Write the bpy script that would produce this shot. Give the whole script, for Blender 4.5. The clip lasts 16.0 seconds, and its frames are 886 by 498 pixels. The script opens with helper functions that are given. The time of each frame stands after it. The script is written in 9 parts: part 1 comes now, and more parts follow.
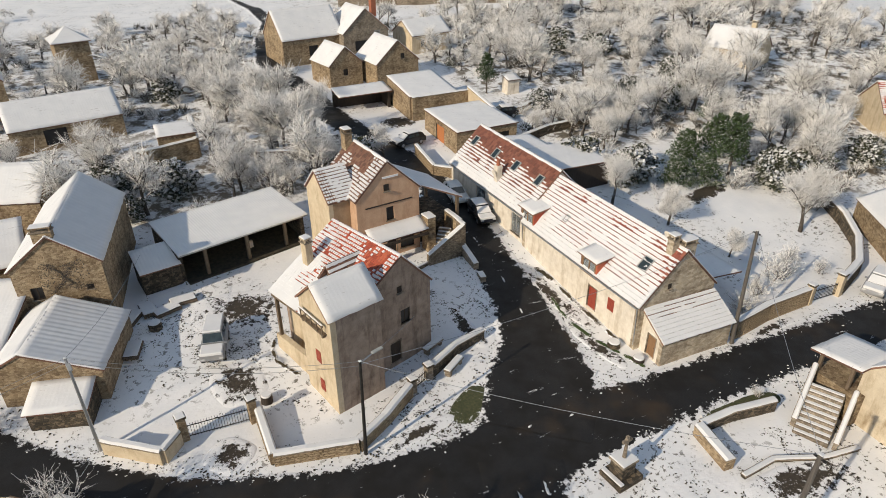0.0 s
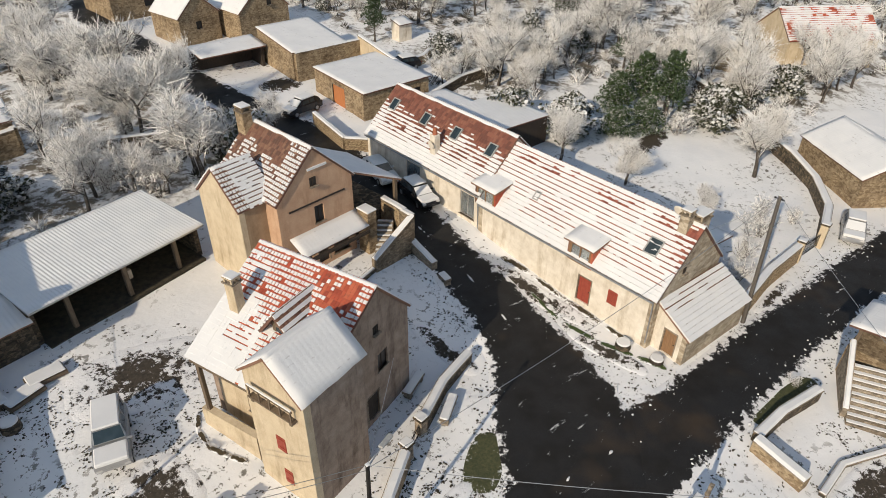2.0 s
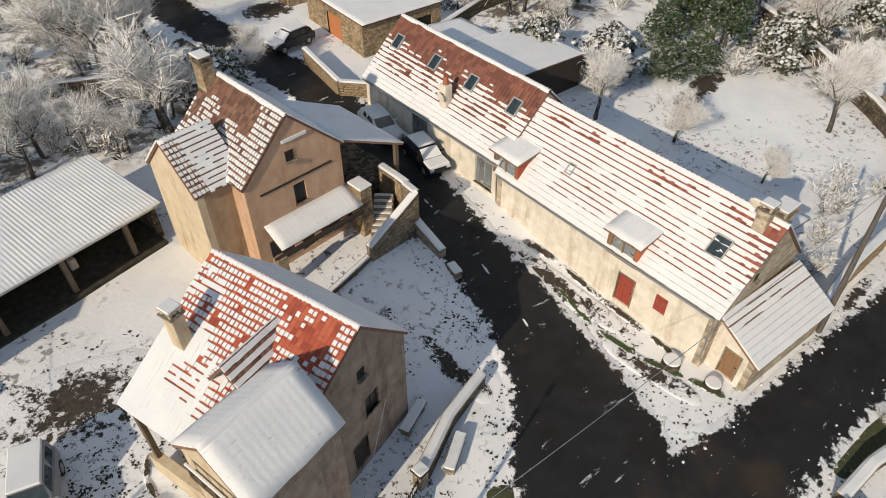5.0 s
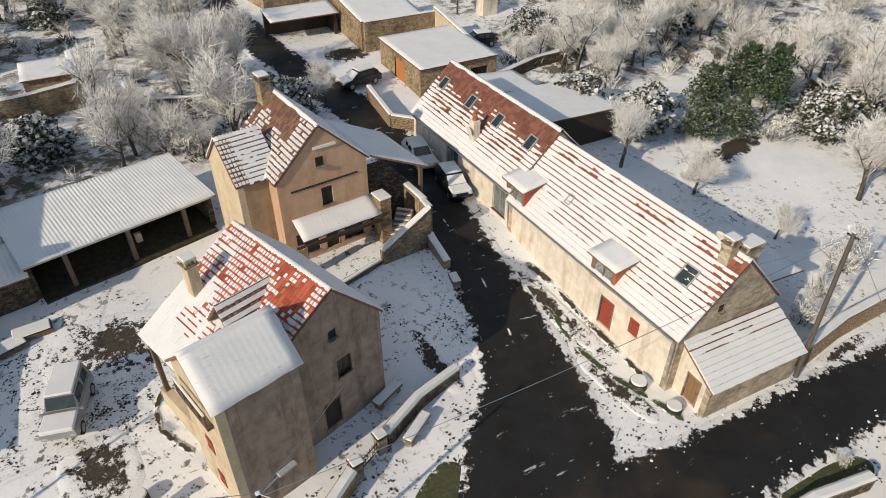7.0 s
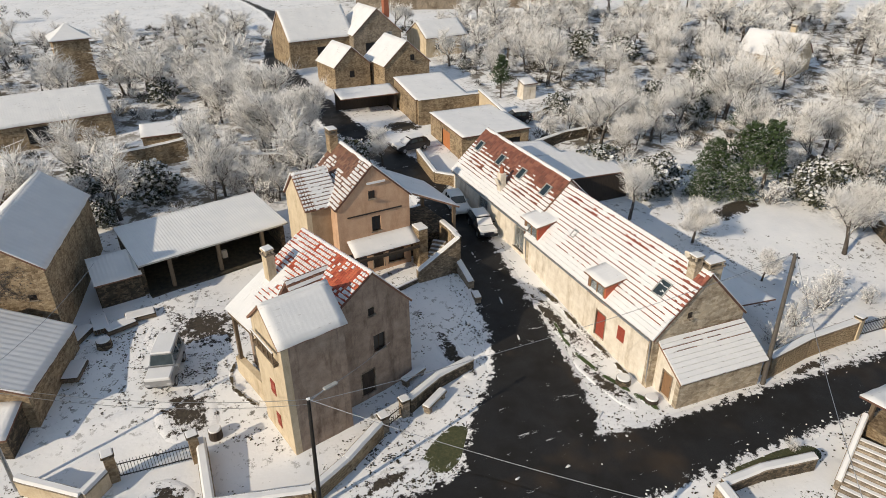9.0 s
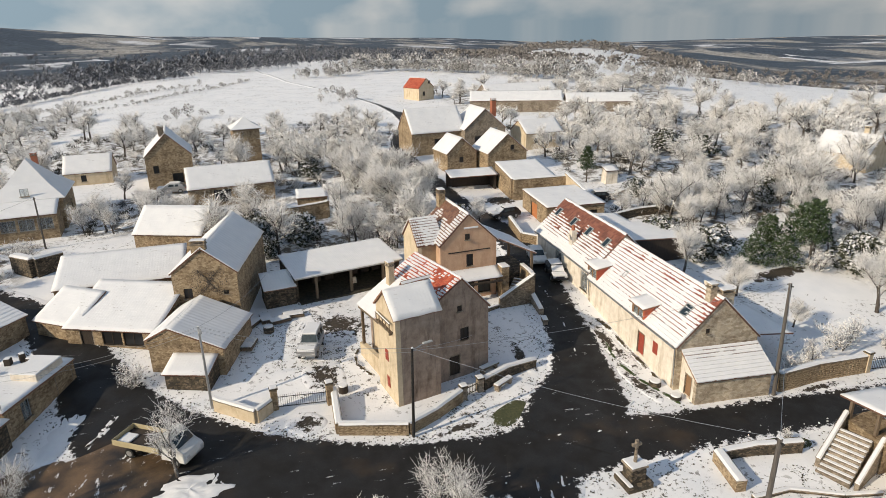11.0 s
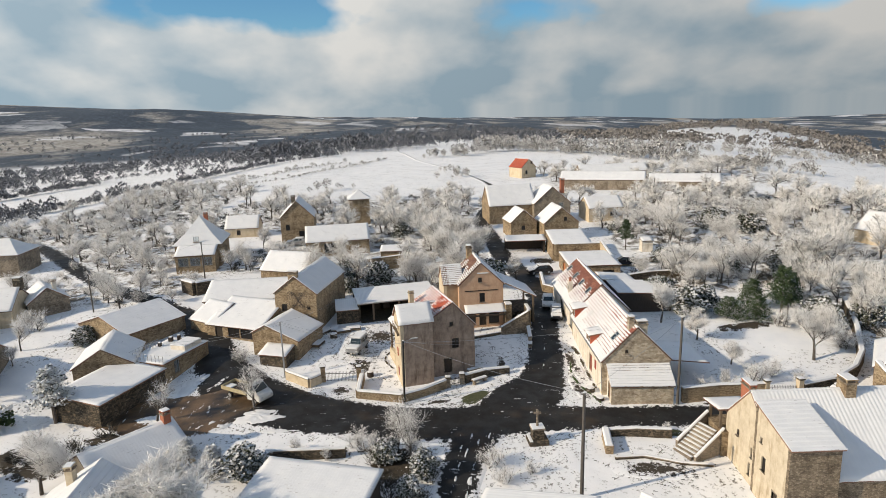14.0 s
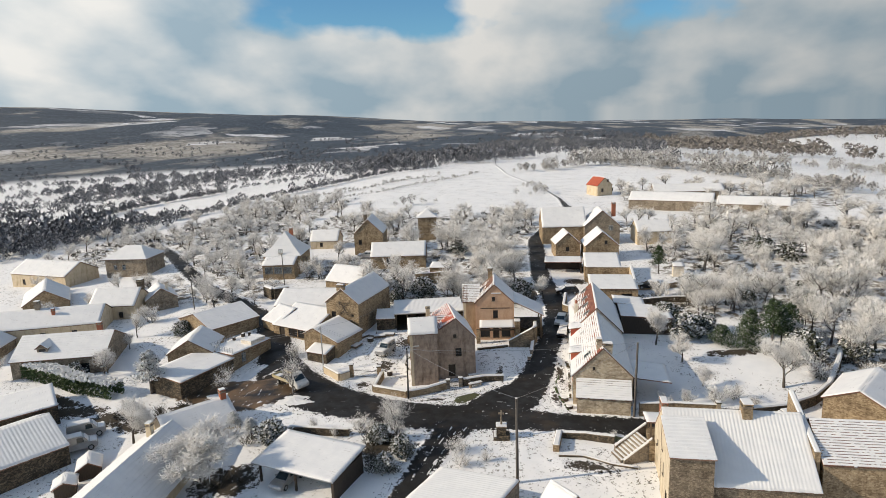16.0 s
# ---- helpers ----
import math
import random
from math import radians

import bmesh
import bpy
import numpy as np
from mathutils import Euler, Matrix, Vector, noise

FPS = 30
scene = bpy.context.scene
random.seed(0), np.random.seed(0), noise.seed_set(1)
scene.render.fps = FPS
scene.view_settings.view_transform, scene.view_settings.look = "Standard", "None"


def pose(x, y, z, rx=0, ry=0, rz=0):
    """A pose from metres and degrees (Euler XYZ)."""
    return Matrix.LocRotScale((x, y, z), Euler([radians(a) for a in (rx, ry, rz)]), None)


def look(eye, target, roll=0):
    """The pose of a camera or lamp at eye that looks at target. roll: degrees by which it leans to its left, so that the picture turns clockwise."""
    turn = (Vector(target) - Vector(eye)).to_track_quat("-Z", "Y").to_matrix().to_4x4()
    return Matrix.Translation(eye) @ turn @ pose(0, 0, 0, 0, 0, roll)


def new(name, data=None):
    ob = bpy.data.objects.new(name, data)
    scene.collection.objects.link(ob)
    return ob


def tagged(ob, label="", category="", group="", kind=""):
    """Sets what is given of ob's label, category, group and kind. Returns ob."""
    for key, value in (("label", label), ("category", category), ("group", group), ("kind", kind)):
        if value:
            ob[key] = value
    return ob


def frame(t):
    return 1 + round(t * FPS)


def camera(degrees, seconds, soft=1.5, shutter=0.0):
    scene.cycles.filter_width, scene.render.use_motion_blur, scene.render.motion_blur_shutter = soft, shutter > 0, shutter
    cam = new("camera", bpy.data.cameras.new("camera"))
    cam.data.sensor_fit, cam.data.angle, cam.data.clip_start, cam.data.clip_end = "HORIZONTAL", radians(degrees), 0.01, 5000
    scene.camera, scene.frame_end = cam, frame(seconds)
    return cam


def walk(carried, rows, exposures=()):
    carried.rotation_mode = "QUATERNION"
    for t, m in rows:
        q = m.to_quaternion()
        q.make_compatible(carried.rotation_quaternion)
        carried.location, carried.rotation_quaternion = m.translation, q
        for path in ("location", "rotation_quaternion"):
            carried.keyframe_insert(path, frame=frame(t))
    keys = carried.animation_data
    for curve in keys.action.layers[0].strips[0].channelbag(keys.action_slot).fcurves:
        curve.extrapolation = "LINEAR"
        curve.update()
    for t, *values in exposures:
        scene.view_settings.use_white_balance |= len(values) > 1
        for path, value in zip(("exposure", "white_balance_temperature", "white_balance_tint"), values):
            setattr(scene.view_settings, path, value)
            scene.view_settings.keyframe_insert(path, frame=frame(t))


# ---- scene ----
cam = camera(69.2, 16.0, soft=0.6)
PATH = [
    (0, (-0.817, 0.800, 30.155), (6.877, 16.436, 20.340), -0.50),
    (0.5, (-1.575, 4.298, 29.376), (7.270, 19.202, 19.395), -0.14),
    (1, (-1.815, 7.704, 28.913), (8.043, 21.737, 18.622), 0.13),
    (1.5, (-1.473, 11.141, 28.431), (9.082, 24.288, 17.672), 0.25),
    (2, (-0.778, 14.521, 27.837), (10.111, 26.952, 16.572), 0.65),
    (2.5, (0.232, 17.383, 27.508), (11.216, 29.172, 15.660), 0.77),
    (3, (1.485, 19.488, 27.106), (12.360, 30.837, 14.738), 0.71),
    (3.5, (2.761, 20.893, 26.775), (13.374, 31.986, 13.955), 0.54),
    (4, (3.844, 21.648, 26.620), (14.111, 32.664, 13.447), 0.37),
    (4.5, (4.738, 21.741, 26.580), (14.602, 32.878, 13.199), 0.24),
    (5, (5.448, 21.161, 26.594), (14.879, 32.635, 13.193), 0.20),
    (5.5, (5.977, 19.897, 26.603), (14.972, 31.942, 13.412), 0.29),
    (6, (6.383, 18.146, 26.624), (14.941, 30.892, 13.807), 0.36),
    (6.5, (6.720, 16.112, 26.715), (14.823, 29.573, 14.340), 0.22),
    (7, (6.786, 14.033, 26.815), (14.594, 28.095, 14.928), 0.00),
    (7.5, (6.467, 11.970, 26.960), (14.095, 26.535, 15.572), -0.17),
    (8, (5.979, 9.642, 27.091), (13.451, 24.708, 16.265), -0.39),
    (8.5, (5.183, 7.140, 27.257), (12.469, 22.734, 17.064), -0.52),
    (9, (4.074, 4.456, 27.478), (11.068, 20.617, 17.979), -0.52),
    (9.5, (2.850, 1.436, 27.710), (9.418, 18.183, 18.942), -0.50),
    (10, (1.713, -2.071, 27.909), (7.689, 15.258, 19.884), -0.60),
    (10.5, (0.862, -6.216, 28.032), (6.050, 11.669, 20.736), -0.93),
    (11, (0.486, -10.729, 28.140), (4.860, 7.630, 21.523), -1.25),
    (11.5, (0.641, -15.238, 28.323), (4.365, 3.472, 22.317), -1.23),
    (12, (1.563, -19.620, 28.516), (4.587, -0.629, 23.021), -1.22),
    (12.5, (3.221, -24.065, 28.803), (5.822, -4.881, 23.782), -1.30),
    (13, (5.501, -28.140, 29.211), (7.430, -8.795, 24.516), -1.44),
    (13.5, (8.403, -31.938, 29.923), (9.411, -12.469, 25.458), -1.64),
    (14, (11.631, -35.646, 30.939), (11.717, -16.116, 26.630), -1.89),
    (14.5, (15.222, -39.104, 32.088), (14.351, -19.570, 27.885), -2.08),
    (15, (19.053, -42.414, 33.359), (17.223, -22.932, 29.227), -2.25),
    (15.5, (22.960, -45.566, 34.832), (20.227, -26.177, 30.758), -2.32),
    (16, (26.898, -48.611, 36.548), (23.334, -29.360, 32.463), -2.27),
]
walk(cam, [(t, look(eye, target, roll)) for t, eye, target, roll in PATH], exposures=[(0.0, -0.05), (8.0, -0.05), (11.0, 0.10), (16.0, 0.14)])

# ---- light ----
SUN_FROM = Vector((-1.0, -0.30, 0.54)).normalized()
SUN_EL = math.asin(SUN_FROM.z)
SUN_ROT = math.atan2(SUN_FROM.x, SUN_FROM.y)
world = bpy.data.worlds.new("sky")
scene.world = world
world.use_nodes = True
wn, wl = world.node_tree.nodes, world.node_tree.links
wn.clear()
w_out = wn.new("ShaderNodeOutputWorld")
w_bg = wn.new("ShaderNodeBackground")
w_sky = wn.new("ShaderNodeTexSky")
w_sky.sky_type, w_sky.sun_disc = "NISHITA", False
w_sky.sun_elevation, w_sky.sun_rotation = SUN_EL, SUN_ROT
w_sky.altitude, w_sky.air_density, w_sky.dust_density, w_sky.ozone_density = 300, 1.0, 0.2, 3.0
w_bg.inputs["Strength"].default_value = 0.088
w_co = wn.new("ShaderNodeTexCoord")
w_sep = wn.new("ShaderNodeSeparateXYZ")
wl.new(w_co.outputs["Generated"], w_sep.inputs[0])


def w_math(op, a, b=None, clamp=False):
    n = wn.new("ShaderNodeMath")
    n.operation, n.use_clamp = op, clamp
    for i, v in enumerate((a, b)):
        if v is None:
            continue
        if isinstance(v, (int, float)):
            n.inputs[i].default_value = v
        else:
            wl.new(v, n.inputs[i])
    return n.outputs[0]


# broken cloud on a layer overhead: puffs lit from the sun's side, closing to grey towards the horizon
w_up = w_math("MAXIMUM", w_sep.outputs[2], 0.0)
w_div = w_math("ADD", w_up, 0.45)


def w_layer(scale, dx, dy, seed, detail=6, rough=0.5):
    """A noise on the cloud layer, moved by (dx, dy)."""
    c = wn.new("ShaderNodeCombineXYZ")
    wl.new(w_math("ADD", w_math("DIVIDE", w_sep.outputs[0], w_div), dx + 5.37), c.inputs[0])
    wl.new(w_math("ADD", w_math("MULTIPLY", w_math("DIVIDE", w_sep.outputs[1], w_div), 0.8), dy + 3.41), c.inputs[1])
    c.inputs[2].default_value = seed
    n = wn.new("ShaderNodeTexNoise")
    n.inputs["Scale"].default_value, n.inputs["Detail"].default_value, n.inputs["Roughness"].default_value = scale, detail, rough
    wl.new(c.outputs[0], n.inputs["Vector"])
    return n.outputs["Fac"]


w_n1 = w_layer(2.1, 0.0, 0.0, 2.3, 5, 0.45)
w_n2 = w_layer(2.1, -0.11, -0.09, 2.3, 3, 0.45)
w_n3 = w_layer(6.0, 0.0, 0.0, 7.1, 5, 0.5)
w_low = w_math("MAXIMUM", w_math("SUBTRACT", 0.14, w_up), 0.0)
w_cov = w_math("ADD", w_math("ADD", w_n1, w_math("MULTIPLY", w_low, 2.6)), w_math("MULTIPLY", w_math("SUBTRACT", w_n3, 0.5), 0.22))
w_cov = w_math("SUBTRACT", w_cov, w_math("MULTIPLY", w_math("MAXIMUM", w_math("SUBTRACT", w_up, 0.26), 0.0), 0.15))
w_ramp = wn.new("ShaderNodeValToRGB")
w_ramp.color_ramp.elements[0].position, w_ramp.color_ramp.elements[1].position = 0.43, 0.53
wl.new(w_cov, w_ramp.inputs[0])
w_relief = w_math("ADD", w_math("MULTIPLY", w_math("SUBTRACT", w_n1, w_n2), 2.6), w_math("MULTIPLY", w_math("SUBTRACT", w_n3, 0.5), 0.9))
w_lit = w_math("ADD", w_math("SUBTRACT", 0.50, w_math("MULTIPLY", w_low, 1.6)), w_relief, True)
w_shade = wn.new("ShaderNodeValToRGB")
w_shade.color_ramp.elements[0].position, w_shade.color_ramp.elements[1].position = 0.05, 0.85
w_shade.color_ramp.elements[0].color = (3.1, 4.1, 4.8, 1)
w_shade.color_ramp.elements[1].color = (7.4, 7.3, 7.0, 1)
wl.new(w_lit, w_shade.inputs[0])
# cloud is brighter overhead and on the sun's side
w_side = w_math("ADD", 1.0, w_math("ADD", w_math("MULTIPLY", w_sep.outputs[0], 0.40 * SUN_FROM.x), w_math("MULTIPLY", w_sep.outputs[1], 0.40 * SUN_FROM.y)))
w_top = wn.new("ShaderNodeMix")
w_top.data_type, w_top.blend_type = "RGBA", "MULTIPLY"
w_top.inputs[0].default_value = 1.0
wl.new(w_shade.outputs[0], w_top.inputs[6])
wl.new(w_math("MULTIPLY", w_math("MULTIPLY", w_math("ADD", 1.0, w_math("MULTIPLY", w_up, 0.6)), 0.98), w_side), w_top.inputs[7])
w_mix = wn.new("ShaderNodeMix")
w_mix.data_type = "RGBA"
wl.new(w_ramp.outputs[0], w_mix.inputs[0])
w_tint = wn.new("ShaderNodeMix")
w_tint.data_type, w_tint.blend_type = "RGBA", "MULTIPLY"
w_tint.inputs[0].default_value = 1.0
wl.new(w_sky.outputs[0], w_tint.inputs[6])
w_tint.inputs[7].default_value = (0.66, 0.98, 1.10, 1)
wl.new(w_tint.outputs[2], w_mix.inputs[6])
wl.new(w_top.outputs[2], w_mix.inputs[7])
wl.new(w_mix.outputs[2], w_bg.inputs[0])
wl.new(w_bg.outputs[0], w_out.inputs[0])

sun = new("sun", bpy.data.lights.new("sun", "SUN"))
sun.data.energy, sun.data.angle, sun.data.color = 3.75, radians(0.6), (1.0, 0.85, 0.65)
sun.matrix_world = look((0, 0, 60), Vector((0, 0, 60)) - SUN_FROM)

# ---- materials ----


class Net:
    """A small helper round one node material."""

    def __init__(self, name, rough=0.8, metal=0.0):
        self.m = bpy.data.materials.new(name)
        self.m.use_nodes = True
        self.n, self.l = self.m.node_tree.nodes, self.m.node_tree.links
        self.b = self.n["Principled BSDF"]
        self.b.inputs["Roughness"].default_value = rough
        self.b.inputs["Metallic"].default_value = metal
        self.co = self.n.new("ShaderNodeTexCoord").outputs["Object"]

    def put(self, socket, v):
        if isinstance(v, (int, float)):
            socket.default_value = v
        elif isinstance(v, tuple):
            socket.default_value = (*v, 1) if len(v) == 3 else v
        else:
            self.l.new(v, socket)

    def pos(self):
        return self.n.new("ShaderNodeNewGeometry").outputs["Position"]

    def noise(self, scale, detail=4, rough=0.55, co=None, stretch=None):
        t = self.n.new("ShaderNodeTexNoise")
        t.inputs["Scale"].default_value, t.inputs["Detail"].default_value, t.inputs["Roughness"].default_value = scale, detail, rough
        co = co or self.co
        if stretch:
            mp = self.n.new("ShaderNodeMapping")
            mp.inputs["Scale"].default_value = stretch
            self.l.new(co, mp.inputs[0])
            co = mp.outputs[0]
        self.l.new(co, t.inputs["Vector"])
        return t.outputs["Fac"]

    def voronoi(self, scale, feature="F1", out="Distance", stretch=None, co=None):
        t = self.n.new("ShaderNodeTexVoronoi")
        t.feature = feature
        t.inputs["Scale"].default_value = scale
        co = co or self.co
        if stretch:
            mp = self.n.new("ShaderNodeMapping")
            mp.inputs["Scale"].default_value = stretch
            self.l.new(co, mp.inputs[0])
            co = mp.outputs[0]
        self.l.new(co, t.inputs["Vector"])
        return t.outputs[out]

    def ramp(self, fac, *stops):
        r = self.n.new("ShaderNodeValToRGB")
        e = r.color_ramp.elements
        while len(e) < len(stops):
            e.new(0.5)
        for k, (p, c) in zip(e, stops):
            k.position, k.color = p, (*c, 1) if isinstance(c, tuple) else (c, c, c, 1)
        self.l.new(fac, r.inputs[0])
        return r.outputs[0]

    def mix(self, fac, a, b, mode="MIX"):
        x = self.n.new("ShaderNodeMix")
        x.data_type, x.blend_type = "RGBA", mode
        self.put(x.inputs[0], fac)
        self.put(x.inputs[6], a)
        self.put(x.inputs[7], b)
        return x.outputs[2]

    def math(self, op, a, b=0.0, clamp=False):
        x = self.n.new("ShaderNodeMath")
        x.operation, x.use_clamp = op, clamp
        self.put(x.inputs[0], a)
        self.put(x.inputs[1], b)
        return x.outputs[0]

    def island(self):
        return self.n.new("ShaderNodeNewGeometry").outputs["Random Per Island"]

    def obrandom(self):
        return self.n.new("ShaderNodeObjectInfo").outputs["Random"]

    def attr(self, name):
        a = self.n.new("ShaderNodeAttribute")
        a.attribute_name = name
        return a.outputs["Fac"]

    def up(self):
        s = self.n.new("ShaderNodeSeparateXYZ")
        self.l.new(self.n.new("ShaderNodeNewGeometry").outputs["Normal"], s.inputs[0])
        return s.outputs[2]

    def color(self, v):
        self.put(self.b.inputs["Base Color"], v)
        return self

    def rough(self, v):
        self.put(self.b.inputs["Roughness"], v)
        return self

    def bump(self, height, strength=0.5, dist=0.05):
        x = self.n.new("ShaderNodeBump")
        x.inputs["Strength"].default_value, x.inputs["Distance"].default_value = strength, dist
        self.l.new(height, x.inputs["Height"])
        self.l.new(x.outputs[0], self.b.inputs["Normal"])
        return self


SNOW = (0.82, 0.82, 0.82)


def snow_material():
    n = Net("snow", 0.7)
    a, f = n.noise(0.7, 5), n.noise(9, 4)
    n.color(n.ramp(a, (0.3, (0.73, 0.735, 0.74)), (0.7, (0.80, 0.80, 0.795))))
    return n.bump(n.math("ADD", a, n.math("MULTIPLY", f, 0.2)), 0.16, 0.12).m


def roof_snow_material():
    """Snow on a tiled slope: the courses show as faint steps and, where it is thin, as dark dashes."""
    n = Net("roof_snow", 0.7)
    sep = n.n.new("ShaderNodeSeparateXYZ")
    n.l.new(n.co, sep.inputs[0])
    a, f = n.noise(0.7, 5), n.noise(9, 4)
    row = n.math("FRACT", n.math("MULTIPLY", sep.outputs[1], 2.9))
    col = n.math("FRACT", n.math("MULTIPLY", sep.outputs[0], 3.6))
    thin = n.ramp(n.noise(0.55, 5, 0.65), (0.52, 0.0), (0.66, 1.0))
    dash = n.math("MULTIPLY", n.math("MULTIPLY", n.ramp(row, (0.10, 1.0), (0.20, 0.0)), thin), n.ramp(n.noise(2.6, 4, 0.7), (0.46, 0.0), (0.56, 0.75)))
    snow = n.ramp(a, (0.3, (0.74, 0.745, 0.75)), (0.7, (0.82, 0.82, 0.815)))
    n.color(n.mix(dash, snow, (0.16, 0.11, 0.085)))
    h = n.math("ADD", n.math("MULTIPLY", a, 0.8), n.math("ADD", n.math("MULTIPLY", f, 0.25), n.math("ADD", n.math("MULTIPLY", row, -0.22), n.math("MULTIPLY", n.math("ABSOLUTE", n.math("SUBTRACT", col, 0.5)), 0.22))))
    return n.bump(h, 0.34, 0.10).m


def ground_material():
    """Snow near by; further out woods and snowed fields, in patches of their own. The wood patches carry cloud shadow,
    sunlight and haze in their colour.
    """
    n = Net("snowy_ground", 0.8)
    p = n.pos()
    sep = n.n.new("ShaderNodeSeparateXYZ")
    n.l.new(p, sep.inputs[0])
    a, f = n.noise(0.35, 5, co=p), n.noise(3.5, 5, co=p)
    snow = n.ramp(a, (0.3, (0.80, 0.81, 0.82)), (0.7, (0.90, 0.895, 0.89)))
    # small holes in the snow where grass and soil show
    holes = n.math("MULTIPLY", n.ramp(n.noise(2.2, 6, 0.7, co=p), (0.565, 0.0), (0.60, 1.0)), n.ramp(n.noise(0.16, 4, 0.6, co=p), (0.45, 0.0), (0.60, 1.0)))
    specks = n.ramp(n.noise(5.0, 5, 0.75, co=p), (0.665, 0.0), (0.70, 1.0))
    holes = n.math("MAXIMUM", holes, n.math("MULTIPLY", specks, n.ramp(n.noise(0.3, 3, co=p), (0.46, 0.0), (0.60, 1.0))))
    soil = n.ramp(n.noise(5, 4, co=p), (0.3, (0.035, 0.032, 0.02)), (0.7, (0.12, 0.10, 0.06)))
    near = n.mix(n.math("MULTIPLY", holes, 0.85), snow, soil)
    # scrub floor, dark enough to paint the shaded gaps under the trees too
    scrub = n.ramp(n.noise(1.1, 7, 0.75, co=p), (0.3, (0.05, 0.042, 0.03)), (0.6, (0.17, 0.145, 0.11)))
    under = n.math("MULTIPLY", n.attr("wood"), n.ramp(n.noise(0.55, 7, 0.75, co=p), (0.47, 0.0), (0.56, 1.0)))
    near = n.mix(under, near, scrub)
    # far woods and fields; blue-dark and pale woods paint cloud shadow, haze and sun
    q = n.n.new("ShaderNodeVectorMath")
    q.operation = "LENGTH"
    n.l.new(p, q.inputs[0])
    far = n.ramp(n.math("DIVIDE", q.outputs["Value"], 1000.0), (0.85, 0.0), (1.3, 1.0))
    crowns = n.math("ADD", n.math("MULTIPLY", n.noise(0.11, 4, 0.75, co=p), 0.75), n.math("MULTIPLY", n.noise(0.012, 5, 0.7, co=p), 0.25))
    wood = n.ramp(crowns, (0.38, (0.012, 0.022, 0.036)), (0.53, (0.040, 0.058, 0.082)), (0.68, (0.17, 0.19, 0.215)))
    # sunlit crowns, painted pale against the blue-dark cloud shadow colour above
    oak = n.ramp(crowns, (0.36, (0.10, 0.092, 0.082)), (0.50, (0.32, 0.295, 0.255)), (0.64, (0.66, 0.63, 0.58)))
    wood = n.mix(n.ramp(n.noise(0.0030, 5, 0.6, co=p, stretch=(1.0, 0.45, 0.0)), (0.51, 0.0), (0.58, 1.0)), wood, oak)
    warp = n.n.new("ShaderNodeVectorMath")
    warp.operation = "MULTIPLY_ADD"
    wv = n.n.new("ShaderNodeTexNoise")
    wv.inputs["Scale"].default_value, wv.inputs["Detail"].default_value = 0.012, 4
    n.l.new(p, wv.inputs["Vector"])
    n.l.new(wv.outputs["Color"], warp.inputs[0])
    warp.inputs[1].default_value = (90, 90, 0)
    n.l.new(p, warp.inputs[2])
    cell = n.voronoi(0.0085, "F1", "Color", (1.0, 0.6, 0.0), warp.outputs[0])
    sc = n.n.new("ShaderNodeSeparateColor")
    n.l.new(cell, sc.inputs[0])
    open_land = n.math("MULTIPLY", n.ramp(sc.outputs[0], (0.15, 1.0), (0.19, 0.0)), n.ramp(n.noise(0.0020, 3, 0.5, co=p), (0.46, 0.0), (0.56, 1.0)))
    field = n.math("MULTIPLY", open_land, n.ramp(n.noise(0.035, 6, 0.75, co=p), (0.50, 1.0), (0.60, 0.15)))
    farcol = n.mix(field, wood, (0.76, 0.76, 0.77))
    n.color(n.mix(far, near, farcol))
    return n.bump(n.math("ADD", a, n.math("MULTIPLY", f, 0.35)), 0.5, 0.12).m


def asphalt_material():
    n = Net("wet_asphalt", 0.6)
    p = n.pos()
    e = n.attr("edge")
    big, mid, fine = n.noise(0.5, 4, co=p), n.noise(1.6, 6, 0.7, co=p), n.noise(30, 3, co=p)
    tar = n.mix(n.ramp(fine, (0.35, 0.0), (0.7, 1.0)), (0.012, 0.012, 0.0125), (0.034, 0.0335, 0.033))
    wear = n.noise(0.9, 6, 0.7, co=p)
    tar = n.mix(n.ramp(wear, (0.50, 0.0), (0.66, 0.6)), tar, (0.030, 0.028, 0.027))
    tar = n.mix(n.ramp(big, (0.4, 0.0), (0.65, 1.0)), tar, (0.017, 0.016, 0.015))
    mud = n.mix(n.ramp(n.noise(0.22, 3, co=p), (0.58, 0.0), (0.74, 0.8)), tar, (0.06, 0.042, 0.027))
    m = n.math("ADD", n.math("MULTIPLY", e, 1.0), n.math("MULTIPLY", n.math("SUBTRACT", mid, 0.5), 1.5))
    s = n.ramp(m, (0.60, 0.0), (0.70, 1.0))
    streak = n.ramp(n.noise(1.1, 7, 0.75, co=p, stretch=(0.5, 1.6, 1)), (0.635, 0.0), (0.675, 0.85))
    s = n.math("MAXIMUM", s, streak)
    n.color(n.mix(s, mud, (0.84, 0.84, 0.845)))
    n.rough(n.ramp(n.math("ADD", big, s), (0.4, 0.55), (0.8, 0.85)))
    n.b.inputs["Specular IOR Level"].default_value = 0.25
    return n.bump(n.math("ADD", n.math("MULTIPLY", fine, 0.3), s), 0.4, 0.04).m


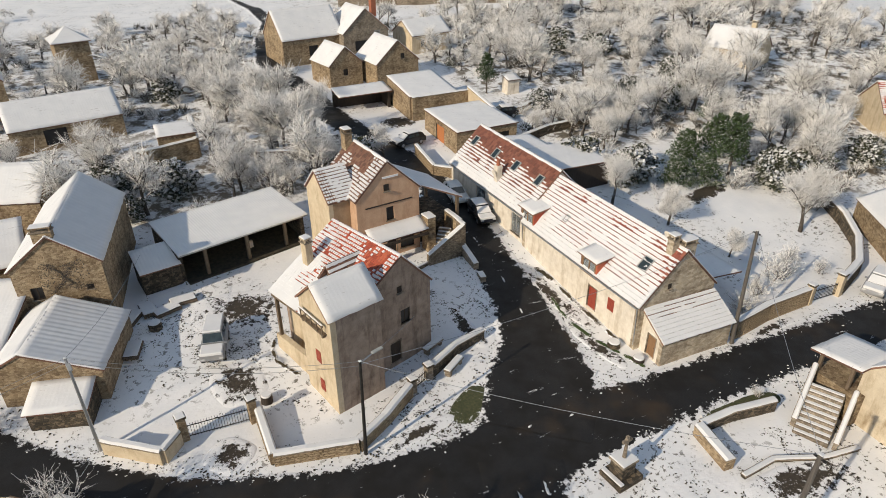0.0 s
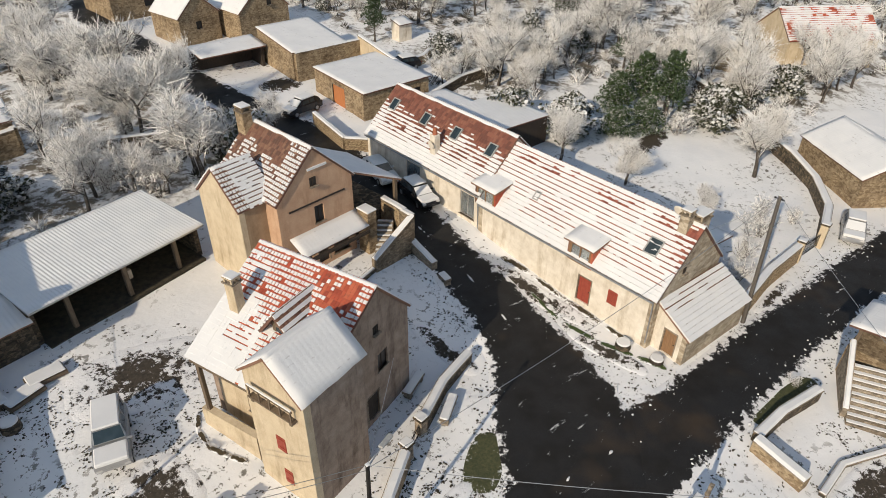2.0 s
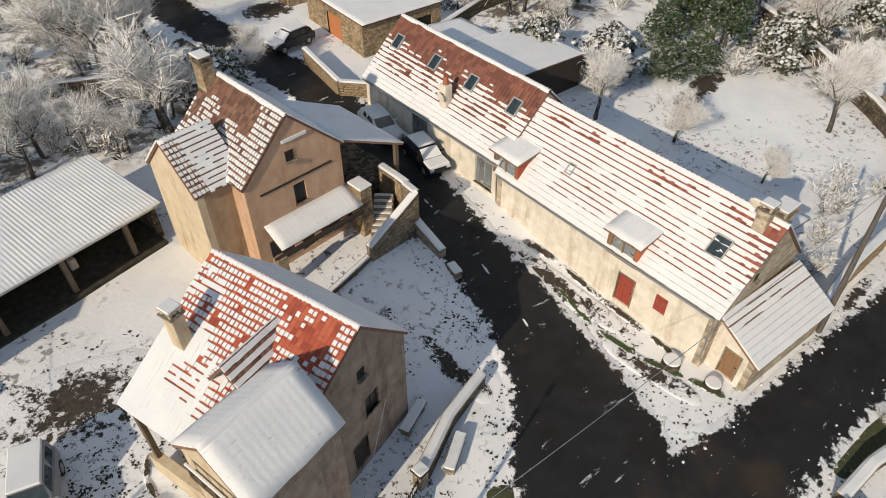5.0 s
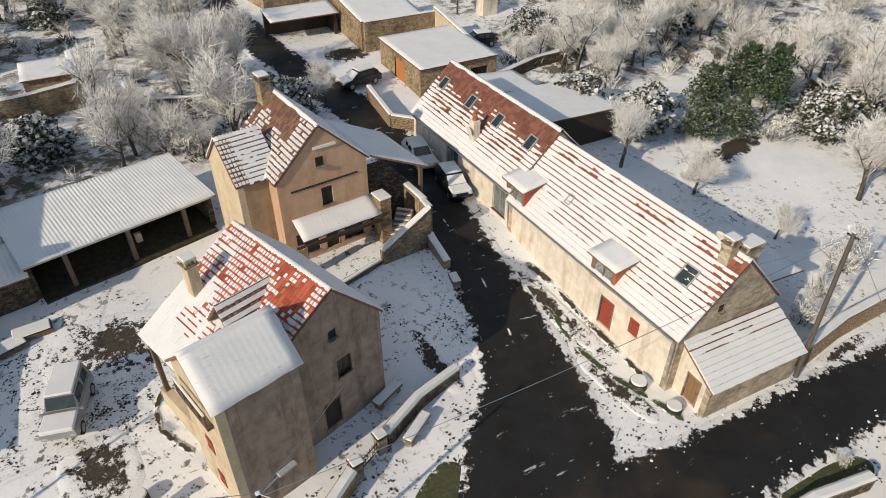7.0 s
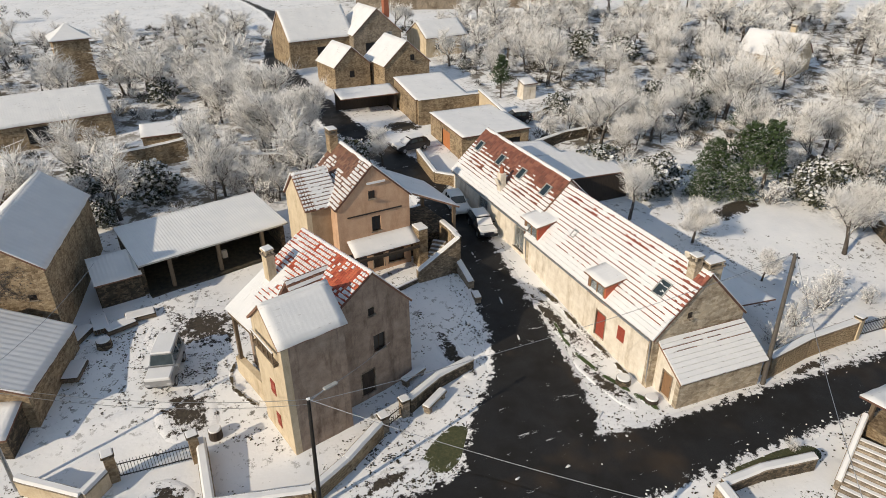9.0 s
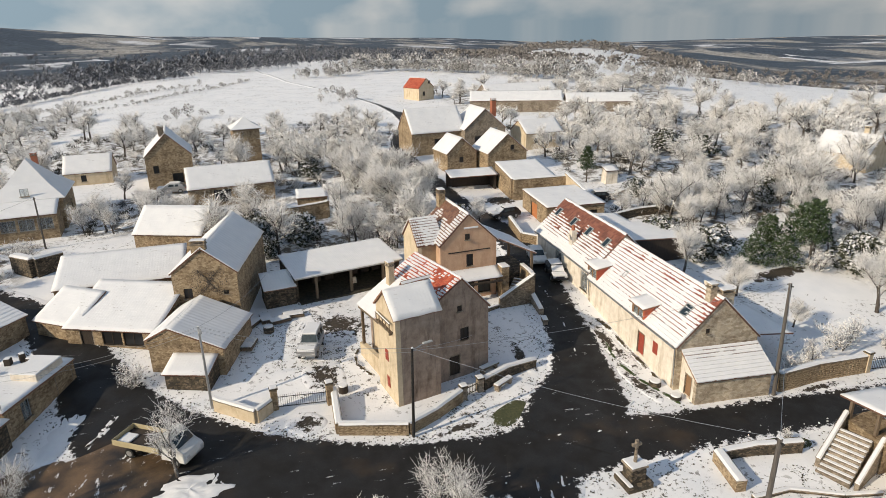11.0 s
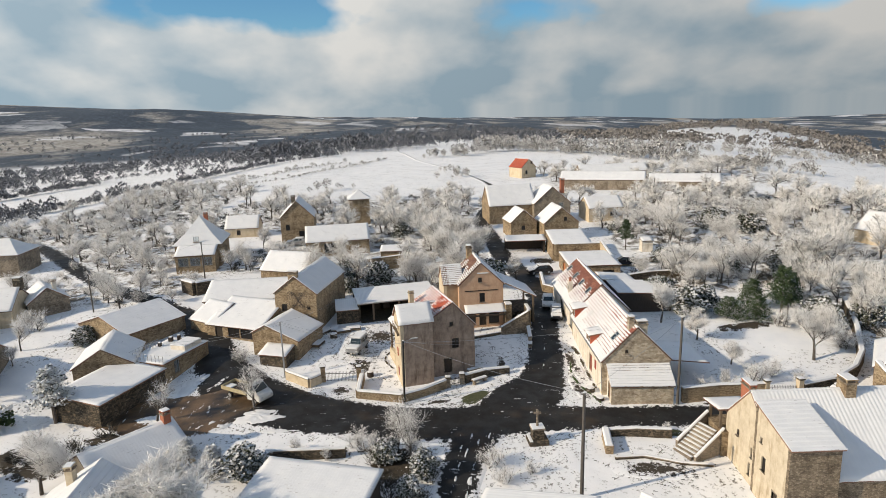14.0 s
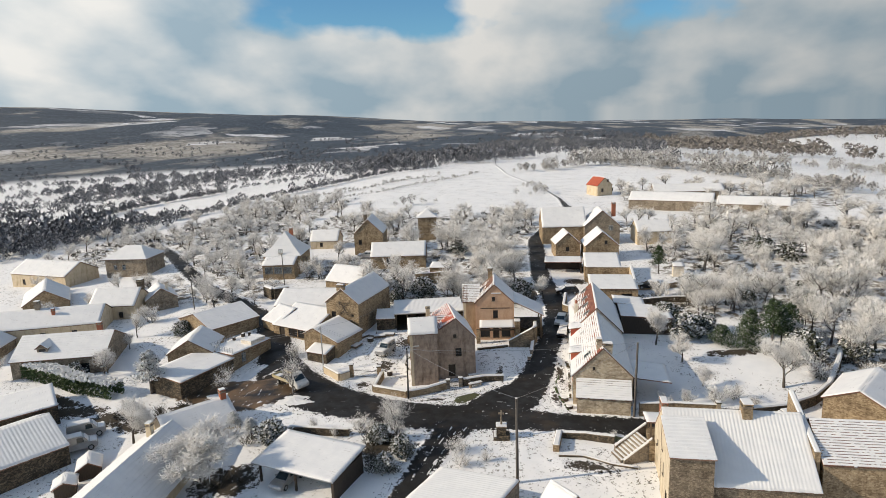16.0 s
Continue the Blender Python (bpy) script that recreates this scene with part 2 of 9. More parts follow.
def mud_road_material():
    n = Net("wet_brown_mud", 0.5)
    p = n.pos()
    e = n.attr("edge")
    mid, fine = n.noise(1.3, 6, 0.7, co=p), n.noise(14, 4, 0.7, co=p)
    mud = n.ramp(n.noise(0.35, 5, 0.6, co=p), (0.34, (0.03, 0.024, 0.019)), (0.46, (0.10, 0.065, 0.036)), (0.62, (0.20, 0.125, 0.065)))
    mud = n.mix(n.ramp(fine, (0.4, 0.0), (0.7, 0.5)), mud, (0.03, 0.024, 0.018))
    m = n.math("ADD", e, n.math("MULTIPLY", n.math("SUBTRACT", mid, 0.5), 1.5))
    s = n.math("MAXIMUM", n.ramp(m, (0.58, 0.0), (0.68, 1.0)), n.ramp(n.noise(0.9, 7, 0.72, co=p, stretch=(1.5, 0.6, 1)), (0.60, 0.0), (0.64, 0.9)))
    n.color(n.mix(s, mud, (0.82, 0.82, 0.825)))
    return n.bump(n.math("ADD", n.math("MULTIPLY", fine, 0.4), s), 0.5, 0.05).m


def patch_material(name, dark, light, cover=0.5, scale=2.2):
    """Ground that shows through the snow, ragged towards its rim."""
    n = Net(name, 0.9)
    p = n.pos()
    e = n.attr("edge")
    m = n.math("ADD", e, n.math("MULTIPLY", n.math("SUBTRACT", n.noise(scale, 8, 0.8, co=p), 0.5), 4.2))
    s = n.ramp(m, (cover, 0.0), (cover + 0.08, 1.0))
    soil = n.ramp(n.noise(6, 5, 0.7, co=p), (0.3, dark), (0.7, light))
    n.color(n.mix(s, soil, (0.86, 0.86, 0.865)))
    return n.bump(n.math("ADD", s, n.noise(9, 4, co=p)), 0.5, 0.06).m


def stone_material(name, a, b, c, scale=3.2, mortar=(0.30, 0.26, 0.20), depth=0.6):
    n = Net(name, 0.92)
    st = (1.0, 1.0, 1.75)
    cell = n.voronoi(scale, "F1", "Color", st)
    edge = n.voronoi(scale, "DISTANCE_TO_EDGE", "Distance", st)
    sc = n.n.new("ShaderNodeSeparateColor")
    n.l.new(cell, sc.inputs[0])
    col = n.ramp(sc.outputs[0], (0.1, a), (0.5, b), (0.9, c))
    col = n.mix(n.ramp(edge, (0.015, 1.0), (0.07, 0.0)), col, mortar)
    stain = n.ramp(n.noise(0.6, 7, 0.7), (0.36, (0.46, 0.42, 0.38)), (0.52, (0.92, 0.90, 0.88)), (0.66, (1.08, 1.05, 1.0)))
    col = n.mix(1.0, col, stain, "MULTIPLY")
    col = n.mix(0.35, col, n.ramp(n.noise(22, 4), (0.3, 0.25), (0.7, 0.8)), "OVERLAY")
    n.color(col)
    return n.bump(n.math("ADD", n.ramp(edge, (0.0, 0.0), (0.1, 1.0)), n.math("MULTIPLY", n.noise(25, 3), 0.4)), depth, 0.04).m


def plaster_material(name, a, b, stain=(0.5, 0.45, 0.4), amount=0.6):
    n = Net(name, 0.9)
    col = n.ramp(n.noise(1.3, 6, 0.65), (0.3, a), (0.7, b))
    run = n.noise(0.9, 6, 0.7, stretch=(1.6, 1.6, 0.35))
    col = n.mix(n.math("MULTIPLY", n.ramp(run, (0.5, 0.0), (0.72, 1.0)), amount), col, stain, "MULTIPLY")
    col = n.mix(0.3, col, n.ramp(n.noise(18, 5, 0.7), (0.3, 0.3), (0.7, 0.75)), "OVERLAY")
    n.color(col)
    return n.bump(n.math("ADD", n.noise(14, 5), n.noise(2.2, 3)), 0.4, 0.02).m


def tile_material(name, a, b, c):
    n = Net(name, 0.75)
    col = n.ramp(n.math("FRACT", n.math("ADD", n.island(), n.obrandom())), (0.1, a), (0.5, b), (0.9, c))
    col = n.mix(n.ramp(n.noise(3, 5), (0.5, 0.0), (0.75, 0.5)), col, (0.10, 0.055, 0.045))
    n.color(col)
    return n.bump(n.noise(20, 4), 0.3, 0.02).m


def plain_material(name, a, b, rough=0.7, metal=0.0, scale=4.0, bump=0.2):
    n = Net(name, rough, metal)
    n.color(n.ramp(n.noise(scale, 5, 0.6), (0.3, a), (0.7, b)))
    return n.bump(n.noise(scale * 5, 4), bump, 0.01).m


def wood_material(name, a, b):
    n = Net(name, 0.8)
    n.color(n.ramp(n.noise(6, 6, 0.7, stretch=(3, 3, 0.25)), (0.3, a), (0.7, b)))
    return n.bump(n.noise(12, 5, stretch=(4, 4, 0.3)), 0.4, 0.01).m


def glass_material(name, tint):
    n = Net(name, 0.06)
    n.color(tint)
    n.b.inputs["Transmission Weight"].default_value = 0.85
    n.b.inputs["IOR"].default_value = 1.45
    return n.m


def frost_material(name, dark, white, lo=0.30, hi=0.55):
    """Bark and leaves with rime on what looks up and on the windward side."""
    n = Net(name, 0.8)
    m = n.math("ADD", n.math("MULTIPLY", n.up(), 0.35), n.noise(1.4, 5, 0.7))
    n.color(n.mix(n.ramp(m, (lo, 0.0), (hi, 1.0)), n.mix(n.noise(9, 3), dark, tuple(min(1, v * 2.2) for v in dark)), white))
    return n.m


M_SOIL = plain_material("dark_wet_soil", (0.022, 0.02, 0.014), (0.075, 0.062, 0.04), 0.9, 0, 3, 0.4)
M_SNOW = snow_material()
M_ROOFSNOW = roof_snow_material()
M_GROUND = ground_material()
M_ROAD = asphalt_material()
M_MUDROAD = mud_road_material()
M_MUD = patch_material("bare_soil", (0.025, 0.021, 0.016), (0.085, 0.068, 0.05), 0.30, 1.5)
M_GRASS = patch_material("wet_grass", (0.035, 0.045, 0.018), (0.10, 0.10, 0.045), 0.95, 3.0)
M_RUBBLE = stone_material("rubble_stone", (0.235, 0.168, 0.10), (0.36, 0.275, 0.172), (0.47, 0.375, 0.25), 4.4, (0.35, 0.27, 0.175), 0.7)
M_GREYSTONE = stone_material("grey_rubble_stone", (0.20, 0.17, 0.13), (0.31, 0.265, 0.21), (0.38, 0.325, 0.255), 4.6, (0.27, 0.225, 0.17))
M_DARKSTONE = stone_material("mossy_stone", (0.055, 0.047, 0.034), (0.115, 0.093, 0.063), (0.21, 0.165, 0.112), 4.2, (0.05, 0.042, 0.033), 0.9)
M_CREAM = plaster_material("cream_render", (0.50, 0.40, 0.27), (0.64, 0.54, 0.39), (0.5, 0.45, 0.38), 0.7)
M_WHITE = plaster_material("lime_render", (0.60, 0.53, 0.43), (0.82, 0.76, 0.66), (0.50, 0.43, 0.34), 0.7)
M_OCHRE = plaster_material("ochre_render", (0.47, 0.295, 0.19), (0.58, 0.39, 0.26), (0.62, 0.52, 0.43), 0.6)
# weathered render, darkened to paint the shade on walls turned from the sun
M_SHADE_RENDER = plaster_material("weathered_shade_render", (0.21, 0.155, 0.12), (0.40, 0.315, 0.25), (0.36, 0.32, 0.30), 0.9)
M_PALESTONE = stone_material("pale_rubble_stone", (0.34, 0.28, 0.20), (0.47, 0.40, 0.30), (0.58, 0.51, 0.40), 2.8, (0.46, 0.40, 0.31), 0.5)
M_TILE = tile_material("red_clay_tile", (0.34, 0.065, 0.034), (0.46, 0.095, 0.048), (0.52, 0.14, 0.07))
M_TILE_DULL = tile_material("dull_red_clay_tile", (0.20, 0.06, 0.042), (0.28, 0.085, 0.058), (0.34, 0.12, 0.08))
M_TILE_BROWN = tile_material("brown_clay_tile", (0.15, 0.055, 0.038), (0.22, 0.08, 0.052), (0.27, 0.11, 0.07))
M_TILE_OLD = tile_material("old_clay_tile", (0.12, 0.06, 0.042), (0.19, 0.09, 0.058), (0.25, 0.14, 0.09))
M_RED = plain_material("red_shutter_paint", (0.27, 0.045, 0.028), (0.34, 0.07, 0.04), 0.6)
M_WOOD = wood_material("weathered_wood", (0.09, 0.065, 0.045), (0.20, 0.15, 0.10))
M_DARKWOOD = wood_material("dark_wood", (0.022, 0.016, 0.012), (0.058, 0.043, 0.032))
M_POLE = wood_material("grey_pole_wood", (0.06, 0.052, 0.045), (0.14, 0.125, 0.11))
M_BROWNDOOR = wood_material("brown_door_wood", (0.20, 0.11, 0.055), (0.31, 0.18, 0.09))
M_ORANGEDOOR = wood_material("orange_door_wood", (0.42, 0.15, 0.05), (0.52, 0.21, 0.08))
M_DARKPANE = plain_material("unlit_window_pane", (0.008, 0.008, 0.009), (0.018, 0.018, 0.02), 0.35, 0.0, 2.0, 0.0)
M_ROUGHCAST = plaster_material("brown_roughcast", (0.30, 0.21, 0.13), (0.44, 0.33, 0.22), (0.5, 0.44, 0.38), 0.7)
M_GLASS = glass_material("window_glass", (0.75, 0.80, 0.82))
M_FRAME = plain_material("grey_frame_paint", (0.30, 0.30, 0.29), (0.40, 0.40, 0.38), 0.5)
M_METAL = plain_material("galvanised_metal", (0.35, 0.36, 0.37), (0.45, 0.46, 0.47), 0.45, 0.8)
M_IRON = plain_material("black_iron", (0.02, 0.02, 0.02), (0.05, 0.045, 0.04), 0.6, 0.5)
M_BRICK = plain_material("red_brick", (0.32, 0.10, 0.05), (0.42, 0.16, 0.09), 0.85, 0, 8)
M_BARK = plain_material("bark", (0.05, 0.042, 0.035), (0.12, 0.10, 0.085), 0.9, 0, 5, 0.5)
M_RIME = frost_material("rimed_twig", (0.10, 0.085, 0.07), (0.86, 0.84, 0.81), 0.16, 0.42)
M_RIMELIMB = frost_material("rimed_limb", (0.04, 0.033, 0.027), (0.72, 0.71, 0.69), 0.54, 0.76)
M_PINE = frost_material("snowy_needles", (0.024, 0.042, 0.013), (0.70, 0.71, 0.71), 0.80, 0.96)
M_BUSH = frost_material("snowy_leaves", (0.03, 0.034, 0.018), (0.74, 0.74, 0.74), 0.58, 0.76)
# bare wood coloured blue-dark for the cloud shadow over the valley
M_FARSHADE = frost_material("shaded_bare_wood", (0.038, 0.041, 0.048), (0.40, 0.41, 0.435), 0.40, 0.80)
M_FAROAK = frost_material("far_oak_wood", (0.055, 0.049, 0.044), (0.38, 0.35, 0.315), 0.34, 0.76)
M_LAUREL = frost_material("laurel_leaves", (0.024, 0.042, 0.012), (0.74, 0.74, 0.74), 0.80, 0.95)
M_SNOWPINE = frost_material("snow_laden_needles", (0.03, 0.036, 0.022), (0.78, 0.78, 0.78), 0.42, 0.62)
M_FARWOOD = frost_material("far_rimed_wood", (0.08, 0.075, 0.07), (0.74, 0.725, 0.70), 0.34, 0.66)

# ---- the lie of the land ----
KY = [-6000, -300, -60, 0, 20, 26, 35, 45, 52, 70, 95, 115, 140, 190, 260, 350, 900, 6000]
KZ = [-20, -12, -4.5, -1.6, -0.35, 0.0, 0.3, 1.55, 1.8, 3.0, 4.5, 5.2, 5.8, 6.6, 8.0, 9.5, 9.0, 9.0]
KA = [-180, -70, -48, -25, -13, 10, 21, 45, 80, 180]
KE = [-1.6, -1.7, -1.9, -2.0, -1.3, -0.45, 0.6, 1.85, 1.6, -1.6]


def smooth(v):
    v = np.clip(v, 0, 1)
    return v * v * (3 - 2 * v)


def ground_z(x, y):
    """The height of the land, for numbers or arrays."""
    x, y = np.asarray(x, float), np.asarray(y, float)
    z = np.interp(y, KY, KZ)
    z = z - 0.05 * np.clip(-40 - x, 0, 260) * smooth((y - 20) / 80)
    z = z - 0.07 * np.clip(x - 120, 0, 500) * smooth((y - 20) / 80)
    r = np.hypot(x - 10, y)
    a = np.degrees(np.arctan2(-(x - 10), y))
    rim = 33 + 4200 * np.tan(np.radians(np.interp(a, KA, KE)))
    roll = 75 * np.sin(r / 240 + a / 7) + 50 * np.sin(a / 3.3 + r / 430) + 20 * np.sin(a / 1.3 + r / 170)
    far = smooth((r - 700) / 3400)
    z = z * (1 - far) + far * (rim + roll * (0.30 - 0.22 * smooth((r - 2600) / 1200)) - 18)
    z = z - 27 * np.clip((r - 290) / 720, 0, 1) * (1 - smooth((r - 1300) / 1700))
    z = z - 30 * smooth((r - 300) / 350) * smooth((-32 - a) / 10) * (1 - smooth((r - 1500) / 1700))
    z = z + 30 * np.exp(-(((a + 26) / 9) ** 2) - ((r - 950) / 260) ** 2)
    return z


def gz(x, y):
    return float(ground_z(x, y))


# ---- mesh helpers ----
def mesh_of(name, verts, faces, material, smooth_on=False):
    me = bpy.data.meshes.new(name)
    me.from_pydata([tuple(v) for v in verts], [], faces)
    me.materials.append(material)
    if smooth_on:
        me.polygons.foreach_set("use_smooth", [True] * len(me.polygons))
    me.update()
    return me


def part(name, bm, material, parent=None, label="", smooth_on=False):
    """Links a bmesh (or a mesh) as one object under a thing or a part."""
    if isinstance(bm, bmesh.types.BMesh):
        me = bpy.data.meshes.new(name)
        bmesh.ops.recalc_face_normals(bm, faces=bm.faces)
        bm.to_mesh(me)
        bm.free()
        me.materials.append(material)
        if smooth_on:
            me.polygons.foreach_set("use_smooth", [True] * len(me.polygons))
    else:
        me = bm
    ob = new(name, me)
    if parent:
        ob.parent = parent
    if label:
        ob["label"] = label
    return ob


def thing(name, m, label, category, group="", kind=""):
    ob = new(name)
    ob.empty_display_size = 0.2
    ob.matrix_basis = m
    return tagged(ob, label, category, group, kind)


def box(bm, x0, x1, y0, y1, z0, z1, bevel=0.0, m=None):
    vs = [bm.verts.new((x, y, z)) for z in (z0, z1) for y in (y0, y1) for x in (x0, x1)]
    fs = [bm.faces.new([vs[i] for i in q]) for q in ((0, 2, 3, 1), (4, 5, 7, 6), (0, 1, 5, 4), (2, 6, 7, 3), (0, 4, 6, 2), (1, 3, 7, 5))]
    if bevel:
        es = {e for f in fs for e in f.edges}
        r = bmesh.ops.bevel(bm, geom=list(es), offset=bevel, segments=1, affect="EDGES")
        vs = list({v for f in r["faces"] for v in f.verts} | {v for v in vs if v.is_valid})
    if m is not None:
        bmesh.ops.transform(bm, matrix=m, verts=[v for v in vs if v.is_valid])
    return vs


def boxes(*specs, bevel=0.0):
    bm = bmesh.new()
    for s in specs:
        box(bm, *s, bevel=bevel)
    return bm


def prism(bm, ring, y0, y1):
    """A slab with the outline ring, (x, z) pairs, from y0 to y1."""
    a = [bm.verts.new((x, y0, z)) for x, z in ring]
    b = [bm.verts.new((x, y1, z)) for x, z in ring]
    k = len(ring)
    bm.faces.new(a)
    bm.faces.new(b[::-1])
    for i in range(k):
        bm.faces.new((a[i], b[i], b[(i + 1) % k], a[(i + 1) % k]))


def tube(bm, p, q, r0, r1, sides=6, cap=True):
    p, q = Vector(p), Vector(q)
    d = (q - p).normalized()
    u = d.orthogonal().normalized()
    w = d.cross(u)
    rings = []
    for c, r in ((p, r0), (q, r1)):
        rings.append([bm.verts.new(c + r * (math.cos(2 * math.pi * i / sides) * u + math.sin(2 * math.pi * i / sides) * w)) for i in range(sides)])
    for i in range(sides):
        j = (i + 1) % sides
        bm.faces.new((rings[0][i], rings[0][j], rings[1][j], rings[1][i]))
    if cap:
        bm.faces.new(rings[0][::-1])
        bm.faces.new(rings[1])


def wob(x, y, s=1.0, seed=0.0):
    return noise.noise(Vector((x * s, y * s, seed)))


# ---- ground ----
def spaced(lo, hi, step, outer, growth=1.13):
    mid = list(np.arange(lo, hi + 0.01, step))
    a, s = [], step
    v = lo
    while v > -outer:
        s *= growth
        v -= s
        a.append(v)
    b, s = [], step
    v = hi
    while v < outer:
        s *= growth
        v += s
        b.append(v)
    return np.array(a[::-1] + mid + b)


def make_ground():
    xs, ys = spaced(-50, 75, 0.8, 6500), spaced(-5, 100, 0.8, 6500)
    gx, gy = np.meshgrid(xs, ys)
    z = ground_z(gx, gy)
    lump = np.array([[wob(x, y, 0.25) * 0.10 + wob(x, y, 0.9, 4) * 0.035 for x in xs] for y in ys])
    z = z + lump - 0.05
    nx, ny = len(xs), len(ys)
    verts = np.stack([gx, gy, z], -1).reshape(-1, 3)
    i = np.arange(nx * ny).reshape(ny, nx)
    faces = np.stack([i[:-1, :-1], i[:-1, 1:], i[1:, 1:], i[1:, :-1]], -1).reshape(-1, 4).tolist()
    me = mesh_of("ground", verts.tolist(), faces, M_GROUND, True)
    wood = np.zeros_like(gx)
    for x0, x1, y0, y1, *_ in AREAS:
        wood = np.maximum(wood, smooth((np.minimum.reduce([gx - x0, x1 - gx, gy - y0, y1 - gy]) + 2) / 4))
    me.attributes.new("wood", "FLOAT", "POINT").data.foreach_set("value", wood.reshape(-1))
    ob = new("ground", me)
    tagged(ob, "snow-covered sloping village ground with distant wooded hills", "ground", kind="structure")


AREAS = (  # where woods grow: x0, x1, y0, y1, how many trees, their height
    (-12, 20, 62, 84, 28, 6.5), (-14, 20, 84, 104, 30, 6.0), (-30, -12, 76, 92, 9, 4.4), (-60, -38, 76, 112, 30, 4.8), (-44, 20, 106, 148, 49, 5.0), (48, 62, 58, 78, 18, 5.4), (60, 90, 38, 80, 51, 6.4), (46, 60, 82, 104, 16, 5.0), (55, 110, 80, 128, 66, 6.0),
    (90, 150, 30, 130, 66, 6.5), (28, 110, 118, 134, 28, 4.6), (48, 120, 152, 200, 46, 5.0), (42, 54, 58, 70, 7, 4.2), (-64, -36, 62, 74, 7, 3.4), (-110, -60, 92, 130, 30, 5.0), (-40, -30, 60, 76, 4, 4.0), (18, 34, 118, 134, 5, 4.0), (-94, -50, 122, 188, 62, 4.8))
make_ground()


def road_points(line):
    pts = []
    for (x0, y0, w0), (x1, y1, w1) in zip(line, line[1:]):
        k = max(2, int(math.hypot(x1 - x0, y1 - y0) / 0.7))
        pts += [(x0 + (x1 - x0) * i / k, y0 + (y1 - y0) * i / k, w0 + (w1 - w0) * i / k) for i in range(k)]
    pts.append(line[-1])
    # round the corners
    for _ in range(6):
        pts = [pts[0]] + [tuple((a + 2 * b + c) / 4 for a, b, c in zip(p, q, r)) for p, q, r in zip(pts, pts[1:], pts[2:])] + [pts[-1]]
    return pts


def strip(name, pts, others, label, category, material=M_ROAD, lift=0.07, kind="structure", fringe=0.9):
    """A ribbon over the ground. pts: (x, y, half width) along its middle; its rim carries edge = 1, but where it meets another road."""
    verts, edge = [], []
    cols = 13
    for i, (x, y, w) in enumerate(pts):
        a, b = pts[max(0, i - 1)], pts[min(len(pts) - 1, i + 1)]
        d = Vector((b[0] - a[0], b[1] - a[1])).normalized()
        for c in range(cols):
            f = c / (cols - 1) * 2 - 1
            ww = w + fringe
            px, py = x + d.y * f * ww, y - d.x * f * ww
            lz = -0.10 if c in (0, cols - 1) else lift
            verts.append((px, py, gz(px, py) + wob(px, py, 0.25) * 0.10 - 0.05 + lz))
            inner = (abs(f) * ww - w + fringe) / (2 * fringe)
            for o in others:
                d2 = np.hypot(o[:, 0] - px, o[:, 1] - py) - o[:, 2]
                inner = min(inner, (float(d2.min()) + fringe) / (2 * fringe))
            edge.append(min(1.0, max(0.0, inner)))
    n = len(pts)
    faces = [(i * cols + c, i * cols + c + 1, (i + 1) * cols + c + 1, (i + 1) * cols + c) for i in range(n - 1) for c in range(cols - 1)]
    me = mesh_of(name, verts, faces, material, True)
    me.attributes.new("edge", "FLOAT", "POINT").data.foreach_set("value", edge)
    ob = new(name, me)
    return tagged(ob, label, category, kind=kind)


def patch(name, cx, cy, rx, ry, rot, label, material, lift=0.05):
    """A rounded piece of ground of its own, edge = 1 at its rim."""
    verts, edge, faces = [], [], []
    rings, k = 6, 28
    c, s = math.cos(radians(rot)), math.sin(radians(rot))
    for j in range(rings + 1):
        for i in range(k):
            a = 2 * math.pi * i / k
            f = j / rings
            sq = 1 / max(abs(math.cos(a)), abs(math.sin(a))) ** 0.45
            x, y = rx * f * math.cos(a) * sq, ry * f * math.sin(a) * sq
            px, py = cx + c * x - s * y, cy + s * x + c * y
            verts.append((px, py, gz(px, py) + wob(px, py, 0.25) * 0.10 - 0.05 + (lift if j < rings else -0.1)))
            edge.append(max(0.0, f * 1.1 - 0.2))
    for j in range(rings):
        for i in range(k):
            faces.append((j * k + i, j * k + (i + 1) % k, (j + 1) * k + (i + 1) % k, (j + 1) * k + i))
    faces.append(tuple(range(k)))
    me = mesh_of(name, verts, faces, material, True)
    me.attributes.new("edge", "FLOAT", "POINT").data.foreach_set("value", edge)
    return tagged(new(name, me), label, "ground patch", kind="structure")


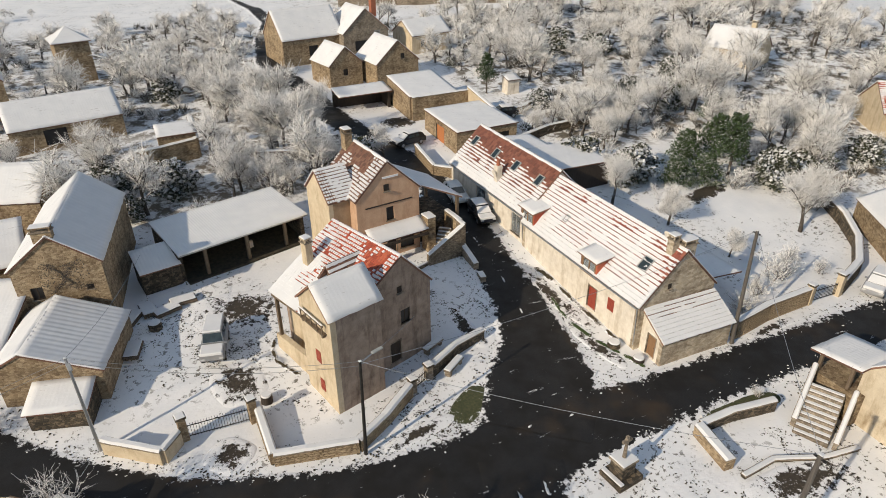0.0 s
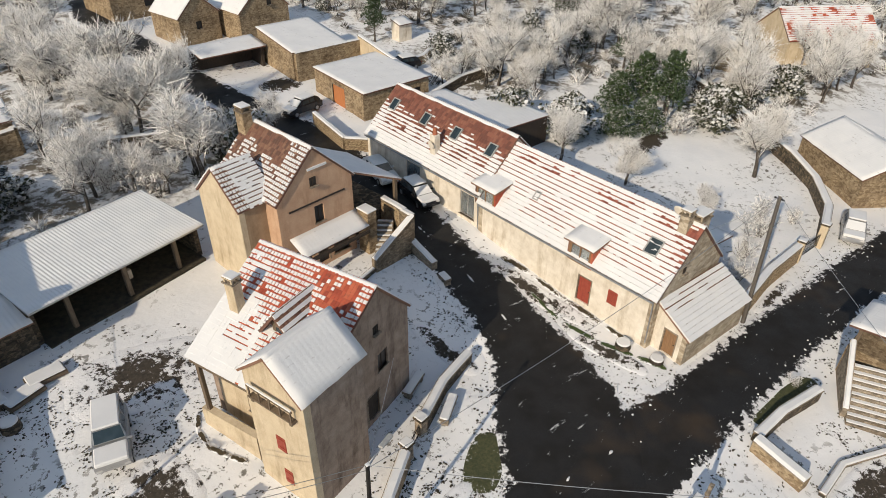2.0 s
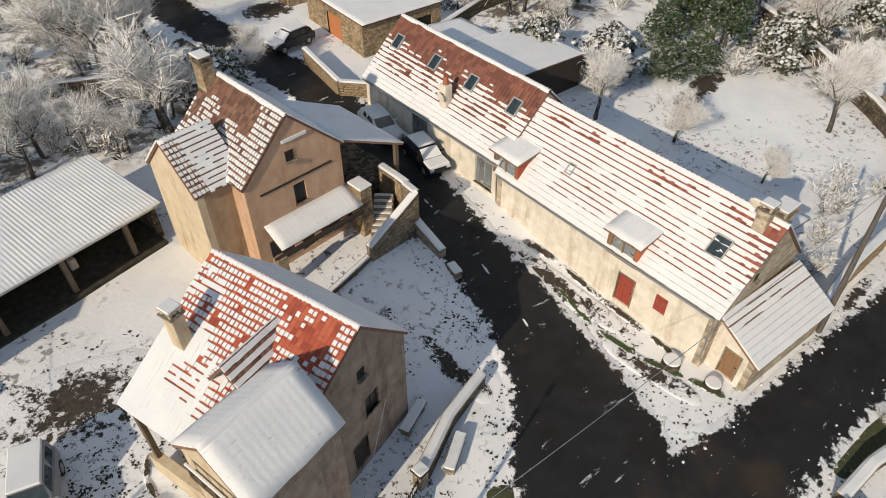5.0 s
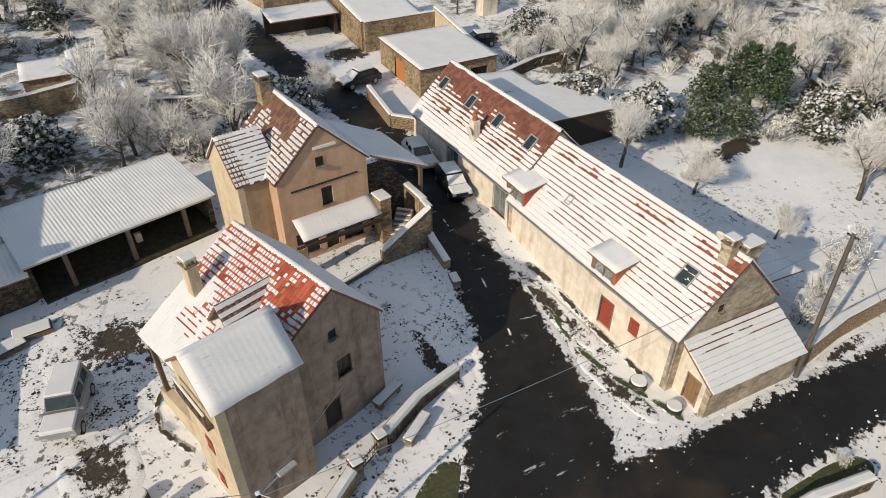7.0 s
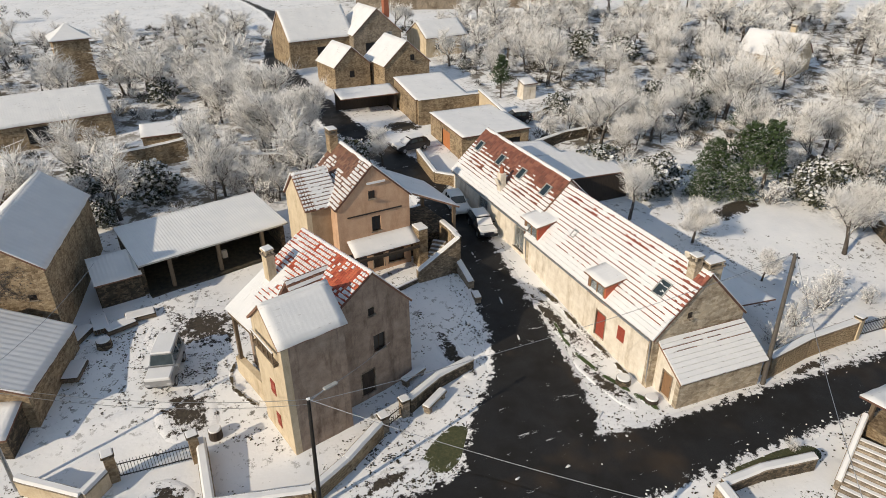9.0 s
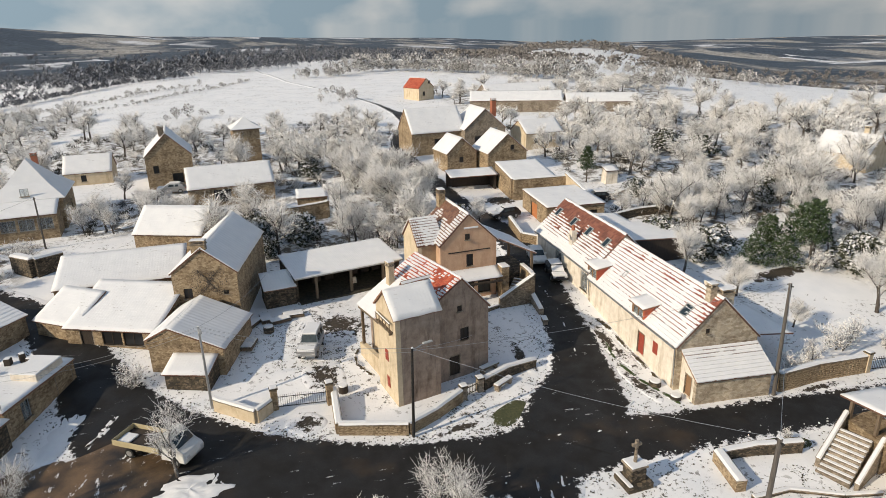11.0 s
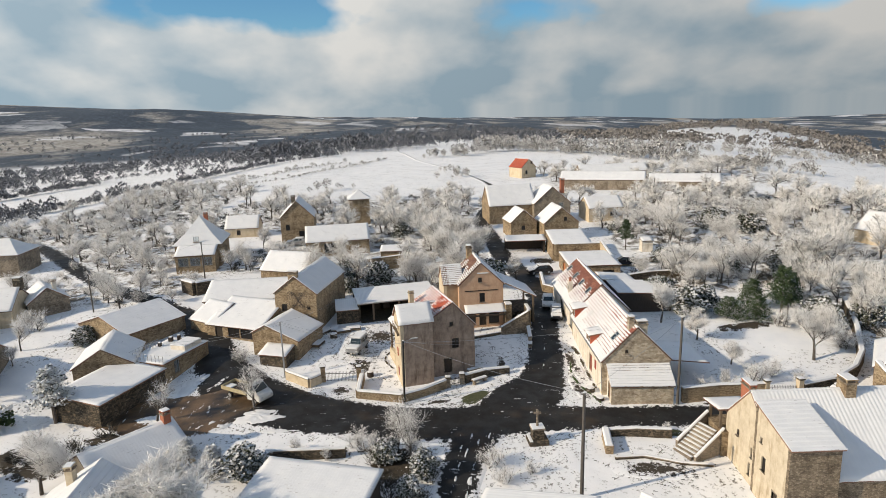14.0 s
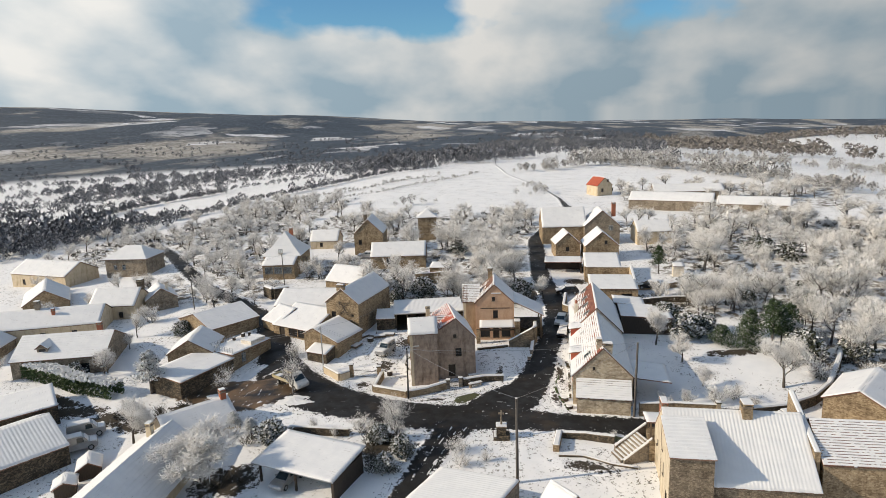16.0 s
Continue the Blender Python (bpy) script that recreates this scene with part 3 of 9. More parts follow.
ROADS = (
    ("road_main", [(-23, 51.5, 2.0), (-18, 43, 2.3), (-15, 37, 3.0), (-10.5, 31, 4.2), (-4, 27, 3.6), (4, 24.8, 2.7), (12, 23.6, 2.9), (18, 24.4, 2.7), (26, 23.8, 1.75), (36, 23.6, 1.6), (50, 22.6, 1.7), (90, 19, 1.8), (160, 10, 1.8)], "wet dark asphalt road with slush between snowy verges", dict()),
    ("road_lane", [(17.5, 25.0, 3.2), (20.5, 28.5, 3.6), (22.9, 33, 2.3), (24.0, 37.5, 1.9), (24.8, 43, 1.6), (25.6, 48, 1.6), (26.2, 55, 1.6), (26.6, 62, 1.7), (25.0, 70, 1.8), (23, 80, 1.6), (22, 95, 1.6), (21, 110, 1.6), (24, 126, 1.4), (29, 142, 1.3), (29.5, 160, 1.1)], "narrow wet asphalt village lane with melting snow", dict(lift=0.11)),
    ("road_far", [(29.5, 158, 0.8), (27, 178, 0.1), (22, 200, -0.25), (15, 222, -0.3), (3, 255, -0.3), (-8, 310, -0.3), (-14, 372, -0.3)], "snowy track climbing past the fields", dict(lift=0.09, fringe=1.2)),
    ("road_south", [(15.5, 23.5, 2.2), (13.6, 19, 1.7), (12.2, 13, 1.2), (11.2, 7, 1.2), (9.5, -4, 1.2), (6, -30, 1.3)], "dark lane with wheel tracks through the snow", dict(lift=0.09)),
    ("road_square", [(-10, 32.5, 2.0), (-14, 27.6, 4.4), (-17, 26.6, 4.6), (-21.5, 27.5, 3.2), (-26, 27.0, 1.4)], "muddy turning place with melted snow", dict(lift=0.115, material=M_MUDROAD)),
    ("road_west", [(-20, 48, 1.8), (-27, 56.5, 1.2), (-35, 63, 1.2), (-45, 70, 1.2), (-58, 84, 1.3), (-72, 100, 1.3), (-90, 118, 1.3)], "snowy lane with two dark wheel tracks", dict(lift=0.06, fringe=1.4)),
)
ROAD_PTS = {name: road_points(line) for name, line, *_ in ROADS}
for name, line, label, kw in ROADS:
    strip(name, ROAD_PTS[name], [np.array(p) for k, p in ROAD_PTS.items() if k != name], label, "road", **kw)


# ---- buildings ----
def wall_mesh(bm, length, z0, z1, thick, holes, m):
    """A wall from (0, 0) along x, with real openings, as one skin. holes: (u, v0, w, h), u from the wall's start, v0 a height."""
    holes = [h for h in holes if h[1] + h[3] < z1 - 0.05 and h[0] > 0.1 and h[0] + h[2] < length - 0.1 and h[1] > z0]
    us = sorted({0.0, length} | {h[0] for h in holes} | {h[0] + h[2] for h in holes})
    zs = sorted({z0, z1} | {h[1] for h in holes} | {h[1] + h[3] for h in holes})
    solid = [[not any(h[0] <= (a + b) / 2 <= h[0] + h[2] and h[1] <= (c + d) / 2 <= h[1] + h[3] for h in holes) for a, b in zip(us, us[1:])] for c, d in zip(zs, zs[1:])]
    made = {}

    def v(i, j, k):
        if (i, j, k) not in made:
            made[i, j, k] = bm.verts.new((us[i], thick * k, zs[j]))
        return made[i, j, k]

    nu, nz = len(us) - 1, len(zs) - 1
    for j in range(nz):
        for i in range(nu):
            if not solid[j][i]:
                continue
            bm.faces.new((v(i, j, 0), v(i + 1, j, 0), v(i + 1, j + 1, 0), v(i, j + 1, 0)))
            bm.faces.new((v(i, j, 1), v(i, j + 1, 1), v(i + 1, j + 1, 1), v(i + 1, j, 1)))
            for di, dj, a, b in ((-1, 0, (i, j), (i, j + 1)), (1, 0, (i + 1, j), (i + 1, j + 1)), (0, -1, (i, j), (i + 1, j)), (0, 1, (i, j + 1), (i + 1, j + 1))):
                ii, jj = i + di, j + dj
                if not (0 <= ii < nu and 0 <= jj < nz) or not solid[jj][ii]:
                    bm.faces.new((v(*a, 0), v(*b, 0), v(*b, 1), v(*a, 1)))


def cover_noise(seed, level, scale=0.8):
    return lambda u, v: level + 0.9 * noise.noise(Vector((u * scale, v * scale, seed))) + 0.35 * noise.noise(Vector((u * scale * 3.1, v * scale * 3.1, seed + 5)))


def snow_sheet(Lr, S, seed, thick=0.08, res=0.45, ribs=0.0, depth=0.022, courses=0.0):
    """Snow on a slope of Lr by S: u along the eave, v up the slope, h off it. ribs: the pitch of corrugation that shows through."""
    du = ribs / 4 if ribs else res
    nu, nv = max(4, int(Lr / du)), max(4, int(S / (courses / 4 if courses else res)))
    verts, faces = [], []
    for j in range(nv + 1):
        v = S * j / nv
        for i in range(nu + 1):
            u = Lr * i / nu
            rim = min(u, Lr - u, v * 0.8, (S - v) * 3 + 0.2)
            h = thick * (0.82 + 0.18 * min(1, max(0.0, rim) / 0.10) ** 0.5) + 0.022 * noise.noise(Vector((u * 0.7, v * 0.7, seed))) + 0.008 * noise.noise(Vector((u * 3, v * 3, seed)))
            if ribs:
                h += depth * math.cos(2 * math.pi * u / ribs) * (0.65 + 0.5 * noise.noise(Vector((u * 0.4, v * 0.4, seed + 9))))
            if courses:
                h += 0.036 * (0.5 - (v / courses) % 1.0)
            e = 0.05 * noise.noise(Vector((u * 1.7, v * 1.7, seed + 3)))
            verts.append((u, v + (e if j == 0 else 0), max(0.03, h)))
    i0 = lambda i, j: j * (nu + 1) + i  # noqa: E731
    for j in range(nv):
        for i in range(nu):
            faces.append((i0(i, j), i0(i + 1, j), i0(i + 1, j + 1), i0(i, j + 1)))
    rim = [i0(i, 0) for i in range(nu)] + [i0(nu, j) for j in range(nv)] + [i0(i, nv) for i in range(nu, 0, -1)] + [i0(0, j) for j in range(nv, 0, -1)]
    low = {}
    for k in rim:
        low[k] = len(verts)
        x, y, _ = verts[k]
        verts.append((x, y, 0.0))
    for a, b in zip(rim, rim[1:] + rim[:1]):
        faces.append((a, low[a], low[b], b))
    return verts, faces


def tile_sheets(Lr, S, cover, pitch=0.33, wide=0.27, seed=0, pieces=0, lumps=False):
    """Courses of tiles on a slope, and the snow that lies on them where cover(u, v) is high."""
    tv, tf, sv, sf, single = [], [], [], [], []
    if lumps:
        pitch, wide = 0.28, 0.21
    rnd = random.Random(int(seed * 10))
    nc, nt = max(3, int(S / pitch)), max(3, int(Lr / wide))
    pitch, wide = S / nc, Lr / nt
    for c in range(nc):
        v0, v1 = c * pitch, (c + 1) * pitch + 0.05
        for t in range(nt):
            u0, u1 = t * wide, (t + 1) * wide - 0.012
            j = 0.012 * noise.noise(Vector((t * 1.7, c * 2.3, seed + 2)))
            b = len(tv)
            um = (u0 + u1) / 2
            k = cover(um, v0 + pitch / 2)
            if k < 0.30 and len(single) < pieces and v0 > S * 0.25:
                single.append((u0, v0 + j))
            else:
              tv += [(u0, v0 + j, 0.05), (um, v0 + j, 0.075), (u1, v0 + j, 0.05), (u1, v1, 0.012), (um, v1, 0.037), (u0, v1, 0.012), (u0, v0 + j, 0.0), (u1, v0 + j, 0.0)]
              tf += [(b, b + 1, b + 4, b + 5), (b + 1, b + 2, b + 3, b + 4), (b + 6, b + 7, b + 2, b + 1, b)]
            if lumps and k > -0.25:
                k = max(k, 0.06)
            if k <= 0.0:
                continue
            gap = pitch * (0.55 if k < 0.12 else 0.38 if k < 0.28 else 0.18 if k < 0.42 else (0.15 if v0 > 0.9 and k < 0.85 and noise.noise(Vector((um * 0.22, c * 1.9, seed + 4))) > -0.22 else -0.03))
            gap += 0.03 * noise.noise(Vector((u0 * 2.5, c * 3.0, seed + 7)))
            h = 0.045 + 0.06 * min(1, max(0, k))
            ends = []
            lump = 0.012 + 0.03 * rnd.random() if k < 0.40 and lumps else -0.006
            if lumps and k < 0.40:
                gap = pitch * rnd.uniform(0.20, 0.38)
                if rnd.random() < 0.07 + 0.5 * max(0, 0.12 - k):
                    continue
            elif lumps:
                gap = 0.05 if k < 0.62 and rnd.random() < 0.8 else -0.03
            e0, e1 = u0 + lump, u1 + 0.012 - lump
            for u in (e0, e1):
                ends.append(h + 0.02 * noise.noise(Vector((u * 2, v0 * 2, seed))))
            b = len(sv)
            for u, hh in zip((e0, e1), ends):
                sv += [(u, v0 + gap, 0.02), (u, v0 + gap + 0.02, 0.03 + hh), (u, v0 + pitch - 0.01, 0.016 + hh), (u, v0 + pitch + 0.005, 0.0)]
            sf += [(b, b + 4, b + 5, b + 1), (b + 1, b + 5, b + 6, b + 2), (b + 2, b + 6, b + 7, b + 3), (b, b + 1, b + 2, b + 3), (b + 4, b + 7, b + 6, b + 5)]
    return (tv, tf), (sv, sf), (single, wide - 0.012, pitch + 0.05)


def slope(parent, p0, p1, up, seed, style="snow", cover=None, thick=0.12, tile=None, name="roof", ribs=0.28, res=0.5, label="", pieces=0, lumps=False):
    """One slope of a roof. p0, p1: the ends of the eave; up: the way to the ridge."""
    p0, p1, up = Vector(p0), Vector(p1), Vector(up)
    eu, ev = (p1 - p0).normalized(), up.normalized()
    en = eu.cross(ev)
    if en.z < 0:
        p0, p1, eu = p1, p0, -eu
        en = eu.cross(ev)
    m = Matrix((eu, ev, en)).transposed().to_4x4()
    m.translation = p0
    Lr, S = (p1 - p0).length, up.length
    bm = bmesh.new()
    box(bm, 0, Lr, 0, S, -thick, 0)
    slab = part(name, bm, M_METAL if tile is M_METAL else M_TILE_OLD, parent, label)
    slab.matrix_basis = m
    if style == "tile":
        (tv, tf), (sv, sf), (single, tw, tl) = tile_sheets(Lr, S, cover or cover_noise(seed, 0.3), seed=seed, pieces=pieces, lumps=lumps)
        if single:
            one = mesh_of("roof_tile", [(0, 0, 0.05), (tw / 2, 0, 0.085), (tw, 0, 0.05), (tw, tl, 0.012), (tw / 2, tl, 0.047), (0, tl, 0.012), (0, 0, 0.0), (tw, 0, 0.0)], [(0, 1, 4, 5), (1, 2, 3, 4), (6, 7, 2, 1, 0)], tile or M_TILE)
            for u, v in single:
                part("roof_tile", one, None, slab).matrix_basis = Matrix.Translation((u, v, 0.006))
        t = part("tiling", mesh_of("tiling", tv, tf, tile or M_TILE), M_TILE, slab)
        t.matrix_basis = Matrix.Translation((0, 0, 0.004))
        t["kind"] = "stuff"
        if sv:
            s = part("snow_cover", mesh_of("snow_cover", sv, sf, M_SNOW), M_SNOW, slab, "melting snow on the courses")
            s.matrix_basis = Matrix.Translation((0, 0, 0.006))
            s["kind"] = "stuff"
    else:
        sv, sf = snow_sheet(Lr, S, seed, 0.07, res, ribs if style == "ribs" else 0.0, courses=0.5 if style == "courses" else 0.0)
        s = part("snow_cover", mesh_of("snow_cover", sv, sf, M_SNOW if style == "ribs" else M_ROOFSNOW, style != "courses"), M_SNOW, slab, "even fresh snow")
        s.matrix_basis = Matrix.Translation((0, 0, 0.004))
    return slab


def opening(parent, kind, u, v, w, h, m):
    """A door, window or shutter in the wall whose outer face is y = 0 of m."""
    if kind == "shutter":
        ob = part("shutter", boxes((u + 0.01, u + w - 0.02, 0.071, 0.085, v, v + h)), M_RED, parent, "closed red painted wooden shutter")
        ob.matrix_basis = m
        k = max(2, int(w / 0.16))
        for i in range(k):
            part("plank", boxes((u + w * i / k, u + w * (i + 1) / k - 0.012, 0.03, 0.07, v, v + h)), M_RED, ob)
        for f in (0.18, 0.76):
            part("batten", boxes((u + 0.03, u + w - 0.03, 0.005, 0.029, v + h * f, v + h * f + 0.09)), M_RED, ob)
        return
    if kind in ("door", "reddoor", "browndoor", "garage"):
        mat = {"door": M_DARKWOOD, "reddoor": M_RED, "browndoor": M_BROWNDOOR, "garage": M_ORANGEDOOR}[kind]
        k = max(3, int(w / 0.18))
        ob = part("door", boxes((u, u + w, 0.151, 0.18, v, v + h)), mat, parent, {"reddoor": "red painted plank door", "browndoor": "varnished brown plank door", "garage": "orange wooden double door"}.get(kind, "dark plank door"))
        ob.matrix_basis = m
        for i in range(k):
            part("plank", boxes((u + w * i / k, u + w * (i + 1) / k - 0.01, 0.10, 0.15, v, v + h)), mat, ob)
        f = part("door_frame", boxes((u - 0.08, u, -0.015, 0.14, v, v + h + 0.1), (u + w, u + w + 0.08, -0.015, 0.14, v, v + h + 0.1), (u, u + w, -0.015, 0.14, v + h, v + h + 0.1)), M_GREYSTONE, ob)
        hd = part("handle", boxes((u + w - 0.16, u + w - 0.06, 0.06, 0.10, v + h * 0.48, v + h * 0.48 + 0.04)), M_IRON, ob)
        return
    win = part("window", boxes((u, u + 0.06, 0.10, 0.16, v, v + h), (u + w - 0.06, u + w, 0.10, 0.16, v, v + h), (u + 0.06, u + w - 0.06, 0.10, 0.16, v, v + 0.06), (u + 0.06, u + w - 0.06, 0.10, 0.16, v + h - 0.06, v + h), (u + w / 2 - 0.03, u + w / 2 + 0.03, 0.10, 0.16, v + 0.06, v + h - 0.06)), M_FRAME if kind == "window" else M_DARKWOOD, parent)
    win.matrix_basis = m
    part("pane", boxes((u + 0.06, u + w - 0.06, 0.125, 0.135, v + 0.06, v + h - 0.06)), M_GLASS if kind == "window" else M_DARKPANE, win)
    part("sill", boxes((u - 0.08, u + w + 0.08, -0.07, 0.10, v - 0.07, v)), M_GREYSTONE, win)


def chimney(parent, x, y, z0, z1, w=0.6, d=0.6, mat=None, pots=1):
    bm = bmesh.new()
    box(bm, x - w / 2, x + w / 2, y - d / 2, y + d / 2, z0, z1, 0.02)
    c = part("chimney", bm, mat or M_CREAM, parent)
    part("chimney_cap", boxes((x - w / 2 - 0.08, x + w / 2 + 0.08, y - d / 2 - 0.08, y + d / 2 + 0.08, z1, z1 + 0.08), bevel=0.01), M_GREYSTONE, c)
    legs = [(x + sx * (w / 2 - 0.06) - 0.05, x + sx * (w / 2 - 0.06) + 0.05, y + sy * (d / 2 - 0.06) - 0.05, y + sy * (d / 2 - 0.06) + 0.05, z1 + 0.08, z1 + 0.30) for sx in (-1, 1) for sy in (-1, 1)]
    part("chimney_vent", boxes(*[l for l in legs], (x - w / 2 - 0.04, x + w / 2 + 0.04, y - d / 2 - 0.04, y + d / 2 + 0.04, z1 + 0.30, z1 + 0.36)), mat or M_GREYSTONE, c)
    s = bmesh.new()
    box(s, x - w / 2 - 0.03, x + w / 2 + 0.03, y - d / 2 - 0.03, y + d / 2 + 0.03, z1 + 0.36, z1 + 0.46, 0.04)
    part("snow_cap", s, M_SNOW, c)


def house(name, label, cx, cy, rot, W, L, ze, zr, wall=None, roof=("snow", "snow"), zg=None, xr=0.0, ze2=None, holes=None, category="house", over=0.25, gable=0.12, cover=(None, None), tile=None, ribs=0.28, hip=0.0, chim=(), thick=0.4, seed=1, open_sides="", gable_mat=None, res=0.5, mats=None, over_w=None, pieces=0, lumps=False):
    """A gabled building. Local y runs along the ridge (length L), x across it (width W); ze, ze2: the eaves' heights west and east,
    zr the ridge's, xr its offset. holes: {side: [(kind, u, v, w, h)]}, u from the left as seen from outside, v above the floor."""
    zg = gz(cx, cy) if zg is None else zg
    ze2 = ze if ze2 is None else ze2
    th = thing(name, pose(cx, cy, zg, 0, 0, rot), label, category)
    ze, ze2, zr = ze - zg, ze2 - zg, zr - zg
    wall = wall or M_RUBBLE
    holes = holes or {}
    w2, l2 = W / 2, L / 2
    frames = {
        "S": (pose(-w2, -l2, 0, 0, 0, 0), W, min(ze, ze2)),
        "N": (pose(w2, l2, 0, 0, 0, 180), W, min(ze, ze2)),
        "E": (pose(w2, -l2 + thick, 0, 0, 0, 90), L - 2 * thick, ze2),
        "W": (pose(-w2, l2 - thick, 0, 0, 0, -90), L - 2 * thick, ze),
    }
    for side, (m, length, top) in frames.items():
        if side in open_sides:
            continue
        bm = bmesh.new()
        mine = holes.get(side, ())
        wall_mesh(bm, length, -1.2, top, thick, [(u, v, w, h) for kind, u, v, w, h in mine if kind != "shutter"], None)
        if side in "SN" and not hip:
            x0, x1, xx = (0, W, w2 + xr) if side == "S" else (0, W, w2 - xr)
            a, b = (ze, ze2) if side == "S" else (ze2, ze)
            ring = [(x0, top)] + ([(x0, a)] if a > top + 0.01 else []) + [(xx, zr)] + ([(x1, b)] if b > top + 0.01 else []) + [(x1, top)]
            prism(bm, ring, 0, thick)
            bmesh.ops.remove_doubles(bm, verts=bm.verts, dist=0.001)
        ob = part("wall", bm, (mats or {}).get(side) or ((gable_mat or wall) if side in "SN" else wall), th)
        ob.matrix_basis = m
        for kind, u, v, w, h in mine:
            opening(th, kind, u, v, w, h, m if v + h < top - 0.05 and kind != "shutter" else m @ Matrix.Translation((0, -0.14 if kind != "shutter" else -0.06, 0)))
    # roof
    sw = (Vector((xr + w2, 0, zr - ze))).normalized()
    se = (Vector((xr - w2, 0, zr - ze2))).normalized()
    lift = 0.13
    h2 = hip
    for k, (sx, z, d, st) in enumerate(((-w2, ze, sw, roof[0]), (w2, ze2, se, roof[1]))):
        if st is None:
            continue
        e = Vector((sx, 0, z + lift)) - d * (over_w if over_w and k == 0 else over)
        run = Vector((xr, 0, zr + lift)) - e
        slope(th, (e.x, -l2 - gable, e.z), (e.x, l2 + gable, e.z), run + d * 0.03, seed + k * 3.7, st, cover[k], tile=tile, ribs=ribs, res=res, pieces=pieces if k == 0 else 0, lumps=lumps)
    if roof[0] and roof[1]:
        bm = bmesh.new()
        seg = max(4, int(L / 0.3))
        rows = []
        for i in range(seg + 1):
            y0 = -l2 - gable + (L + 2 * gable) * i / seg
            t = 0.07 + 0.035 * noise.noise(Vector((y0 * 1.3, seed, 0)))
            wd = 0.20 + 0.05 * noise.noise(Vector((y0 * 0.9, seed, 4)))
            rows.append([bm.verts.new((xr + a * wd, y0, zr + lift + z)) for a, z in ((-1, -0.12), (-0.55, t * 0.5), (0, t * 0.7 + 0.01), (0.55, t * 0.5), (1, -0.12))])
        for r, s in zip(rows, rows[1:]):
            for i in range(4):
                bm.faces.new((r[i], r[i + 1], s[i + 1], s[i]))
        bm.faces.new(rows[0])
        bm.faces.new(rows[-1][::-1])
        part("ridge_cap", bm, M_SNOW, th, "snow along the ridge", True)
    for c in chim:
        chimney(th, *c[:2], c[2] - zg, c[3] - zg, *c[4:])
    return th


def hip_roof(th, W, L, ze, zr, inset, over=0.35):
    """A hipped roof on a house without gables: a tiled body and the snow on it, sagging a little towards the eaves."""
    zg = th.matrix_basis.translation.z
    for nm, mat, up, grow, label in (("roof", M_TILE_OLD, 0.0, over, ""), ("snow_cover", M_SNOW, 0.09, over + 0.03, "even fresh snow on the hips")):
        w2, l2, y = W / 2 + grow, L / 2 + grow, max(0.05, L / 2 - inset)
        z0, z1 = ze - zg - 0.05 + up, zr - zg + up
        bm = bmesh.new()
        base = [bm.verts.new(q + (z0,)) for q in ((-w2, -l2), (w2, -l2), (w2, l2), (-w2, l2))]
        low = [bm.verts.new(q + (z0 - 0.12,)) for q in ((-w2, -l2), (w2, -l2), (w2, l2), (-w2, l2))]
        k = 0.55
        zm = z0 + (z1 - z0) * 0.38
        mid = [bm.verts.new(q + (zm,)) for q in ((-w2 * k, -y - (l2 - y) * k), (w2 * k, -y - (l2 - y) * k), (w2 * k, y + (l2 - y) * k), (-w2 * k, y + (l2 - y) * k))]
        a, b = bm.verts.new((0, -y, z1)), bm.verts.new((0, y, z1))
        for i in range(4):
            j = (i + 1) % 4
            bm.faces.new((low[i], low[j], base[j], base[i]))
            bm.faces.new((base[i], base[j], mid[j], mid[i]))
        for f in ((mid[0], mid[1], a), (mid[1], mid[2], b, a), (mid[2], mid[3], b), (mid[3], mid[0], a, b), tuple(low[::-1])):
            bm.faces.new(f)
        part(nm, bm, mat, th, label)


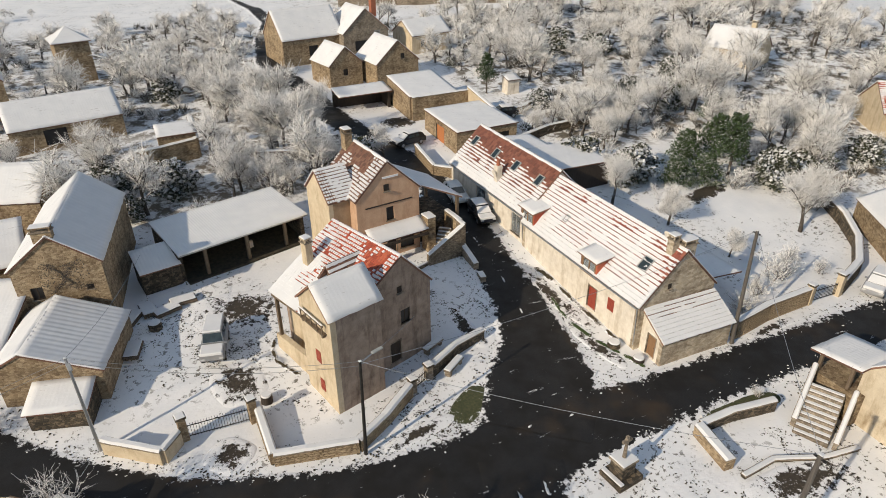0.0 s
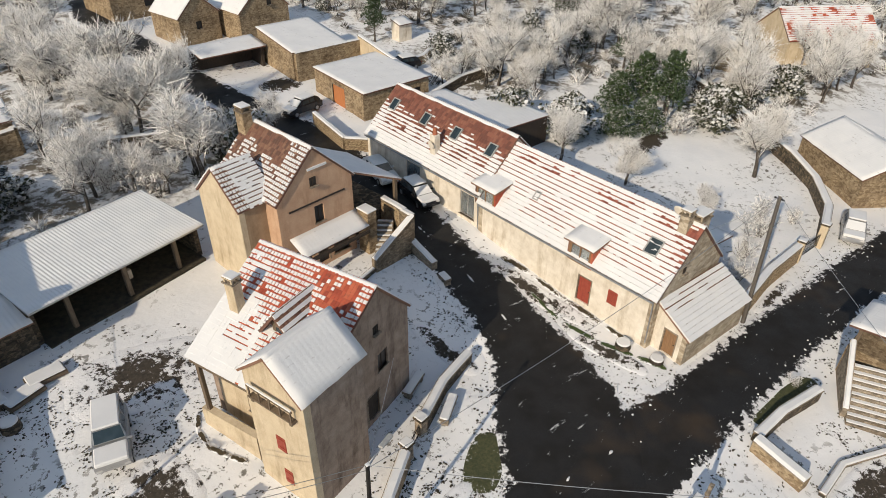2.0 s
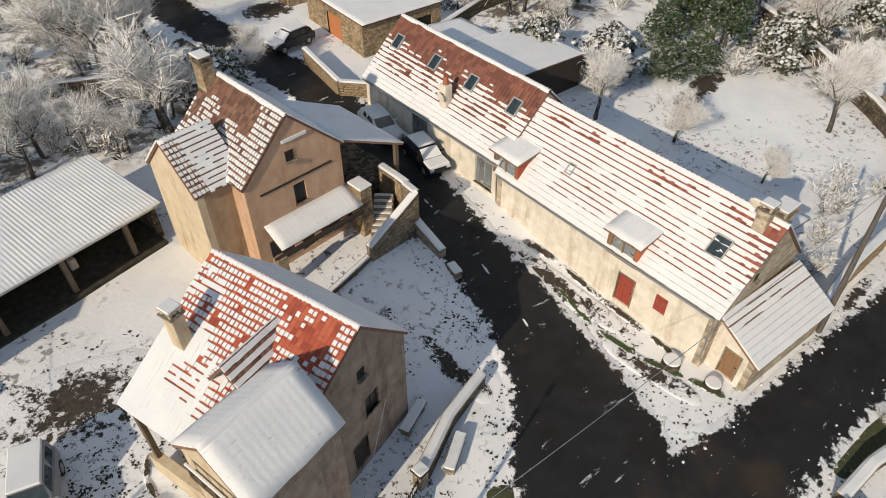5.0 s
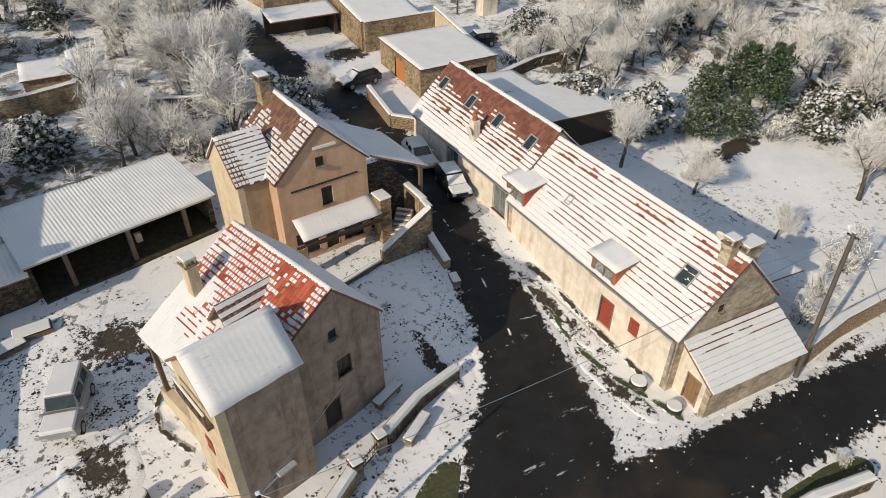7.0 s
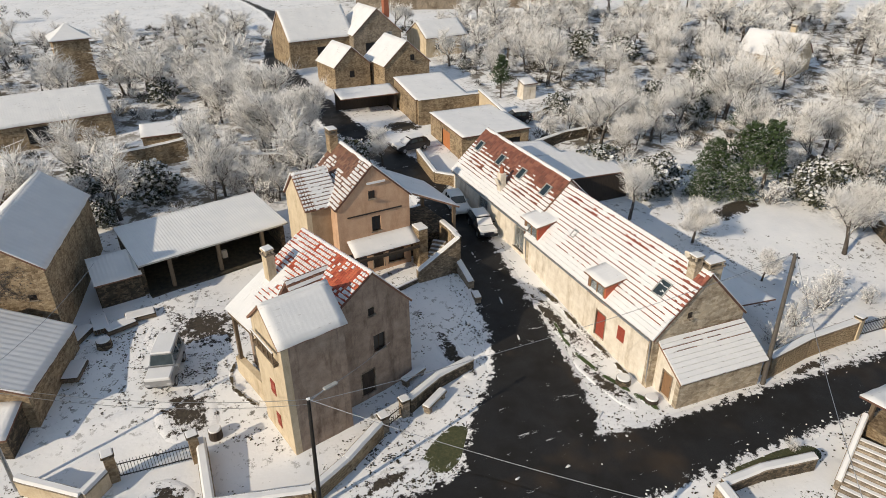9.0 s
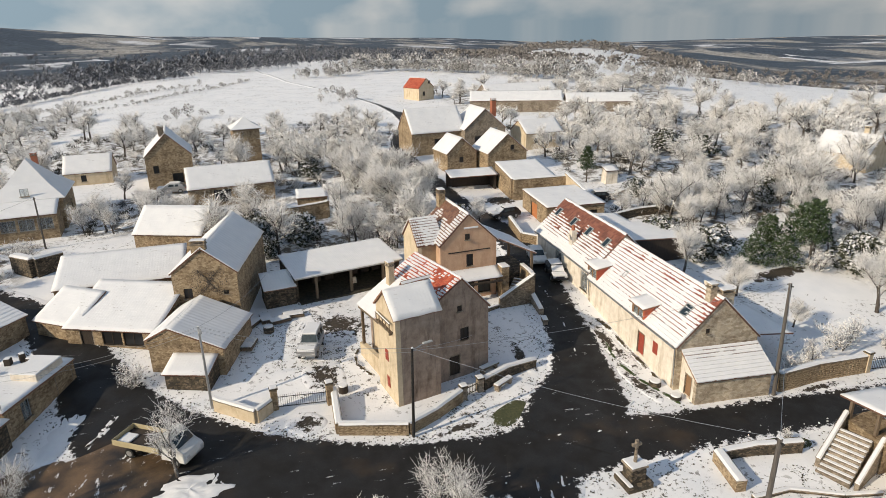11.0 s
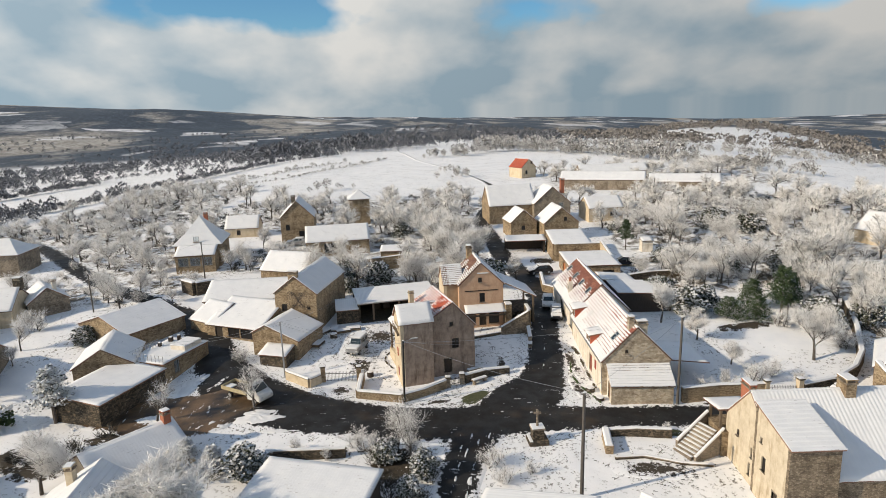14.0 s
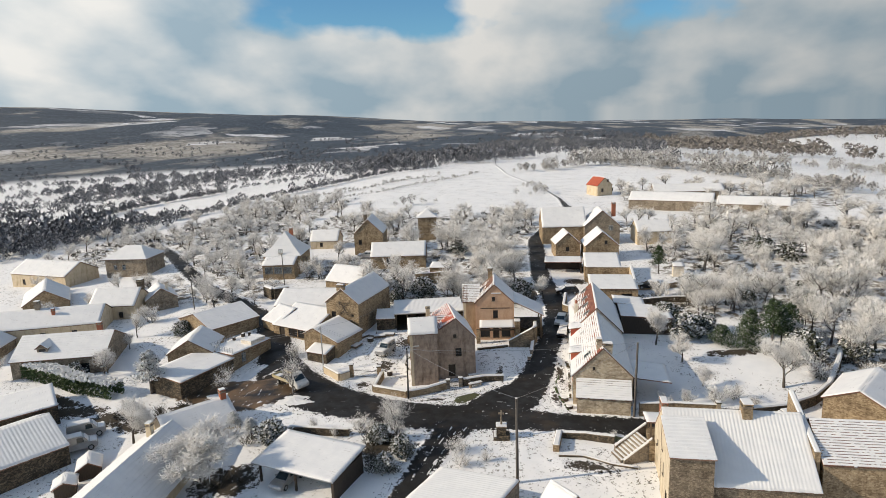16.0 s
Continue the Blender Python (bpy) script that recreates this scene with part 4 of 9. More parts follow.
def lean_to(parent_like, label, x0, x1, y0, y1, rot, cx, cy, zlow, zhigh, low="S", wall=None, style="snow", zg=None, holes=None, name="shed", over=0.25, open_sides="", seed=2, category="shed", tile=None, cover=None, ribs=0.28, thick=0.35, mats=None):
    """A building under one slope, in local coordinates round (cx, cy). low: the side of the low eave."""
    zg = gz(cx, cy) if zg is None else zg
    th = thing(name, pose(cx, cy, zg, 0, 0, rot), label, category)
    wall = wall or M_RUBBLE
    zl, zh = zlow - zg, zhigh - zg
    W, L = x1 - x0, y1 - y0
    frames = {"S": (pose(x0, y0, 0), W), "N": (pose(x1, y1, 0, 0, 0, 180), W), "E": (pose(x1, y0 + thick, 0, 0, 0, 90), L - 2 * thick), "W": (pose(x0, y1 - thick, 0, 0, 0, -90), L - 2 * thick)}
    other = {"S": "N", "N": "S", "E": "W", "W": "E"}
    for side, (m, length) in frames.items():
        if side in open_sides:
            continue
        bm = bmesh.new()
        top = zh if side == other[low] else zl
        mine = (holes or {}).get(side, ())
        wall_mesh(bm, length, -1.2, top, thick, [(u, v, w, h) for kind, u, v, w, h in mine if kind != "shutter"], None)
        if side not in (low, other[low]):
            right_high = {"S": "E", "E": "N", "N": "W", "W": "S"}[side] == other[low]
            prism(bm, [(0, zl), (length, zl), (length, zh)] if right_high else [(0, zl), (length, zl), (0, zh)], 0, thick)
            bmesh.ops.remove_doubles(bm, verts=bm.verts, dist=0.001)
        part("wall", bm, (mats or {}).get(side, wall), th).matrix_basis = m
        for kind, u, v, w, h in mine:
            opening(th, kind, u, v, w, h, m if kind != "shutter" else m @ Matrix.Translation((0, -0.06, 0)))
    d = {"S": Vector((0, L, zh - zl)), "N": Vector((0, -L, zh - zl)), "E": Vector((-W, 0, zh - zl)), "W": Vector((W, 0, zh - zl))}[low]
    e0, e1 = {"S": ((x0 - 0.12, y0), (x1 + 0.12, y0)), "N": ((x0 - 0.12, y1), (x1 + 0.12, y1)), "E": ((x1, y0 - 0.12), (x1, y1 + 0.12)), "W": ((x0, y0 - 0.12), (x0, y1 + 0.12))}[low]
    dn = d.normalized() * over
    slope(th, Vector((*e0, zl + 0.13)) - dn, Vector((*e1, zl + 0.13)) - dn, d + dn * 1.2, seed, style, cover, tile=tile, ribs=ribs)
    return th


def stone_wall(name, label, pts, h, t=0.4, mat=None, snow=0.10, base=None, group="", stones=0):
    """A garden wall along pts, following the ground, with snow on its coping. h may be one height or one for each point."""
    hs = h if isinstance(h, (list, tuple)) else [h] * len(pts)
    th = thing(name, pose(0, 0, 0), label, "wall", group)
    wl_bm, cp, sn = bmesh.new(), bmesh.new(), bmesh.new()
    for (x0, y0), (x1, y1), h0, h1 in zip(pts, pts[1:], hs, hs[1:]):
        ln = math.hypot(x1 - x0, y1 - y0)
        k = max(1, int(ln / 0.6))
        d = Vector(((x1 - x0) / ln, (y1 - y0) / ln))
        nrm = Vector((-d.y, d.x))
        for bm, half, lo, hi, jit in ((wl_bm, t / 2, None, 0, 0.03), (cp, t / 2 + 0.05, 0, 0.07, 0.02), (sn, t / 2 + 0.02, 0.07, 0.07 + snow, 0.03)):
            if bm is sn and not snow:
                continue
            rows = []
            for i in range(k + 1):
                f = i / k
                x, y = x0 + (x1 - x0) * f, y0 + (y1 - y0) * f
                g = gz(x, y)
                top = g + h0 + (h1 - h0) * f + 0.03 * wob(x, y, 1.3, 8)
                zlo = g - 0.4 if lo is None else top + lo
                zhi = top + hi + jit * wob(x, y, 2.1, 3)
                c = Vector((x, y))
                a, b = c + nrm * half, c - nrm * half
                sh = 0.6 if bm is sn else 1.0
                a2, b2 = c + nrm * half * sh, c - nrm * half * sh
                rows.append([bm.verts.new((a.x, a.y, zlo)), bm.verts.new((a2.x, a2.y, zhi)), bm.verts.new((b2.x, b2.y, zhi)), bm.verts.new((b.x, b.y, zlo))])
            for r, s in zip(rows, rows[1:]):
                for q in range(4):
                    bm.faces.new((r[q], r[(q + 1) % 4], s[(q + 1) % 4], s[q]))
            bm.faces.new(rows[0])
            bm.faces.new(rows[-1][::-1])
    part("masonry", wl_bm, mat or M_RUBBLE, th)
    part("coping", cp, M_GREYSTONE, th)
    if snow:
        part("snow_cover", sn, M_SNOW, th)
    else:
        sn.free()
    if stones:
        lay_stones(th, pts, hs, t, int(pts[0][0] * 10), stones)
    return th


STONES = []
for i in range(6):
    r = random.Random(300 + i)
    l, hh, d = r.uniform(0.26, 0.44), r.uniform(0.13, 0.2), 0.05
    q = lambda: r.uniform(-0.02, 0.02)  # noqa: E731
    vs = [(-l / 2 + q(), 0, -hh / 2 + q()), (l / 2 + q(), 0, -hh / 2 + q()), (l / 2 + q(), 0, hh / 2 + q()), (-l / 2 + q(), 0, hh / 2 + q())]
    vs += [(x * 0.86, -d, z * 0.8) for x, _, z in vs]
    STONES.append((mesh_of("stone", vs, [(4, 5, 6, 7), (0, 1, 5, 4), (1, 2, 6, 5), (2, 3, 7, 6), (3, 0, 4, 7)], M_RUBBLE), l, hh))


def lay_stones(th, pts, hs, t, seed=0, limit=280):
    """Face stones, proud of the wall's two sides, as parts of the wall."""
    rng, done = random.Random(seed), 0
    for (x0, y0), (x1, y1), h0, h1 in zip(pts, pts[1:], hs, hs[1:]):
        ln = math.hypot(x1 - x0, y1 - y0)
        ang = math.degrees(math.atan2(y1 - y0, x1 - x0))
        for side in (1, -1):
            z = 0.06
            while z < max(h0, h1):
                u = rng.uniform(0.1, 0.3)
                while u < ln - 0.2 and done < limit:
                    me, l, hh = STONES[rng.randrange(6)]
                    f = u / ln
                    x, y = x0 + (x1 - x0) * f, y0 + (y1 - y0) * f
                    if z + 0.1 < h0 + (h1 - h0) * f:
                        nx, ny = (math.sin(radians(ang)), -math.cos(radians(ang))) if side == 1 else (-math.sin(radians(ang)), math.cos(radians(ang)))
                        s = part("stone", me, None, th)
                        s.matrix_basis = pose(x + nx * (t / 2 - 0.02), y + ny * (t / 2 - 0.02), gz(x, y) + z + 0.05 + rng.uniform(-0.05, 0.05), 0, rng.uniform(-16, 16), ang if side == 1 else ang + 180) @ Matrix.Diagonal((rng.uniform(0.6, 1.1), 1, rng.uniform(0.7, 1.15), 1))
                        done += 1
                    u += l + 0.05
                z += 0.2


def pillar(x, y, h, w=0.5, label="square stone gate pillar with a snowy cap", mat=None, group="gate pillars"):
    g = gz(x, y)
    th = thing("gate_pillar", pose(x, y, g, 0, 0, 8), label, "pillar", group)
    part("shaft", boxes((-w / 2, w / 2, -w / 2, w / 2, -0.4, h), bevel=0.02), mat or M_GREYSTONE, th)
    part("cap", boxes((-w / 2 - 0.08, w / 2 + 0.08, -w / 2 - 0.08, w / 2 + 0.08, h, h + 0.12), bevel=0.03), M_DARKSTONE, th)
    part("snow_cap", boxes((-w / 2 - 0.05, w / 2 + 0.05, -w / 2 - 0.05, w / 2 + 0.05, h + 0.12, h + 0.22), bevel=0.05), M_SNOW, th)
    return th


# ---- the corner house with its tower ----
def rim_cover(seed, fn):
    n1 = cover_noise(seed, 0.0)
    return lambda u, v: fn(u, v) + 0.6 * n1(u, v)


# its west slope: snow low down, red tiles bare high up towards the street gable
# walls turned from the sun get the shade-darkened render; the west wall is cream
house("corner_house", "rendered stone corner house, greyed on its shade sides, with red tiles under melting snow", 10.66, 38.05, 18, 7.4, 7.3, 6.1, 9.0, M_SHADE_RENDER, ("tile", "snow"), zg=0.55, xr=1.05, ze2=6.1, over_w=1.3, pieces=290, lumps=True, mats={"W": M_CREAM},
      holes={"S": [("door", 3.55, 0.05, 0.95, 1.75), ("window_dark", 4.6, 3.0, 0.85, 1.15), ("window_dark", 4.35, 5.75, 0.4, 0.45)], "W": [("window", 2.0, 1.6, 0.8, 1.2)]},
      cover=(rim_cover(3, lambda u, v: 1.2 - 0.13 * v - 0.135 * u + (0.5 if u > 6.9 else 0)), None), chim=((-2.1, 2.6, 5.8, 8.9, 0.55, 0.6, M_CREAM),), tile=M_TILE, seed=4)
# the south and east faces take the shade-darkened render, the others stay cream
house("corner_tower", "square cream rendered stair tower with a small snowy gabled roof", 8.22, 34.2, 104, 3.75, 3.7, 7.55, 9.2, M_CREAM, ("snow", "snow"), zg=0.15, gable_mat=M_CREAM, mats={"W": M_SHADE_RENDER, "S": M_SHADE_RENDER}, over=0.2, gable=0.18,
      holes={"N": [("shutter", 1.55, 3.2, 0.6, 0.95), ("shutter", 1.7, 0.9, 0.55, 0.95)]}, category="tower", seed=8)

# ---- the ochre house ----
# the dark street-level windows and door stand in for the shaded porch recess
house("ochre_house", "ochre rendered house with a stone wing and old tiled roof", 16.6, 50.6, 6, 6.0, 6.6, 7.6, 10.5, M_OCHRE, ("tile", "snow"), zg=1.75,
      holes={"S": [("window_dark", 2.75, 3.4, 0.75, 1.25), ("window_dark", 2.6, 6.2, 0.5, 0.6), ("window_dark", 0.7, 0.3, 1.5, 1.6), ("door", 2.7, 0.1, 0.9, 1.9), ("window_dark", 4.0, 0.3, 1.4, 1.6)]}, lumps=True, cover=(lambda u, v: 0.36 if u > 5.7 - 0.12 * v else 0.62 - 0.34 * v + 0.5 * noise.noise(Vector((u * 0.9, v * 0.9, 11))), None), tile=M_TILE_OLD, chim=((-0.6, 3.1, 9.5, 11.3, 0.7, 0.9, M_RUBBLE),), seed=12)
house("ochre_house_wing", "stone stair wing with a steep snowy roof", 12.9, 50.4, 98, 4.4, 2.6, 7.5, 9.6, M_OCHRE, ("tile", "tile"), lumps=True, zg=1.75, cover=(lambda u, v: 0.55 - 0.2 * (u < 0.9), lambda u, v: 0.5), tile=M_TILE_OLD, category="house wing", seed=14, mats={"W": M_ROUGHCAST, "N": M_CREAM})

# ---- the long house ----
house("long_house", "long low whitewashed house with striped snow on red tiles", 32.2, 36.3, 0.2, 7.3, 15.3, 3.85, 7.5, M_WHITE, ("tile", "snow"), zg=0.4, cover=(rim_cover(21, lambda u, v: 0.86 - 0.06 * v - (0.22 if v > 4.5 else 0) - 0.35 * max(0, 1.6 - (15.6 - u)) * (v > 2)), None), tile=M_TILE_DULL,
      holes={"W": [("reddoor", 9.25, 0.2, 1.0, 1.95), ("shutter", 11.6, 1.35, 0.72, 1.05)], "S": [("window_dark", 2.4, 4.3, 0.3, 0.4)]}, gable_mat=M_PALESTONE, chim=((0.55, -7.05, 6.2, 7.75, 1.15, 0.8, M_PALESTONE), (-0.45, -6.7, 6.4, 8.15, 0.6, 0.6, M_PALESTONE)), seed=20)
house("long_house_end", "whitewashed dwelling with bare red tiles and roof windows", 32.3, 51.2, 0, 7.3, 14.4, 4.4, 7.95, M_WHITE, ("tile", "snow"), zg=1.6, cover=(rim_cover(25, lambda u, v: 1.0 - 0.30 * v), None), tile=M_TILE_BROWN,
      holes={"W": [("window", 11.8, 0.3, 1.6, 2.0), ("window", 5.1, 0.3, 1.8, 2.0)]}, seed=24, pieces=290)
lean_to(None, "low stone lean-to with a snowy roof at the house's gable", -3.2, 3.2, -1.15, 1.2, -3, 32.25, 27.35, 2.0, 3.35, "S", M_WHITE, zg=0.0, name="lean_to", holes={"W": [("browndoor", 0.45, 0.1, 0.85, 1.75)]}, seed=31, style="tile", tile=M_TILE_OLD, cover=lambda u, v: 0.75 + 0.6 * noise.noise(Vector((u * 0.5, v * 3.0, 7))) if v > 2.0 else 1.0, mats={"S": M_PALESTONE})

# ---- the open barn, the farm ----
def open_barn():
    th = thing("open_barn", pose(4.72, 54.9, 1.5, 0, 0, 13.7), "open-fronted timber barn under a ribbed snowy roof", "barn")
    hw, d = 5.75, 6.6
    part("wall", boxes((-hw, hw, d / 2 - 0.35, d / 2, -1, 2.9)), M_DARKSTONE, th)
    part("wall", boxes((-hw, -hw + 0.35, -d / 2 + 0.6, d / 2 - 0.35, -1, 2.9)), M_DARKSTONE, th)
    part("wall", boxes((hw - 0.35, hw, -d / 2 + 0.6, d / 2 - 0.35, -1, 2.9)), M_DARKSTONE, th)
    for x in (-3.6, 0.1, 3.7):
        part("post", boxes((x - 0.14, x + 0.14, -d / 2 + 0.2, -d / 2 + 0.48, -0.5, 2.9), bevel=0.02), M_WOOD, th)
    fl = bmesh.new()
    vs = [fl.verts.new(q) for q in ((-hw + 0.3, -d / 2 - 0.2, -0.4), (hw - 0.3, -d / 2 - 0.2, -0.4), (hw - 0.3, d / 2 - 0.35, -0.4), (-hw + 0.3, d / 2 - 0.35, -0.4), (-hw + 0.3, -d / 2 - 0.2, 0.3), (hw - 0.3, -d / 2 - 0.2, 0.5), (hw - 0.3, d / 2 - 0.35, 1.15), (-hw + 0.3, d / 2 - 0.35, 1.0))]
    for q in ((0, 1, 2, 3), (4, 5, 6, 7), (0, 1, 5, 4), (1, 2, 6, 5), (2, 3, 7, 6), (3, 0, 4, 7)):
        fl.faces.new([vs[i] for i in q])
    part("earth_floor", fl, M_SOIL, th)
    for x in (-2.6, -1.2, 1.6, 2.9, 4.2):
        part("stored_crate", boxes((x - 0.5, x + 0.45, 0.4, 1.6 + 0.3 * (x > 0), 0.6, 1.5 + 0.12 * abs(x)), bevel=0.02), M_DARKWOOD, th)
    part("white_crate", boxes((0.75, 1.15, -1.6, -1.3, 0.4, 1.25), bevel=0.02), M_WHITE, th)
    part("beam", boxes((-hw, hw, -d / 2 + 0.18, -d / 2 + 0.5, 2.75, 3.0)), M_WOOD, th)
    slope(th, (-hw - 0.1, -d / 2 - 0.2, 3.05), (hw + 0.1, -d / 2 - 0.2, 3.05), (0, d + 0.4, 0.35), 41, "ribs", name="roof", tile=M_METAL, ribs=0.22)


open_barn()
house("farmhouse", "rubble stone farmhouse with a blue-shaded ribbed snowy roof", -7.15, 53.9, -10, 5.9, 12.0, 7.0, 9.3, M_RUBBLE, ("snow", "ribs"), zg=1.6, chim=((-0.2, -5.7, 8.9, 9.7, 1.3, 0.6, M_RUBBLE),),
      holes={"S": [("window_dark", 0.9, 2.9, 0.8, 1.0), ("window_dark", 4.5, 3.2, 0.5, 0.4)]}, ribs=0.5, seed=44)
house("farm_back_house", "cream stone building with an even snowy roof", -12.8, 67.9, 70, 6.6, 8.2, 6.0, 8.4, M_RUBBLE, ("snow", "snow"), zg=2.9, seed=47)
house("farm_shed", "stone shed with a ribbed snowy roof beside the yard", -8.4, 43.6, -17, 6.3, 6.6, 4.0, 5.0, M_RUBBLE, ("snow", "ribs"), zg=0.9, xr=-1.3, ze2=3.25, seed=50, ribs=0.45)
lean_to(None, "low stone outbuilding under a wide snowy roof", -4.4, 4.4, -2.9, 2.9, -22, -15.3, 48.8, 3.2, 5.4, "S", M_RUBBLE, zg=1.3, holes={"S": [("door", 1.4, 0.1, 1.2, 1.7), ("window_dark", 3.5, 0.45, 1.9, 1.35), ("window_dark", 5.55, 0.45, 1.9, 1.35)]}, name="outbuilding", seed=53)
lean_to(None, "low stone lean-to with a deep snowy roof", -1.8, 1.8, -1.1, 1.1, -17, -8.9, 39.2, 2.1, 2.7, "S", M_DARKSTONE, zg=0.6, name="shed", seed=54)
lean_to(None, "stone outbuilding with a snowy roof beside the lane", -6.0, 6.0, -2.6, 2.6, 3, -17.2, 57.2, 4.4, 6.1, "S", M_RUBBLE, zg=1.8, holes={"S": [("window_dark", 7.0, 1.0, 0.9, 0.8)]}, name="outbuilding", seed=56)
lean_to(None, "stone outbuilding corner with a snowy roof", -2.4, 2.4, -1.9, 1.9, -33, -20.6, 50.6, 3.2, 5.0, "S", M_RUBBLE, zg=1.4, name="outbuilding", seed=59)
lean_to(None, "small dark shed with a snowy ribbed roof", -1.5, 1.5, -1.3, 1.3, 10, -1.9, 51.8, 3.6, 4.4, "S", M_DARKSTONE, zg=1.6, name="shed", style="ribs", seed=58)

def creeper():
    """A bare climbing plant spread over the farmhouse's gable."""
    rng = random.Random(64)
    th = thing("creeper", pose(-7.15, 53.9, 1.6, 0, 0, -10), "dark bare creeper spread over the stone gable", "climber")
    vs, fs = [], []
    for _ in range(900):
        a, r = rng.uniform(0, 6.283), 1.5 * rng.random() ** 0.75
        c = Vector((0.4 + r * 1.1 * math.cos(a), -6.0 - rng.uniform(0.01, 0.10), 4.5 + 0.9 * r * math.sin(a) + 0.4 * math.sin(3 * a)))
        d = Vector((rng.gauss(0, 1), 0.2 * rng.gauss(0, 1), rng.gauss(0, 1))).normalized() * rng.uniform(0.06, 0.2)
        w = Vector((-d.z, -0.02, d.x)) * 0.16
        n = len(vs)
        vs += [c - w, c + w, c + d]
        fs.append((n, n + 1, n + 2))
    part("growth", mesh_of("growth", vs, fs, M_BARK), None, th)


creeper()

# ---- houses up the slope ----
hip_roof(house("gable_house", "stone house with a snowy hipped roof and glazed veranda", -33.5, 84.5, 8, 8.0, 9.0, 7.8, 11.2, M_RUBBLE, (None, None), hip=1, zg=4.0, seed=61, holes={"S": [("window", 3.4, 4.3, 1.0, 1.0)], "E": [("window_dark", 2.0, 1.0, 0.9, 1.2), ("window_dark", 5.2, 1.0, 0.9, 1.2)]}, chim=((0.3, 3.6, 10.6, 12.2, 0.7, 0.7, M_BRICK),)), 8.0, 9.0, 7.8, 12.4, 4.0)
lean_to(None, "glazed veranda with a snowy roof", -3.4, 3.4, -2.2, 2.2, 8, -32.5, 78.6, 6.5, 7.9, "S", M_RUBBLE, zg=3.9, name="veranda", seed=62, holes={"S": [("window", 0.45, 0.75, 1.75, 1.5), ("window", 2.5, 0.75, 1.75, 1.5), ("window", 4.55, 0.75, 1.75, 1.5)]})
house("small_house", "small cream cottage with an even snowy roof", -31.5, 104.5, 95, 5.5, 7.0, 6.7, 9.0, M_CREAM, zg=4.5, seed=64, holes={"W": [("window_dark", 2.0, 0.8, 0.8, 1.0)]})
house("tall_house", "tall square stone house with blue shutters", -18.4, 100.2, 8, 6.8, 8.6, 9.6, 13.0, M_RUBBLE, ("snow", "snow"), zg=4.6, seed=66, holes={"S": [("window_dark", 1.0, 2.4, 0.8, 1.2), ("window_dark", 3.6, 0.6, 1.6, 1.6)]}, chim=((-0.5, -3.9, 12.6, 13.9, 0.8, 0.6, M_GREYSTONE),))
house("barn_house", "low stone barn with a wide snowy roof among trees", -8.5, 88.5, 99, 7.0, 12.0, 6.6, 9.0, M_RUBBLE, zg=4.2, seed=68, category="barn", holes={"W": [("window_dark", 3.0, 0.2, 2.4, 1.8)], "S": [("window_dark", 2.4, 0.2, 2.4, 2.0)]})
hip_roof(house("hut", "small stone hut with a pyramid snowy roof", -7.0, 113.5, 10, 4.6, 4.6, 11.0, 12.8, M_RUBBLE, (None, None), hip=1, zg=5.2, seed=70, category="hut"), 4.6, 4.6, 11.0, 12.8, 2.3)
lean_to(None, "ruined stone wing with snow on its broken wall", -2.0, 2.0, -1.6, 1.6, 0, 3.0, 77.5, 6.2, 6.6, "S", M_RUBBLE, zg=3.4, name="ruin", seed=72)

house("roadside_house", "cream stone house with a broad snowy roof", 27.6, 111.0, 97, 8.5, 10.5, 9.0, 13.0, M_RUBBLE, zg=5.2, seed=74, holes={"W": [("window_dark", 4.0, 1.0, 1.6, 1.6)]})
house("roadside_wing", "stone wing with a snowy gable and tall chimney", 36.6, 109.5, 5, 8.2, 7.5, 9.3, 12.9, M_GREYSTONE, zg=5.2, seed=76, holes={"S": [("window_dark", 2.0, 1.2, 2.2, 1.6), ("window", 5.6, 3.0, 1.0, 1.2)]}, chim=((3.2, 0, 11, 14.0, 0.9, 0.9, M_BRICK),))
house("garden_cottage", "small stone cottage with a snowy gabled roof", 28.3, 95.8, 10, 5.4, 6.0, 7.6, 10.0, M_RUBBLE, zg=4.4, seed=78, holes={"S": [("window_dark", 2.2, 1.6, 0.8, 0.9)]})
house("stone_cottage", "rubble stone cottage with a snowy gabled roof", 35.6, 93.6, 6, 7.0, 7.0, 7.7, 10.7, M_RUBBLE, zg=4.3, seed=80, holes={"S": [("window_dark", 4.0, 3.8, 0.6, 0.8)]})
lean_to(None, "cream annexe under a flat snowy roof", -3.4, 3.4, -3.8, 3.8, 0, 35.2, 80.3, 6.4, 7.4, "S", M_RUBBLE, zg=3.4, name="annexe", seed=82, holes={"S": [("window_dark", 4.0, 1.6, 1.0, 0.9)]})
lean_to(None, "stone garage under a flat snowy roof", -4.1, 4.1, -4.4, 4.4, 0, 36.4, 68.6, 5.3, 5.6, "S", M_RUBBLE, zg=2.7, name="garage", seed=84, holes={"W": [("garage", 3.0, 0.1, 2.2, 2.1)], "S": [("window_dark", 5.4, 0.5, 1.8, 1.3)]})
house("far_house", "low stone house with a snowy roof among rimed trees", 48.5, 109.0, 98, 6.5, 8.0, 7.9, 10.0, M_CREAM, zg=5.1, seed=86, holes={"W": [("window_dark", 1.4, 0.9, 0.8, 1.0), ("window_dark", 4.6, 0.9, 0.8, 1.0)]})
